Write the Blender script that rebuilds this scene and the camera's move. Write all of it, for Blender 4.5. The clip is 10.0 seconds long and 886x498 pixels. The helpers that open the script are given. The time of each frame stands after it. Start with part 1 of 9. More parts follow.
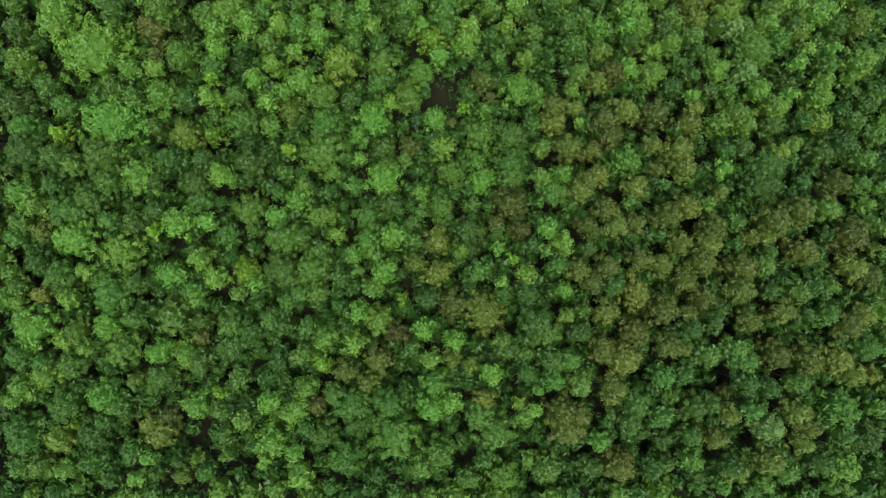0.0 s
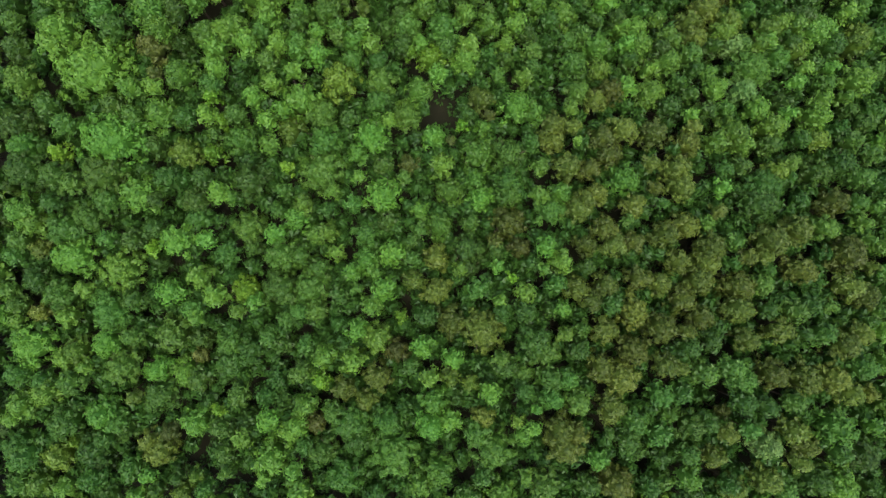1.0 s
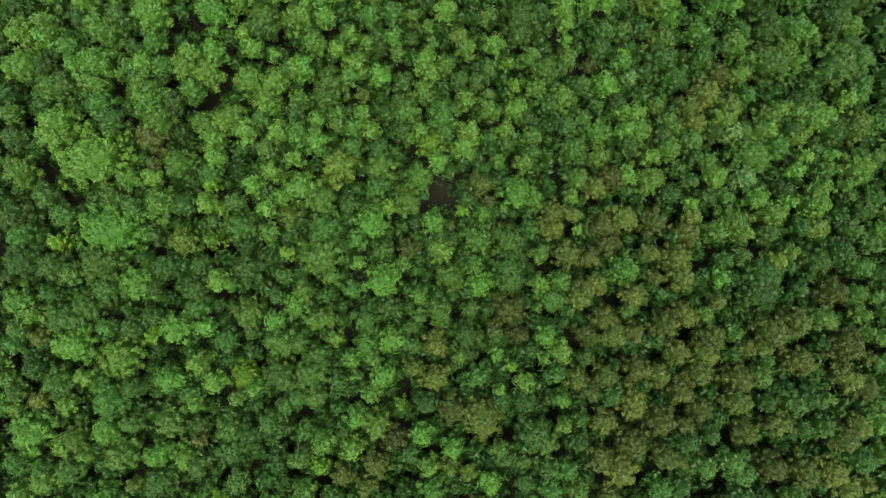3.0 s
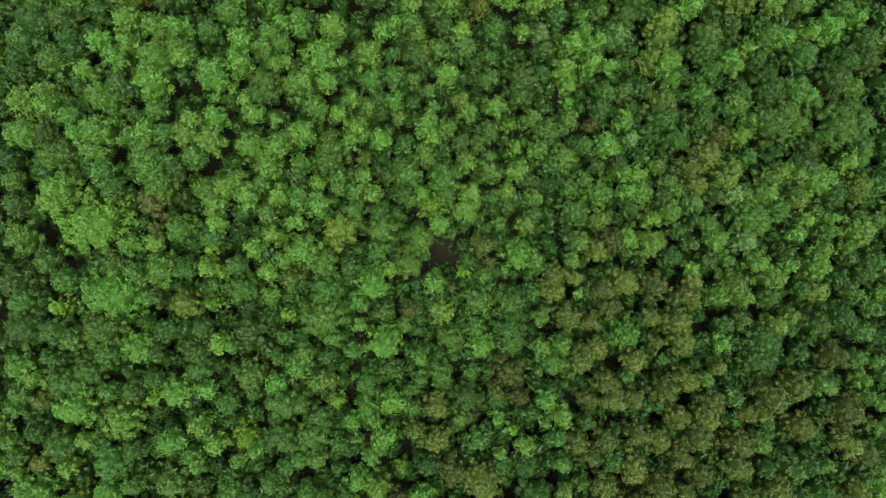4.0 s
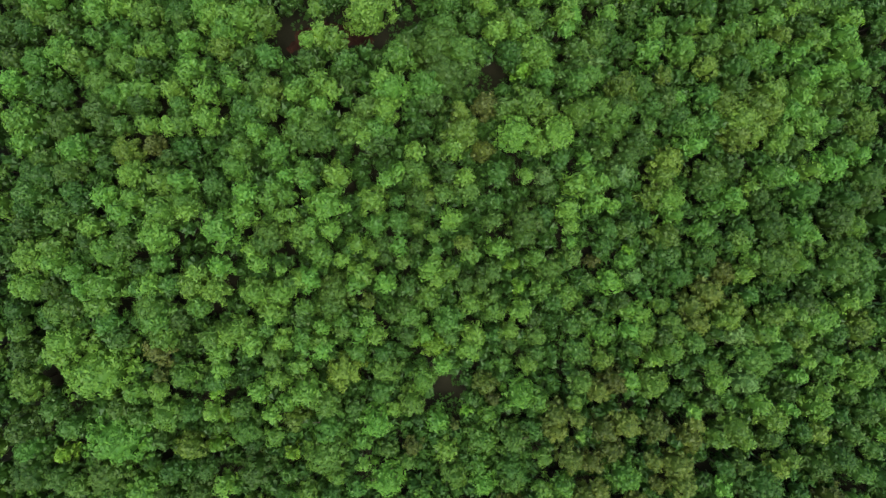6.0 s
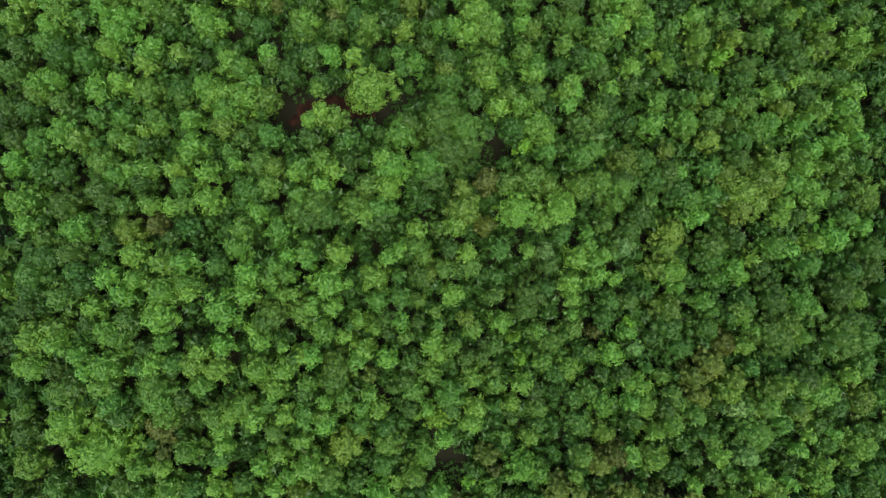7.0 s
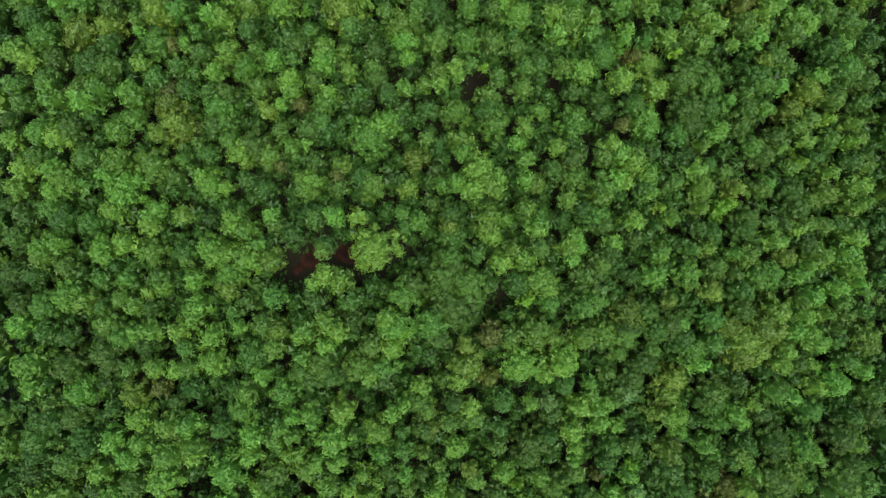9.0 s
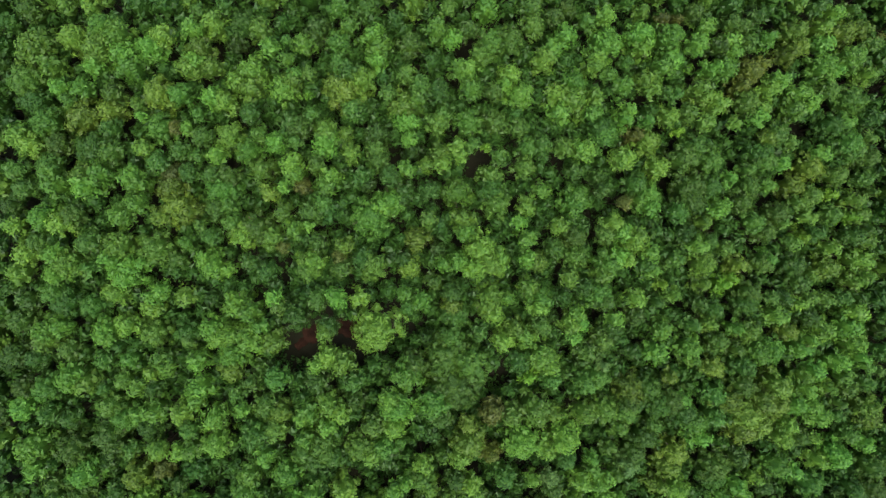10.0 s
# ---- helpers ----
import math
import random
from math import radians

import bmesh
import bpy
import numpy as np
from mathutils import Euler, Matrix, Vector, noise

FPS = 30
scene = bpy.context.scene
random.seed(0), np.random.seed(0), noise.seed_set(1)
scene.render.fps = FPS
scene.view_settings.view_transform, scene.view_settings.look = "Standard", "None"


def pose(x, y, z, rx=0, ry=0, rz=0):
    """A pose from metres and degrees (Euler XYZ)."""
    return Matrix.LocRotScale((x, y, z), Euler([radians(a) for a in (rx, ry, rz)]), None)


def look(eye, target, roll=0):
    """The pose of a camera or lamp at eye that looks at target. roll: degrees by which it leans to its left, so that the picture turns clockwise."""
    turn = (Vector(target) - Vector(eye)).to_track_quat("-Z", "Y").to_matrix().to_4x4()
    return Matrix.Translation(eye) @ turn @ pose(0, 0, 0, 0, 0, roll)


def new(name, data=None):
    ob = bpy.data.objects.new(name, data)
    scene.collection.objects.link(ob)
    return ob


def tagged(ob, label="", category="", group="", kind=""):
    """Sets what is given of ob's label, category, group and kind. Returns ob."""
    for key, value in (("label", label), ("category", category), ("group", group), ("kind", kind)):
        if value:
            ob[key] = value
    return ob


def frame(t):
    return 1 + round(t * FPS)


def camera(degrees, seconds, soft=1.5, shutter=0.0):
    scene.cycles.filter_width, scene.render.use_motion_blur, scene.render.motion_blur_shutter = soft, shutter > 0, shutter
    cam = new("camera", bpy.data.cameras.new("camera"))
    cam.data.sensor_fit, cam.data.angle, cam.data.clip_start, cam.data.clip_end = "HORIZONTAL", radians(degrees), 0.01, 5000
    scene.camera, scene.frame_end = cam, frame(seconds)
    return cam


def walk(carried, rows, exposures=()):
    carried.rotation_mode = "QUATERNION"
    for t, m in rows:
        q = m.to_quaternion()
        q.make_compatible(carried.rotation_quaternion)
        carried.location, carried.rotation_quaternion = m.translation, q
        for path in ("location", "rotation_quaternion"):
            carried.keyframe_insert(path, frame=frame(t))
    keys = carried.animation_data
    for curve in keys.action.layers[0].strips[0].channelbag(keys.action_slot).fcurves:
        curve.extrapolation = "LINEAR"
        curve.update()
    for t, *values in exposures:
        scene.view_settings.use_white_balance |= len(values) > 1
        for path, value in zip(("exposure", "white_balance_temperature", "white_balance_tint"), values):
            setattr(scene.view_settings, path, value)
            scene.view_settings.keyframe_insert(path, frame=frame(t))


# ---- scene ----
cam = camera(58.7, 10.0, soft=1.25)
METRES, EYE, TILT, LEAN, TURN = 100.0, 133.0, -90.0, -3.0, 0.0
ROWS = [
    (0.0, 0.0, 0.0, 0.0, 0.0, 0.0, -0.0),
    (0.5, 0.0006, 0.0, 0.0085, -0.01, 0.08, -0.02),
    (1.0, -0.0002, -0.0002, 0.0281, -0.09, -0.02, -0.04),
    (1.5, -0.0007, -0.0004, 0.0547, -0.14, -0.13, -0.07),
    (2.0, -0.0014, -0.0006, 0.088, -0.2, -0.24, -0.1),
    (2.5, -0.0019, -0.001, 0.1273, -0.22, -0.37, -0.13),
    (4.0, -0.0079, -0.0019, 0.2747, -0.37, -0.79, -0.27),
    (4.5, -0.0097, -0.0023, 0.3277, -0.38, -0.81, -0.28),
    (5.0, -0.0119, -0.0023, 0.386, -0.4, -1.02, -0.31),
    (5.5, -0.014, -0.0024, 0.4445, -0.42, -1.17, -0.33),
    (7.0, -0.0187, -0.0016, 0.6266, -0.38, -1.69, -0.37),
    (7.5, -0.0206, -0.0005, 0.6887, -0.39, -1.9, -0.38),
    (8.0, -0.023, 0.0007, 0.7512, -0.42, -2.1, -0.39),
    (8.5, -0.0251, 0.0023, 0.8134, -0.43, -2.28, -0.39),
    (9.0, -0.0269, 0.0042, 0.8753, -0.43, -2.43, -0.39),
    (9.5, -0.0289, 0.0065, 0.9371, -0.43, -2.57, -0.4),
    (10.0, -0.0305, 0.009, 0.9993, -0.42, -2.72, -0.38),
]
walk(cam, [(t, pose(0, 0, EYE, TILT, LEAN, TURN) @ pose(METRES * x, METRES * y, METRES * z, 90 + pitch, roll, yaw)) for t, x, y, z, yaw, pitch, roll in ROWS])
# --- world and sun -------------------------------------------------------
world = bpy.data.worlds.new("sky")
scene.world = world
world.use_nodes = True
wn, wl = world.node_tree.nodes, world.node_tree.links
sky = wn.new("ShaderNodeTexSky")
sky.sky_type, sky.sun_disc = "NISHITA", False
sky.sun_elevation, sky.sun_rotation = radians(80), radians(173)
sky.air_density, sky.dust_density, sky.ozone_density = 1.0, 2.4, 1.0
wl.new(sky.outputs[0], wn["Background"].inputs[0])
wn["Background"].inputs[1].default_value = 0.13
sun = new("sun", bpy.data.lights.new("sun", "SUN"))
sun.data.energy, sun.data.angle, sun.data.color = 0.7, radians(40), (1.0, 0.97, 0.91)
sun.matrix_world = look((2, -18, 98), (0, 0, 0))
scene.view_settings.exposure = 1.73

# --- materials -----------------------------------------------------------
def nodes_of(name):
    m = bpy.data.materials.new(name)
    m.use_nodes = True
    nt = m.node_tree
    nt.nodes.clear()
    out = nt.nodes.new("ShaderNodeOutputMaterial")
    return m, nt, out


def leaf_material(name, dark, light, through_light=0.20, rough=0.46, low=0.68, high=1.32):
    """Foliage: tone varies from tree to tree, from bough to bough and from leaf to leaf."""
    m, nt, out = nodes_of(name)
    n, l = nt.nodes, nt.links
    info, geo, tex = n.new("ShaderNodeObjectInfo"), n.new("ShaderNodeNewGeometry"), n.new("ShaderNodeTexCoord")
    bough = n.new("ShaderNodeTexNoise")
    bough.inputs["Scale"].default_value, bough.inputs["Detail"].default_value = 0.9, 2.0
    l.new(tex.outputs["Object"], bough.inputs["Vector"])
    a = n.new("ShaderNodeMath"); a.operation = "MULTIPLY_ADD"
    a.inputs[1].default_value, a.inputs[2].default_value = 0.40, 0.06
    l.new(geo.outputs["Random Per Island"], a.inputs[0])
    b = n.new("ShaderNodeMath"); b.operation = "MULTIPLY_ADD"; b.inputs[1].default_value = 0.4
    l.new(bough.outputs["Fac"], b.inputs[0]); l.new(a.outputs[0], b.inputs[2])
    grain = n.new("ShaderNodeTexNoise")
    grain.inputs["Scale"].default_value, grain.inputs["Detail"].default_value = 5.0, 3.0
    l.new(tex.outputs["Object"], grain.inputs["Vector"])
    g = n.new("ShaderNodeMath"); g.operation = "MULTIPLY_ADD"; g.inputs[1].default_value = 0.3; g.inputs[2].default_value = -0.15
    l.new(grain.outputs["Fac"], g.inputs[0])
    tone = n.new("ShaderNodeMath"); tone.operation = "ADD"; tone.use_clamp = True
    l.new(b.outputs[0], tone.inputs[0]); l.new(g.outputs[0], tone.inputs[1])
    mix = n.new("ShaderNodeMix"); mix.data_type = "RGBA"
    mix.inputs["A"].default_value, mix.inputs["B"].default_value = (*dark, 1), (*light, 1)
    l.new(tone.outputs[0], mix.inputs["Factor"])
    hue = n.new("ShaderNodeHueSaturation")
    h = n.new("ShaderNodeMapRange"); h.inputs["To Min"].default_value, h.inputs["To Max"].default_value = 0.488, 0.512
    v = n.new("ShaderNodeMapRange"); v.inputs["To Min"].default_value, v.inputs["To Max"].default_value = low, high
    wob = n.new("ShaderNodeMath"); wob.operation = "FRACT"
    wob7 = n.new("ShaderNodeMath"); wob7.operation = "MULTIPLY"; wob7.inputs[1].default_value = 7.31
    l.new(info.outputs["Random"], wob7.inputs[0]); l.new(wob7.outputs[0], wob.inputs[0])
    l.new(info.outputs["Random"], v.inputs["Value"]); l.new(wob.outputs[0], h.inputs["Value"])
    l.new(h.outputs[0], hue.inputs["Hue"]); l.new(v.outputs[0], hue.inputs["Value"])
    l.new(mix.outputs["Result"], hue.inputs["Color"])
    p = n.new("ShaderNodeBsdfPrincipled")
    p.inputs["Roughness"].default_value = rough
    p.inputs["Specular IOR Level"].default_value = 0.24
    l.new(hue.outputs[0], p.inputs["Base Color"])
    t = n.new("ShaderNodeBsdfTranslucent")
    l.new(hue.outputs[0], t.inputs["Color"])
    s = n.new("ShaderNodeMixShader"); s.inputs[0].default_value = through_light
    l.new(p.outputs[0], s.inputs[1]); l.new(t.outputs[0], s.inputs[2]); l.new(s.outputs[0], out.inputs["Surface"])
    return m


def ground_material(name, c1, c2, scale):
    m, nt, out = nodes_of(name)
    n, l = nt.nodes, nt.links
    tex = n.new("ShaderNodeTexCoord")
    big, fine = n.new("ShaderNodeTexNoise"), n.new("ShaderNodeTexNoise")
    big.inputs["Scale"].default_value, fine.inputs["Scale"].default_value = scale, scale * 22
    fine.inputs["Detail"].default_value = 8
    for k in (big, fine):
        l.new(tex.outputs["Object"], k.inputs["Vector"])
    f = n.new("ShaderNodeMath"); f.operation = "MULTIPLY"
    l.new(big.outputs["Fac"], f.inputs[0]); l.new(fine.outputs["Fac"], f.inputs[1])
    ramp = n.new("ShaderNodeValToRGB")
    ramp.color_ramp.elements[0].position, ramp.color_ramp.elements[1].position = 0.12, 0.4
    ramp.color_ramp.elements[0].color, ramp.color_ramp.elements[1].color = (*c1, 1), (*c2, 1)
    l.new(f.outputs[0], ramp.inputs[0])
    bump = n.new("ShaderNodeBump"); bump.inputs["Strength"].default_value = 0.5; bump.inputs["Distance"].default_value = 0.08
    l.new(fine.outputs["Fac"], bump.inputs["Height"])
    p = n.new("ShaderNodeBsdfPrincipled"); p.inputs["Roughness"].default_value = 0.95; p.inputs["Specular IOR Level"].default_value = 0.05
    l.new(ramp.outputs[0], p.inputs["Base Color"]); l.new(bump.outputs[0], p.inputs["Normal"]); l.new(p.outputs[0], out.inputs["Surface"])
    return m


BRIGHT = leaf_material("bright_green_leaves", (0.0390, 0.1060, 0.0115), (0.1340, 0.2620, 0.0290), low=0.78, high=1.32)
VIVID = leaf_material("vivid_green_leaves", (0.0450, 0.1280, 0.0135), (0.1480, 0.2950, 0.0310), low=0.95, high=1.12)
MID = leaf_material("mid_green_leaves", (0.0278, 0.0780, 0.0096), (0.0840, 0.1700, 0.0220))
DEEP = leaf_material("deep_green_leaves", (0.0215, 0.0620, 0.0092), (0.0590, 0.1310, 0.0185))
DULL = leaf_material("grey_green_leaves", (0.0305, 0.0855, 0.0098), (0.0905, 0.1800, 0.0215))
OLIVE = leaf_material("olive_brown_leaves", (0.0425, 0.0700, 0.0086), (0.1340, 0.1770, 0.0240))
LIME = leaf_material("yellow_green_leaves", (0.0560, 0.1440, 0.0100), (0.1700, 0.3200, 0.0260))
RUSTY = leaf_material("rusty_leaves", (0.0370, 0.0550, 0.0090), (0.1090, 0.1320, 0.0225))
MUSTARD = leaf_material("mustard_green_leaves", (0.0420, 0.0900, 0.0086), (0.1330, 0.2200, 0.0245), low=0.78, high=1.32)
PALE = leaf_material("pale_green_leaves", (0.0450, 0.1060, 0.0180), (0.1500, 0.2500, 0.0560), low=0.78, high=1.32)
BARK = ground_material("bark", (0.05, 0.037, 0.026), (0.15, 0.115, 0.085), 2.0)
# soil set darker than bare soil: deep canopy shade is in its colour
SHADED_SOIL = ground_material("shaded_forest_soil", (0.012, 0.013, 0.007), (0.026, 0.025, 0.014), 0.25)
# reddish earth, dimmed in its colour for the shade of the trees around
SHADED_RED_EARTH = ground_material("shaded_red_earth", (0.010, 0.006, 0.004), (0.056, 0.025, 0.015), 0.8)

# --- the ground ----------------------------------------------------------
HILLS = ((-60, -15, -1.98), (-20, -15, -4.15), (20, -15, 1.70), (60, -15, 5.29), (-60, 25, 1.22), (-20, 25, -1.70), (20, 25, -1.94), (60, 25, 0.70),
         (-60, 65, 1.99), (-20, 65, 1.80), (20, 65, -1.84), (60, 65, -4.18), (-60, 105, 0.09), (-20, 105, 0.63), (20, 105, 1.93), (60, 105, -0.50))


def ground_z(x, y):
    """The lie of the land: a shallow valley that rises to the north."""
    u, v = max(-1.8, min(1.8, x / 50)), max(-1.8, min(1.8, (y - 50) / 50))
    z = 5.81 + 0.16 * u + 0.27 * v + sum(h * math.exp(-((x - a) ** 2 + (y - b) ** 2) / 2312) for a, b, h in HILLS)
    return z + 0.35 * noise.noise((x * 0.11, y * 0.11, 9.0))


def sheet(name, xs, ys, material, lift=0.0):
    verts = [(x, y, ground_z(x, y) + lift) for y in ys for x in xs]
    w = len(xs)
    faces = [(j * w + i, j * w + i + 1, (j + 1) * w + i + 1, (j + 1) * w + i) for j in range(len(ys) - 1) for i in range(w - 1)]
    me = bpy.data.meshes.new(name)
    me.from_pydata(verts, [], faces)
    me.polygons.foreach_set("use_smooth", [True] * len(faces))
    me.materials.append(material)
    return new(name, me)


far = [-2500, -1200, -600, -300, -180]
steps = [i * 2.5 for i in range(-52, 53)]
ground = sheet("ground", far + steps + [-v for v in reversed(far)], far + [v + 45 for v in steps] + [300, 600, 1200, 2500], SHADED_SOIL)
tagged(ground, "forest soil under the trees, dark brown with canopy shade in its colour", "ground", kind="structure")

# --- the line of the earth track -----------------------------------------
TRACK = ((-18.6, 78.4), (-16.2, 80.4), (-12.8, 82.2), (-9, 81.0), (-5, 80.2))


def track_distance(x, y):
    best = 99.0
    for (ax, ay), (bx, by) in zip(TRACK, TRACK[1:]):
        u = max(0.0, min(1.0, ((x - ax) * (bx - ax) + (y - ay) * (by - ay)) / ((bx - ax) ** 2 + (by - ay) ** 2)))
        best = min(best, math.hypot(x - ax - u * (bx - ax), y - ay - u * (by - ay)))
    return best


# --- crowns --------------------------------------------------------------
def unit(v):
    return v / np.maximum(1e-9, np.linalg.norm(v, axis=-1, keepdims=True))


def ball(subdivisions):
    bm = bmesh.new()
    bmesh.ops.create_icosphere(bm, subdivisions=subdivisions, radius=1.0)
    bm.verts.ensure_lookup_table()
    out = np.array([v.co for v in bm.verts]), np.array([[v.index for v in f.verts] for f in bm.faces])
    bm.free()
    return out


BALL, FINE_BALL = ball(1), ball(2)


def clumps_of(R, deep, clump, slope, pointed, rng):
    """Leaf clumps over a crown: centres, radii and outward ways. The crown's top lies at z = 0."""
    swing = rng.uniform(0, 2 * math.pi, 4)
    size = min(clump, 0.45 * R)
    top = max(7, int(round(1.3 * (R / size) ** 2)))
    skirt = int(0.4 * (R / size) * (deep / (1.6 * size)) * (0.3 if pointed else 1.0))
    n = top + skirt
    p = np.sqrt((np.arange(n) + 0.2) / top)
    fall = np.zeros(n)
    p[top:] = rng.uniform(0.62, 0.86, skirt)
    fall[top:] = rng.uniform(0.4, 0.8, skirt) * deep
    ph = np.arange(n) * 2.39996 + swing[0] + rng.normal(0, 0.22, n)
    limbs = 4 if R < 2.5 else 6 if R < 4 else 8
    # limbs stand out from the crown as rounded lobes with deep bays between them
    lobe = np.abs(np.cos(0.5 * limbs * ph + swing[3] + 0.7 * np.sin(ph + swing[1]))) ** 0.7
    edge = (0.85 + 0.20 * lobe if R < 2.5 else 0.83 + 0.24 * lobe) + 0.09 * np.sin(2 * ph + swing[0]) + 0.07 * np.sin(3 * ph + swing[1])
    r = size * rng.uniform(0.72, 1.22, n)
    power = 1.1 if pointed else slope
    out = p * np.maximum(0.1, 0.95 * R - 0.55 * r) * edge * rng.uniform(0.9, 1.1, n)
    bay = (1 - lobe) * np.minimum(1.0, 2 * p) * (0.11 if R < 2.5 else 0.17) * min(R, 3.5)
    z = -deep * (1.15 if pointed else 0.85) * np.minimum(p, 1.0) ** power - fall - bay - rng.uniform(0, 0.65, n) * size
    ctr = np.stack((out * np.cos(ph), out * np.sin(ph), z), axis=1)
    ctr[:, 2] -= (ctr[:, 2] + r).max()
    steep = np.clip(0.45 + 0.6 * p, 0, 1)
    way = unit(np.stack((steep * np.cos(ph) * p, steep * np.sin(ph) * p, np.full(n, 0.62)), axis=1))
    return ctr, r, way


def crown_mesh(name, R, tall, clump, slope, leaf, ragged, material, seed, pointed=False, dense=1.0):
    """A crown with its top at z = 0: rounded clumps over a shaded core, and leaf sprays over each clump."""
    rng = np.random.default_rng(seed)
    deep = min(R * tall * 1.75, 5.4 + 0.25 * R) * (1.2 if pointed else 1.0)
    ctr, r, way = clumps_of(R, deep, clump, slope, pointed, rng)
    verts, faces, base = [], [], 0
    bv, bf = FINE_BALL
    wide = (0.42 if pointed else 0.55) * R
    verts.append(bv * (wide, wide, deep * 0.72) - (0, 0, deep * 0.72 + 0.9 * r.max()))
    faces.append(bf)
    base += len(bv)
    bv, bf = BALL
    for p, q in zip(ctr, r):
        verts.append(bv * (0.68 * q, 0.68 * q, 0.64 * q) * rng.uniform(0.78, 1.1, (len(bv), 1)) + p)
        faces.append(bf + base)
        base += len(bv)
    # leaf sprays: they radiate from each clump's axis and droop at its rim
    many = np.maximum(8, (dense * 7.0 * (r / leaf) ** 2).astype(int))
    own = np.repeat(np.arange(len(r)), many)
    i = np.concatenate([np.arange(m) for m in many])
    n = len(i)
    w = way[own]
    c = 1.0 - 1.15 * (i + rng.uniform(0, 1, n)) / many[own]
    s = np.sqrt(1 - c * c)
    ph = i * 2.39996 + rng.uniform(0, 6.28, len(r))[own] + rng.normal(0, 0.3, n)
    ux = unit(np.cross(w, rng.normal(size=(len(r), 3))[own]))
    uy = np.cross(w, ux)
    rad = ux * np.cos(ph)[:, None] + uy * np.sin(ph)[:, None]
    d = rad * s[:, None] + w * c[:, None]
    # each clump is itself uneven: its sprays gather in tufts with dark clefts between
    heads = unit(rng.normal(size=(len(r), 9, 3)) + 0.9 * way[:, None, :])
    close = np.einsum("nij,nj->ni", heads[own], d)
    best = close.argmax(axis=1)
    head = heads[own, best]
    proud = np.clip((close.max(axis=1) - 0.70) / 0.28, 0, 1)
    at = ctr[own] + d * (r[own] * (0.82 + 0.26 * proud) * rng.uniform(0.90, 1.12, n))[:, None]
    inside = np.linalg.norm(at[:, None, :] - ctr[None], axis=2) / r[None]
    inside[np.arange(n), own] = 9.0
    keep = (inside.min(axis=1) > 0.70) & (d[:, 2] > -0.35)
    at, d, w, rad, head, n = at[keep], d[keep], w[keep], rad[keep], head[keep], int(keep.sum())
    nrm = unit(0.6 * d + 0.6 * head + np.array((0, 0, 0.15)) + 0.75 * ragged * rng.normal(size=(n, 3)))
    tip = (d - head) * 1.6 + 0.5 * rad + 0.4 * rng.normal(size=(n, 3)) - 0.2 * w
    tip = unit(tip - nrm * (tip * nrm).sum(axis=1, keepdims=True))
    side = np.cross(nrm, tip)
    length = leaf * rng.uniform(0.75, 1.4, (n, 1))
    half = length * rng.uniform(0.30, 0.42, (n, 1))
    verts.append(np.stack((at - tip * length * 0.42 - side * half, at + tip * length * 0.78, at - tip * length * 0.42 + side * half), axis=1).reshape(-1, 3))
    faces.append(base + np.arange(3 * n).reshape(-1, 3))
    me = bpy.data.meshes.new(name)
    me.from_pydata(np.concatenate(verts).tolist(), [], np.concatenate(faces).tolist())
    me.materials.append(material)
    return me


def trunk_mesh(name, seed, limbs=5):
    """A tapered trunk one metre tall in z (stretched to its tree), with limbs that fork into the crown."""
    rng = random.Random(seed)
    verts, faces = [], []

    def tube(path, radii, n):
        base = len(verts)
        for (x, y, z), r in zip(path, radii):
            for i in range(n):
                w = 2 * math.pi * i / n
                verts.append((x + r * math.cos(w), y + r * math.sin(w), z))
        for j in range(len(path) - 1):
            for i in range(n):
                k = (i + 1) % n
                faces.append((base + j * n + i, base + j * n + k, base + (j + 1) * n + k, base + (j + 1) * n + i))
    bx, by = rng.uniform(-0.25, 0.25), rng.uniform(-0.25, 0.25)
    tube([(bx * math.sin(3 * z), by * math.sin(2.5 * z), z) for z in (-0.04, 0.02, 0.15, 0.4, 0.65, 0.9)], [0.26, 0.19, 0.16, 0.13, 0.09, 0.03], 6)
    for k in range(limbs):
        w, z0 = k * 2.4 + rng.uniform(-0.4, 0.4), 0.55 + 0.045 * k
        ln = rng.uniform(1.2, 2.0) * (1.1 - 0.07 * k)
        x0, y0 = bx * math.sin(3 * z0), by * math.sin(2.5 * z0)
        tube([(x0 + ln * u * math.cos(w + 0.2 * u), y0 + ln * u * math.sin(w + 0.2 * u), z0 + 0.13 * u + 0.03 * u * u) for u in (0, 0.35, 0.7, 1)], [0.07, 0.05, 0.035, 0.012], 4)
    me = bpy.data.meshes.new(name)
    me.from_pydata(verts, [], faces)
    me.materials.append(BARK)
    return me


TRUNKS = [trunk_mesh("trunk", s) for s in range(4)]
STEMS = [trunk_mesh("stem", s, 0) for s in range(3)]
SIZES = (1.05, 1.5, 2.1, 3.0, 4.2, 5.6)
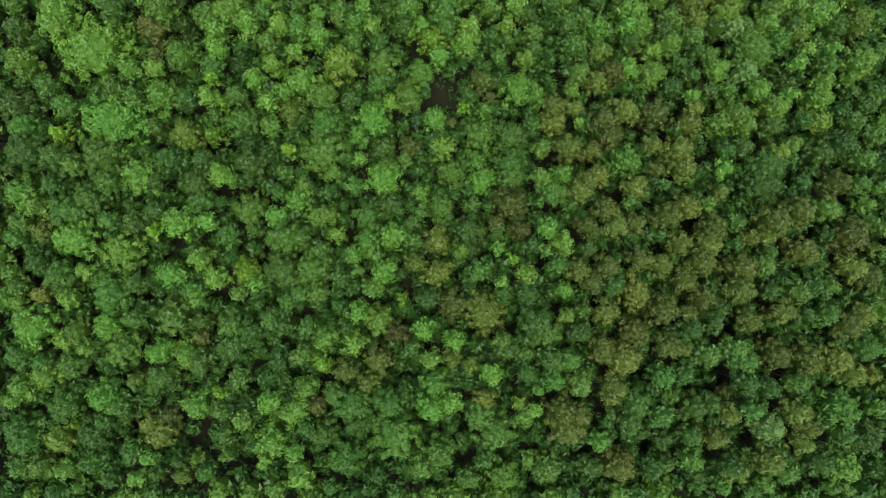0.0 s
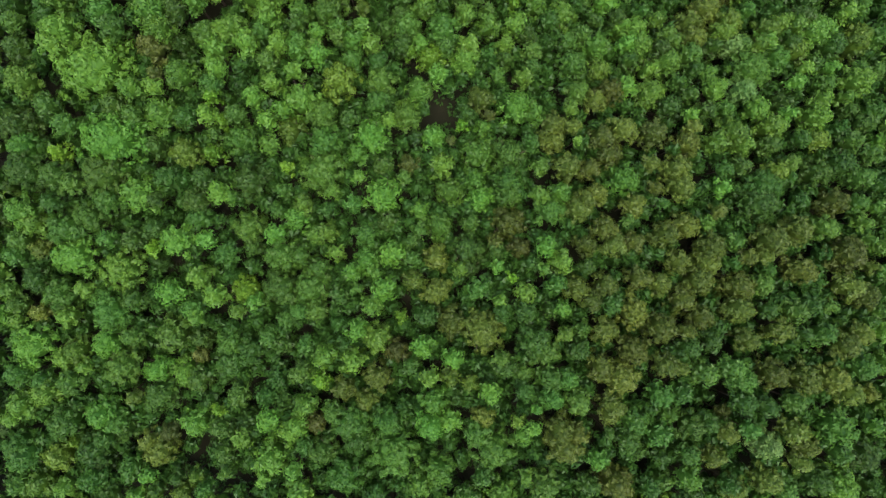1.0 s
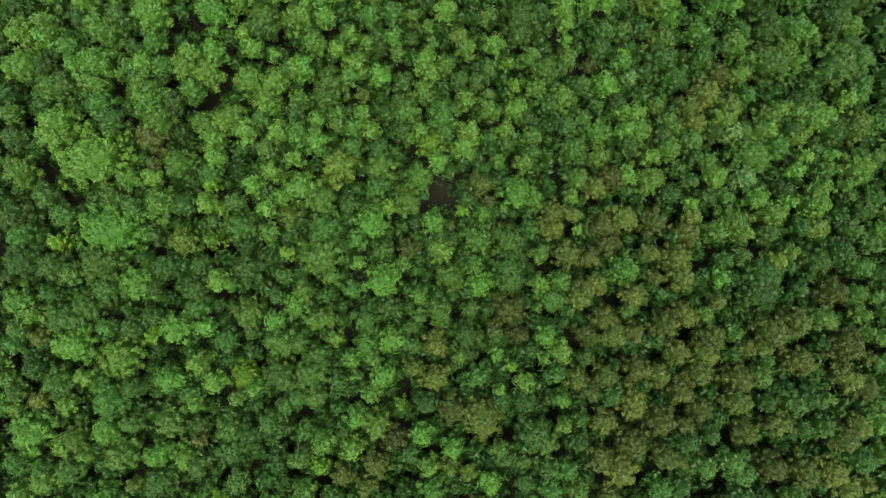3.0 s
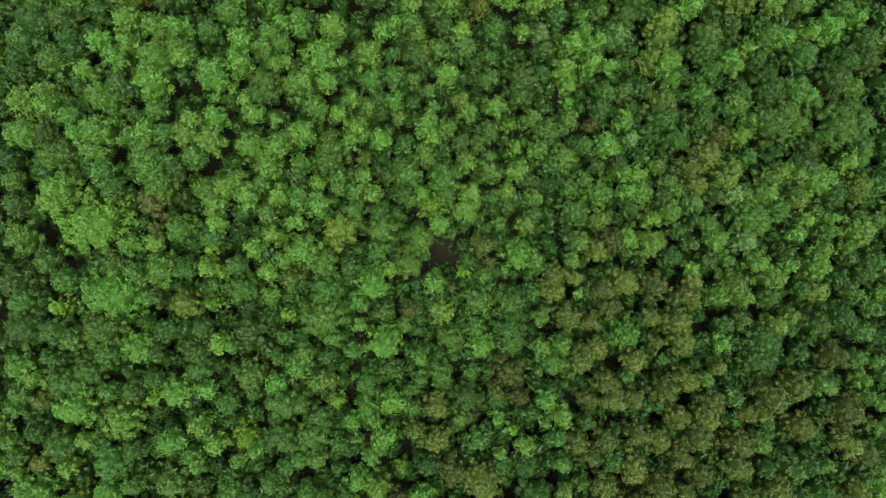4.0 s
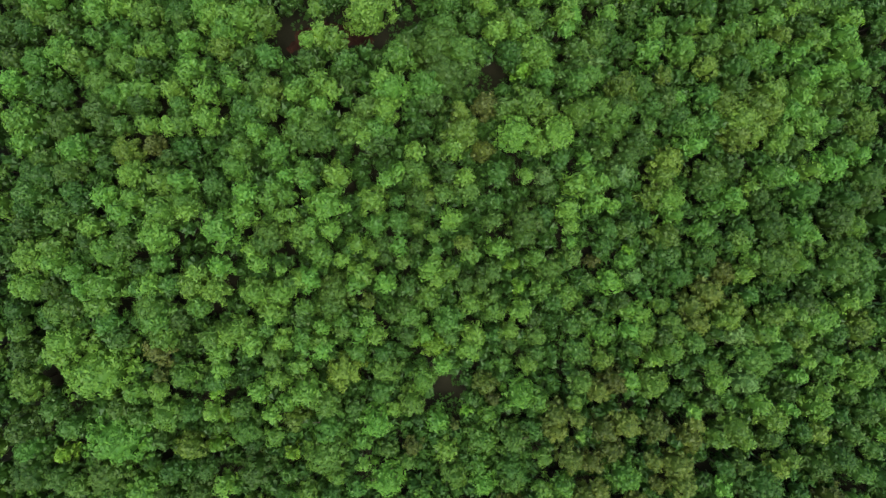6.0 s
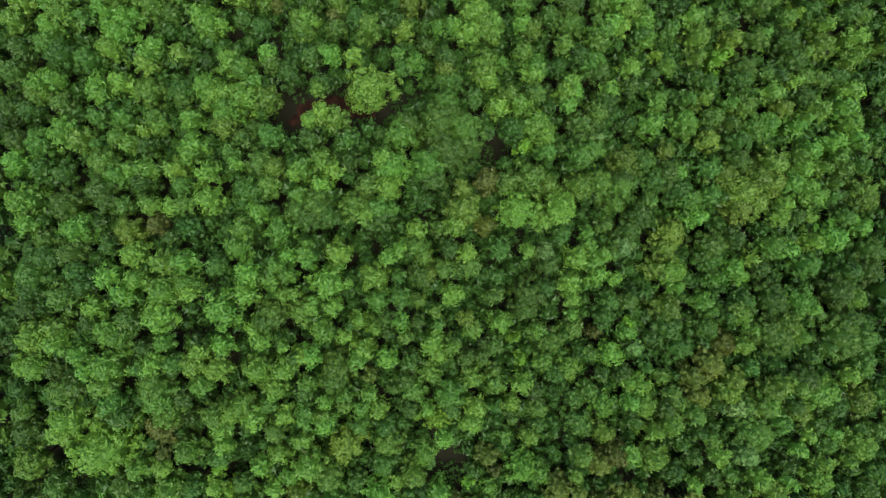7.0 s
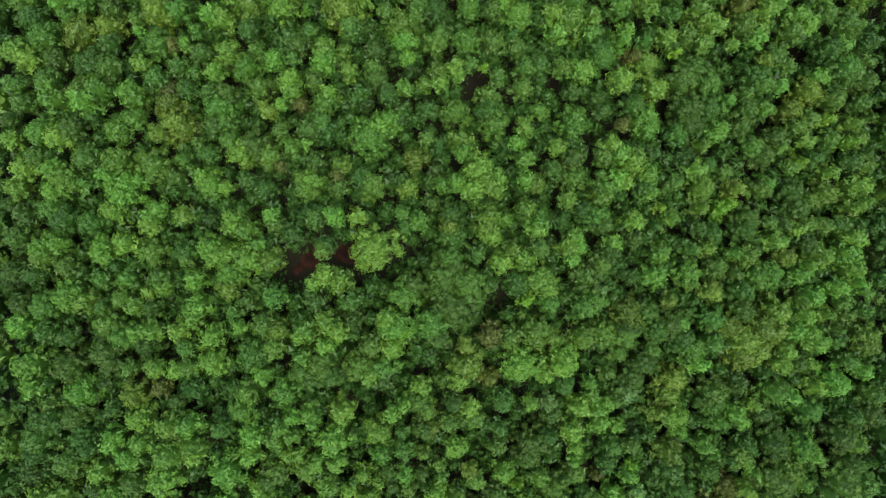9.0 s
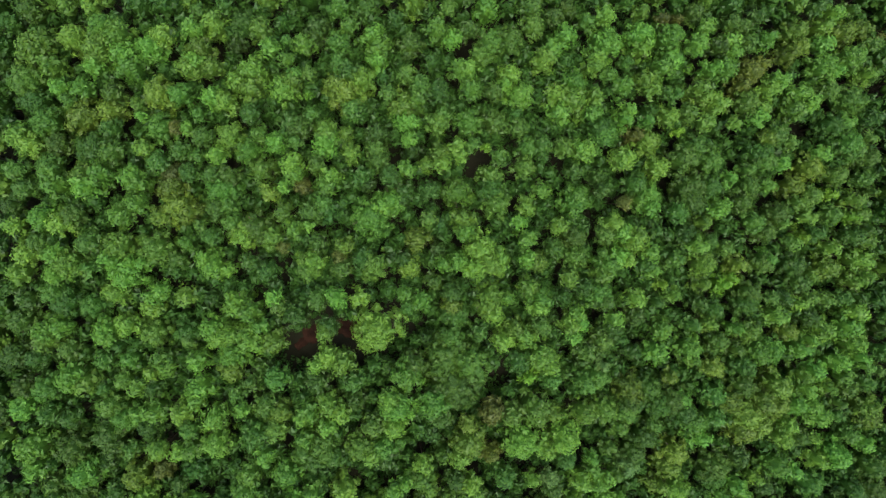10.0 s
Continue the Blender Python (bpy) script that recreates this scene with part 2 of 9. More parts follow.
#          material, depth to radius, clump, slope of the dome, leaf spray, raggedness, label, name
KINDS = {
    "bright": (BRIGHT, 1.3, 0.70, 1.9, 0.39, 0.5, "bright green broadleaf tree with a dense domed crown", "bright_green_tree"),
    "vivid": (VIVID, 1.3, 0.74, 2.0, 0.39, 0.5, "vivid green broadleaf tree rising above its neighbours", "vivid_green_tree"),
    "mid": (MID, 1.25, 0.62, 1.9, 0.36, 0.48, "mid-green broadleaf tree with a rounded leafy crown", "broadleaf_tree"),
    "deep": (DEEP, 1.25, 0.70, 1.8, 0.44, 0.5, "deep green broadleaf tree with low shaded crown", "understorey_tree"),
    "dull": (DULL, 1.1, 0.62, 2.3, 0.29, 0.3, "grey-green broadleaf tree with a wide lumpy crown", "grey_green_tree"),
    "olive": (OLIVE, 1.25, 0.56, 1.8, 0.33, 0.42, "olive-green tree with a thin clumpy crown", "olive_green_tree"),
    "lime": (LIME, 1.4, 0.52, 1.5, 0.42, 0.55, "yellow-green young tree with fresh leaves", "yellow_green_tree"),
    "rusty": (RUSTY, 1.1, 0.50, 1.9, 0.32, 0.5, "rusty brown tree with sparse drying leaves", "rusty_tree"),
    "mustard": (MUSTARD, 1.2, 0.66, 2.1, 0.36, 0.5, "mustard-green tree with soft feathery foliage", "mustard_green_tree"),
    "pale": (PALE, 1.2, 0.60, 2.2, 0.36, 0.5, "pale green broadleaf tree with a broad speckled crown", "pale_green_tree"),
}
CROWNS, SPIRES = {}, {}
for number, (kind, (material, tall, clump, slope, leaf, ragged, label, species)) in enumerate(KINDS.items()):
    for size in SIZES:
        CROWNS[kind, size] = [crown_mesh("crown", size, tall, clump, slope, leaf, ragged, material, 31 * number + 7 * v + int(size * 10)) for v in range(3)]
        if size < 2.5:
            SPIRES[kind, size] = [crown_mesh("crown", size, tall, clump, slope, leaf, ragged, material, 400 + 31 * number + 7 * v + int(size * 10), True) for v in range(2)]
COVER = {}
for number, kind in enumerate(("deep", "bright", "mid", "dull")):
    material, tall, clump, slope, leaf, ragged = KINDS[kind][:6]
    for size in SIZES:
        COVER[kind, size] = [crown_mesh("cover", size, tall, 0.95, slope, 0.58, ragged, material, 900 + 31 * number + 7 * v + int(size * 10), False, 0.6) for v in range(2)]
dice = random.Random(4)
PLANTED = []


def crown_for(kind, r, east=False):
    """A crown of that kind and radius; some young trees, and most in the eastern stand, are pointed."""
    size = min(SIZES, key=lambda s: abs(math.log(s / r)))
    spire = (kind, size) in SPIRES and (kind == "lime" or dice.random() < (0.35 if east else 0.3 if r < 1.75 else 0.0))
    return dice.choice((SPIRES if spire else CROWNS)[kind, size]), r / size


def tree(kind, x, y, r, top):
    """One tree: foot on the ground at x, y; crown radius r; highest leaves at the height top."""
    label, species = KINDS[kind][6:8]
    PLANTED.append((x, y, r, top))
    if r < 1.75 and kind in ("bright", "mid"):
        label, species = label.replace("broadleaf", "young broadleaf").replace("dense domed", "small dense").replace("rounded", "narrow"), "young_" + species
    if r > 3.0:
        label, species = "large " + label.replace(" above its neighbours", " high"), "large_" + species
    if track_distance(x, y) < 4.5:
        label = label.split(" with")[0] + " beside the earth track"
    elif math.hypot(x - 7, y - 26) < 6:
        label = label.split(" with")[0] + " beside a dark gap"
    z = ground_z(x, y)
    thing = new(species)
    thing.matrix_world = pose(x, y, z, 0, 0, dice.uniform(0, 360))
    leaves, s = crown_for(kind, r, x > 30 and y > 30)
    trunk = new("trunk", dice.choice(TRUNKS))
    trunk.parent, trunk.scale = thing, (min(1.6, r / 2.2), min(1.6, r / 2.2), (top - z) * 0.93)
    crown = new("crown", leaves)
    crown.parent, crown.location, crown.scale = thing, (0, 0, top - z), (s, s, s)
    return tagged(thing, label, "tree", group="forest trees")


THICKET = {}


def filler(kind, x, y, r, top):
    """A tree too hidden or too far out to be told apart; it joins the thicket of its kind."""
    PLANTED.append((x, y, r, top))
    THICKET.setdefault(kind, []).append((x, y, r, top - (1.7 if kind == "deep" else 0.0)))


def thicket(name, rows, kind, label):
    """Crowns and trunks of many crowded trees as one mass."""
    vs, fs, ms, base = [], [], [], 0
    for x, y, r, top in rows:
        z = ground_z(x, y)
        size = min(SIZES, key=lambda q: abs(math.log(q / r)))
        leaves, s = dice.choice(COVER[kind, size]), r / size
        w = dice.uniform(0, 2 * math.pi)
        turn = np.array(((math.cos(w), -math.sin(w), 0), (math.sin(w), math.cos(w), 0), (0, 0, 1)))
        for me, scale, at, slot in ((leaves, (s, s, s), (x, y, top), 0), (dice.choice(STEMS), (r / 2.2, r / 2.2, (top - z) * 0.93), (x, y, z), 1)):
            co = np.empty(len(me.vertices) * 3)
            me.vertices.foreach_get("co", co)
            vs.append((co.reshape(-1, 3) * scale) @ turn.T + at)
            fs += [[base + i for i in p.vertices] for p in me.polygons]
            ms += [slot] * len(me.polygons)
            base += len(me.vertices)
    mesh = bpy.data.meshes.new(name)
    mesh.from_pydata(np.concatenate(vs).tolist(), [], fs)
    mesh.materials.append(KINDS[kind][0])
    mesh.materials.append(BARK)
    mesh.polygons.foreach_set("material_index", ms)
    return tagged(new(name, mesh), label, "trees", kind="stuff")


# --- the planting: one call a tree, belt by belt from south to north ---
filler("mid", -68.4, -40.1, 2.30, 14.4)
filler("bright", -67.2, -42.6, 1.50, 15.2)
filler("bright", -63.0, -44.0, 1.50, 14.7)
filler("bright", -62.5, -41.5, 1.90, 14.7)
filler("bright", -59.0, -41.3, 1.90, 14.2)
filler("bright", -57.5, -44.6, 2.30, 14.9)
filler("dull", -56.3, -41.9, 1.50, 13.3)
filler("mid", -53.8, -43.0, 1.50, 13.3)
filler("mid", -51.0, -41.8, 1.50, 14.6)
filler("mid", -48.7, -44.2, 1.50, 13.4)
filler("mid", -47.1, -41.8, 1.50, 13.0)
filler("mid", -45.6, -44.7, 1.50, 14.5)
filler("mid", -44.0, -42.6, 1.50, 13.7)
filler("bright", -42.3, -45.0, 1.90, 13.5)
filler("mid", -38.9, -42.7, 3.40, 13.8)
filler("mid", -35.2, -41.1, 1.50, 13.5)
filler("mid", -34.7, -45.0, 1.50, 14.3)
filler("bright", -33.0, -42.9, 1.90, 13.5)
filler("bright", -30.9, -41.7, 1.50, 14.4)
filler("mid", -30.9, -43.9, 1.50, 13.9)
filler("mid", -28.0, -41.0, 1.90, 13.2)
filler("dull", -25.4, -45.2, 3.40, 14.7)
filler("dull", -22.9, -42.3, 1.90, 13.1)
filler("bright", -20.6, -43.3, 1.50, 13.3)
filler("bright", -18.7, -44.2, 1.50, 14.8)
filler("dull", -18.3, -41.0, 1.50, 13.2)
filler("bright", -15.8, -40.7, 1.90, 13.6)
filler("mid", -14.9, -44.4, 3.40, 14.5)
filler("bright", -10.6, -44.5, 1.50, 15.2)
filler("mid", -8.7, -45.1, 1.50, 15.0)
filler("bright", -6.1, -41.9, 2.30, 14.3)
filler("bright", -6.0, -44.8, 1.50, 14.9)
filler("dull", -3.4, -43.9, 2.30, 14.5)
filler("mid", -3.2, -40.5, 2.30, 15.6)
filler("mid", -0.6, -44.3, 1.90, 15.3)
filler("bright", 1.6, -41.0, 1.50, 15.7)
filler("dull", 4.3, -40.8, 1.50, 16.3)
filler("bright", 4.6, -44.6, 2.80, 17.4)
filler("mid", 8.5, -43.9, 1.50, 17.7)
filler("bright", 8.7, -41.3, 1.50, 16.2)
filler("dull", 10.6, -44.6, 1.50, 16.8)
filler("bright", 11.0, -42.5, 1.50, 17.4)
filler("bright", 13.5, -41.4, 1.90, 18.5)
filler("mid", 15.1, -43.9, 1.50, 17.1)
filler("mid", 18.8, -42.6, 3.40, 18.1)
filler("bright", 23.6, -42.2, 2.80, 18.1)
filler("mid", 27.4, -41.9, 2.80, 19.3)
filler("mid", 31.2, -43.8, 1.90, 20.3)
filler("bright", 35.1, -43.3, 1.90, 19.3)
filler("mid", 36.0, -40.3, 2.80, 20.5)
filler("dull", 39.9, -42.8, 2.80, 20.3)
filler("mid", 45.2, -43.4, 1.50, 21.5)
filler("bright", 49.1, -43.6, 3.40, 20.8)
filler("mid", 54.4, -41.7, 3.40, 20.9)
filler("mid", 58.5, -43.3, 2.80, 22.4)
filler("mid", 60.8, -40.7, 2.30, 22.2)
filler("mid", 63.2, -41.8, 1.50, 20.6)
filler("bright", 66.5, -42.4, 3.40, 21.8)
filler("bright", 71.3, -42.3, 3.40, 20.6)
filler("bright", 74.7, -44.0, 1.50, 20.1)
filler("bright", 77.5, -41.9, 2.80, 21.9)
filler("bright", 80.1, -43.8, 1.50, 20.3)
filler("mid", 81.7, -41.2, 2.80, 20.6)
filler("mid", 83.6, -44.8, 2.30, 21.2)
filler("mid", -68.2, -37.5, 1.50, 15.3)
filler("bright", -67.1, -34.4, 2.30, 13.4)
filler("bright", -64.7, -36.5, 2.30, 14.9)
filler("mid", -64.6, -39.3, 1.50, 13.6)
filler("dull", -61.7, -34.4, 1.50, 13.2)
filler("mid", -59.9, -36.6, 2.80, 14.1)
filler("mid", -57.5, -38.2, 1.50, 14.3)
tree("mid", -57.4, -32.8, 2.33, 13.7)
filler("bright", -55.9, -36.9, 1.50, 12.7)
tree("bright", -54.4, -32.8, 2.33, 14.0)
filler("bright", -53.6, -39.8, 1.90, 13.5)
filler("mid", -52.0, -37.0, 2.80, 14.1)
tree("bright", -50.6, -33.2, 1.94, 14.0)
tree("bright", -48.9, -36.0, 1.50, 13.1)
filler("mid", -48.7, -38.9, 2.80, 13.4)
tree("mid", -46.9, -32.3, 2.74, 13.4)
filler("bright", -44.6, -39.9, 1.90, 12.9)
tree("mid", -44.4, -34.9, 2.00, 12.7)
filler("bright", -42.0, -37.3, 1.50, 13.1)
tree("deep", -41.9, -32.3, 2.32, 10.6)
tree("bright", -40.1, -34.9, 1.76, 13.1)
filler("bright", -39.8, -37.4, 1.50, 13.9)
filler("dull", -37.7, -36.9, 1.50, 13.6)
tree("mid", -37.4, -34.5, 1.64, 12.1)
filler("bright", -37.1, -39.1, 1.50, 12.2)
filler("mid", -34.7, -38.0, 1.50, 13.6)
tree("mid", -34.3, -32.5, 1.58, 12.6)
tree("mustard", -33.4, -34.6, 1.97, 13.0)
filler("mid", -32.0, -38.3, 1.50, 13.8)
tree("mid", -30.1, -34.3, 1.81, 12.5)
filler("dull", -29.8, -39.2, 1.90, 13.3)
filler("bright", -27.9, -36.8, 2.30, 13.8)
filler("mid", -25.6, -39.3, 1.90, 14.3)
filler("bright", -23.3, -37.4, 2.30, 13.8)
filler("deep", -21.5, -34.0, 1.40, 9.4)
tree("bright", -20.9, -32.3, 1.37, 14.0)
filler("bright", -20.7, -39.4, 2.30, 14.5)
tree("dull", -19.2, -36.6, 1.90, 14.0)
tree("bright", -15.8, -34.0, 1.76, 14.5)
tree("bright", -15.4, -34.9, 2.36, 14.5)
filler("bright", -13.6, -38.3, 2.80, 13.9)
filler("deep", -12.3, -34.5, 1.84, 10.6)
tree("mid", -10.8, -36.3, 1.50, 14.6)
filler("dull", -10.3, -39.3, 2.30, 14.7)
filler("mid", -6.8, -38.0, 2.30, 15.3)
tree("deep", -3.6, -34.9, 2.24, 12.7)
filler("deep", -3.3, -32.3, 1.36, 10.9)
filler("deep", -1.2, -34.2, 1.36, 11.9)
filler("dull", -0.9, -36.9, 1.90, 16.1)
filler("bright", -0.5, -39.5, 1.50, 16.0)
filler("bright", 1.5, -38.1, 1.50, 16.1)
tree("bright", 2.8, -32.6, 2.12, 17.7)
filler("bright", 4.1, -37.0, 1.50, 16.9)
filler("bright", 5.0, -38.9, 1.50, 17.1)
filler("bright", 6.9, -40.0, 1.50, 15.8)
filler("deep", 7.5, -33.9, 1.92, 12.6)
filler("bright", 8.2, -37.3, 2.80, 16.5)
tree("mid", 10.0, -34.4, 2.13, 17.4)
filler("mid", 10.9, -39.7, 2.30, 17.2)
filler("bright", 14.2, -37.7, 3.40, 16.7)
tree("bright", 15.4, -34.0, 2.51, 18.2)
filler("deep", 17.5, -33.0, 1.73, 14.2)
filler("mid", 20.1, -38.4, 1.50, 17.5)
tree("mid", 21.5, -32.3, 2.68, 19.9)
filler("bright", 21.6, -40.0, 1.50, 19.2)
filler("bright", 22.6, -36.6, 1.90, 19.7)
filler("mid", 25.4, -36.7, 2.30, 19.1)
filler("dull", 28.2, -38.1, 1.90, 19.8)
filler("deep", 29.6, -33.5, 1.40, 17.3)
tree("bright", 31.9, -35.7, 1.50, 20.3)
filler("mid", 32.4, -38.7, 2.80, 20.5)
filler("mid", 34.6, -36.0, 1.90, 20.8)
tree("mid", 36.6, -32.1, 1.88, 22.3)
filler("bright", 38.2, -36.2, 3.40, 20.6)
filler("bright", 41.3, -39.0, 2.30, 21.0)
tree("mid", 42.9, -32.8, 1.49, 22.8)
tree("mid", 43.6, -35.1, 1.50, 20.5)
filler("dull", 45.0, -38.0, 2.80, 21.0)
tree("mid", 47.3, -34.9, 1.90, 21.1)
tree("olive", 48.6, -32.4, 2.24, 23.5)
filler("dull", 49.7, -38.4, 2.30, 21.0)
tree("mid", 51.4, -35.5, 1.50, 21.4)
tree("bright", 53.1, -34.1, 1.50, 22.5)
filler("mid", 55.2, -36.6, 1.90, 21.0)
tree("mid", 55.9, -32.4, 2.24, 24.0)
filler("bright", 57.7, -38.1, 1.90, 21.4)
filler("dull", 59.9, -36.0, 1.50, 22.0)
filler("deep", 60.8, -33.4, 1.68, 18.5)
tree("mid", 63.1, -35.1, 1.50, 22.1)
filler("bright", 64.0, -37.5, 1.50, 21.1)
tree("bright", 65.2, -35.1, 1.50, 22.1)
filler("bright", 67.8, -38.6, 1.50, 21.6)
filler("mid", 68.3, -35.7, 2.30, 22.6)
tree("deep", 71.0, -33.1, 1.98, 19.7)
filler("dull", 72.7, -37.9, 3.40, 20.9)
filler("dull", 74.1, -33.5, 2.30, 22.2)
filler("mid", 76.0, -37.7, 1.50, 22.4)
filler("dull", 77.7, -34.9, 1.90, 21.7)
filler("mid", 78.9, -39.0, 1.50, 20.9)
filler("bright", 80.6, -32.8, 1.50, 22.5)
filler("mid", 81.4, -37.0, 2.80, 21.8)
filler("mid", 83.1, -34.1, 1.50, 20.4)
filler("mid", -69.0, -29.4, 1.90, 13.8)
filler("bright", -68.5, -24.9, 1.90, 14.7)
filler("mid", -67.5, -27.1, 1.50, 14.2)
filler("dull", -66.1, -30.9, 2.30, 13.4)
filler("mid", -65.5, -28.2, 1.50, 12.9)
filler("dull", -65.4, -25.7, 2.30, 13.3)
filler("dull", -62.0, -30.8, 1.90, 14.4)
filler("mid", -62.0, -27.9, 1.90, 14.5)
tree("deep", -60.2, -24.9, 2.21, 11.2)
tree("dull", -57.5, -26.8, 2.70, 14.4)
tree("mid", -56.2, -28.4, 3.47, 14.9)
filler("deep", -52.9, -24.7, 1.74, 8.6)
tree("mustard", -51.7, -28.7, 2.92, 13.8)
tree("lime", -49.1, -26.6, 1.26, 13.3)
tree("mid", -46.7, -27.9, 3.32, 14.0)
tree("deep", -46.1, -30.5, 2.04, 10.5)
tree("mid", -45.1, -26.3, 1.96, 13.2)
tree("deep", -42.8, -25.7, 2.04, 10.1)
tree("mid", -41.2, -30.8, 2.36, 12.8)
filler("deep", -40.6, -25.5, 1.49, 8.9)
tree("olive", -38.6, -26.9, 1.97, 12.5)
tree("bright", -38.4, -31.9, 1.37, 13.0)
tree("olive", -37.1, -28.4, 2.97, 12.6)
tree("rusty", -35.4, -25.4, 1.79, 11.7)
tree("mustard", -31.1, -31.9, 1.37, 13.3)
filler("deep", -29.2, -28.9, 1.50, 9.8)
tree("mid", -27.6, -24.9, 1.98, 12.6)
tree("deep", -27.2, -30.8, 1.85, 10.3)
tree("mid", -27.0, -28.2, 1.77, 13.1)
tree("bright", -26.8, -31.4, 0.98, 13.5)
filler("deep", -24.7, -31.4, 1.73, 8.5)
tree("bright", -24.4, -26.4, 1.77, 13.5)
tree("deep", -23.8, -24.3, 2.35, 10.3)
tree("bright", -19.7, -29.3, 3.33, 14.8)
tree("vivid", -16.7, -25.0, 1.96, 14.6)
tree("bright", -16.2, -30.9, 1.56, 14.6)
tree("vivid", -15.8, -24.2, 2.16, 14.6)
filler("deep", -14.8, -29.0, 1.90, 10.9)
tree("mid", -14.6, -27.3, 1.97, 14.1)
filler("deep", -14.2, -31.2, 1.41, 9.8)
tree("dull", -12.0, -28.1, 2.55, 14.7)
filler("deep", -8.7, -29.1, 1.56, 10.9)
tree("dull", -8.6, -31.8, 3.53, 15.6)
tree("dull", -6.5, -26.4, 2.95, 14.9)
filler("deep", -5.7, -30.3, 1.35, 10.4)
tree("dull", -0.9, -28.1, 4.45, 17.4)
filler("deep", 0.3, -24.9, 1.84, 12.1)
filler("deep", 3.5, -29.6, 1.71, 12.6)
filler("deep", 5.1, -26.9, 1.58, 12.8)
tree("bright", 5.8, -30.5, 2.90, 18.0)
filler("deep", 7.8, -26.6, 1.49, 12.7)
filler("deep", 9.5, -30.7, 1.49, 13.7)
tree("dull", 11.6, -24.6, 2.50, 18.3)
tree("mid", 12.5, -31.4, 2.13, 17.8)
tree("dull", 14.1, -27.1, 3.84, 19.1)
filler("deep", 16.5, -31.0, 1.39, 13.7)
tree("bright", 18.0, -24.6, 1.51, 20.1)
tree("bright", 18.5, -30.9, 1.14, 19.5)
filler("deep", 19.0, -29.0, 1.59, 14.0)
filler("deep", 21.0, -27.2, 1.35, 15.5)
tree("deep", 21.6, -29.3, 1.40, 16.1)
filler("deep", 23.7, -29.9, 1.34, 15.8)
tree("olive", 23.8, -24.2, 2.84, 21.2)
tree("olive", 24.4, -26.5, 3.20, 21.9)
tree("olive", 26.0, -24.4, 1.88, 21.6)
tree("mid", 27.9, -32.0, 2.08, 20.9)
tree("bright", 28.8, -28.0, 1.87, 22.0)
tree("deep", 31.1, -27.8, 1.78, 17.8)
tree("olive", 31.8, -31.8, 3.20, 22.3)
tree("mid", 33.1, -25.1, 2.24, 22.9)
filler("deep", 35.0, -29.7, 1.46, 16.9)
tree("deep", 35.7, -27.4, 1.77, 18.4)
tree("mid", 37.7, -24.3, 2.43, 23.1)
tree("mid", 38.7, -27.7, 1.60, 20.7)
tree("deep", 39.4, -31.9, 2.17, 18.9)
filler("deep", 40.7, -28.7, 1.64, 18.8)
filler("deep", 41.1, -25.7, 1.33, 18.0)
tree("mid", 42.0, -27.1, 1.86, 23.2)
tree("bright", 42.0, -30.7, 2.05, 23.6)
tree("deep", 43.1, -27.8, 2.24, 19.6)
filler("deep", 44.4, -30.2, 1.74, 19.0)
tree("olive", 45.5, -27.4, 1.86, 23.8)
tree("mid", 47.7, -31.6, 1.87, 23.5)
filler("deep", 50.1, -27.4, 2.04, 19.2)
tree("pale", 52.9, -25.6, 2.59, 25.2)
tree("olive", 53.4, -30.8, 2.61, 24.2)
tree("olive", 57.6, -28.0, 1.85, 25.2)
tree("olive", 58.4, -25.6, 2.21, 25.5)
tree("mid", 60.6, -30.7, 2.61, 24.8)
filler("deep", 61.4, -28.8, 1.37, 18.4)
filler("deep", 62.1, -26.9, 1.47, 19.2)
tree("mid", 63.4, -26.5, 2.22, 25.5)
tree("bright", 63.6, -31.4, 3.16, 25.5)
tree("mid", 67.0, -27.4, 2.61, 25.2)
tree("deep", 70.8, -27.6, 2.25, 20.2)
tree("deep", 71.1, -24.1, 1.38, 19.9)
filler("mid", 74.6, -30.2, 1.50, 21.7)
filler("bright", 74.8, -25.0, 1.90, 22.1)
filler("dull", 77.8, -31.7, 2.80, 21.9)
filler("bright", 78.5, -26.2, 1.90, 21.9)
filler("mid", 79.4, -29.2, 1.50, 21.6)
filler("bright", 79.9, -24.4, 1.50, 22.3)
filler("bright", 82.5, -26.6, 2.30, 22.7)
filler("mid", 83.3, -30.7, 3.40, 21.0)
filler("mid", -68.9, -16.3, 2.80, 15.0)
filler("mid", -67.4, -21.9, 1.90, 13.7)
filler("mid", -64.1, -19.2, 2.80, 12.9)
filler("bright", -63.6, -22.4, 1.90, 12.7)
filler("mid", -61.0, -19.4, 1.50, 14.3)
filler("bright", -60.4, -22.3, 1.50, 13.8)
tree("bright", -57.9, -22.4, 1.34, 14.6)
tree("bright", -57.0, -20.9, 2.31, 14.6)
tree("mid", -53.9, -17.2, 1.94, 13.8)
tree("bright", -53.4, -18.8, 2.51, 14.6)
filler("deep", -52.2, -21.3, 1.32, 10.1)
tree("dull", -50.5, -23.5, 3.29, 14.7)
tree("mid", -50.0, -17.3, 2.53, 13.8)
filler("deep", -46.5, -19.2, 1.99, 9.3)
tree("bright", -45.2, -22.7, 3.30, 14.5)
tree("mid", -43.6, -23.8, 2.36, 13.1)
tree("mustard", -40.5, -19.9, 1.37, 12.9)
tree("mid", -37.0, -19.7, 3.36, 13.0)
filler("deep", -35.5, -16.1, 1.72, 9.2)
filler("deep", -33.9, -23.2, 1.56, 8.7)
tree("bright", -33.1, -16.4, 2.80, 11.8)
tree("bright", -31.5, -24.0, 2.78, 12.8)
tree("mid", -31.3, -17.3, 2.40, 12.1)
tree("deep", -30.1, -21.3, 2.07, 9.5)
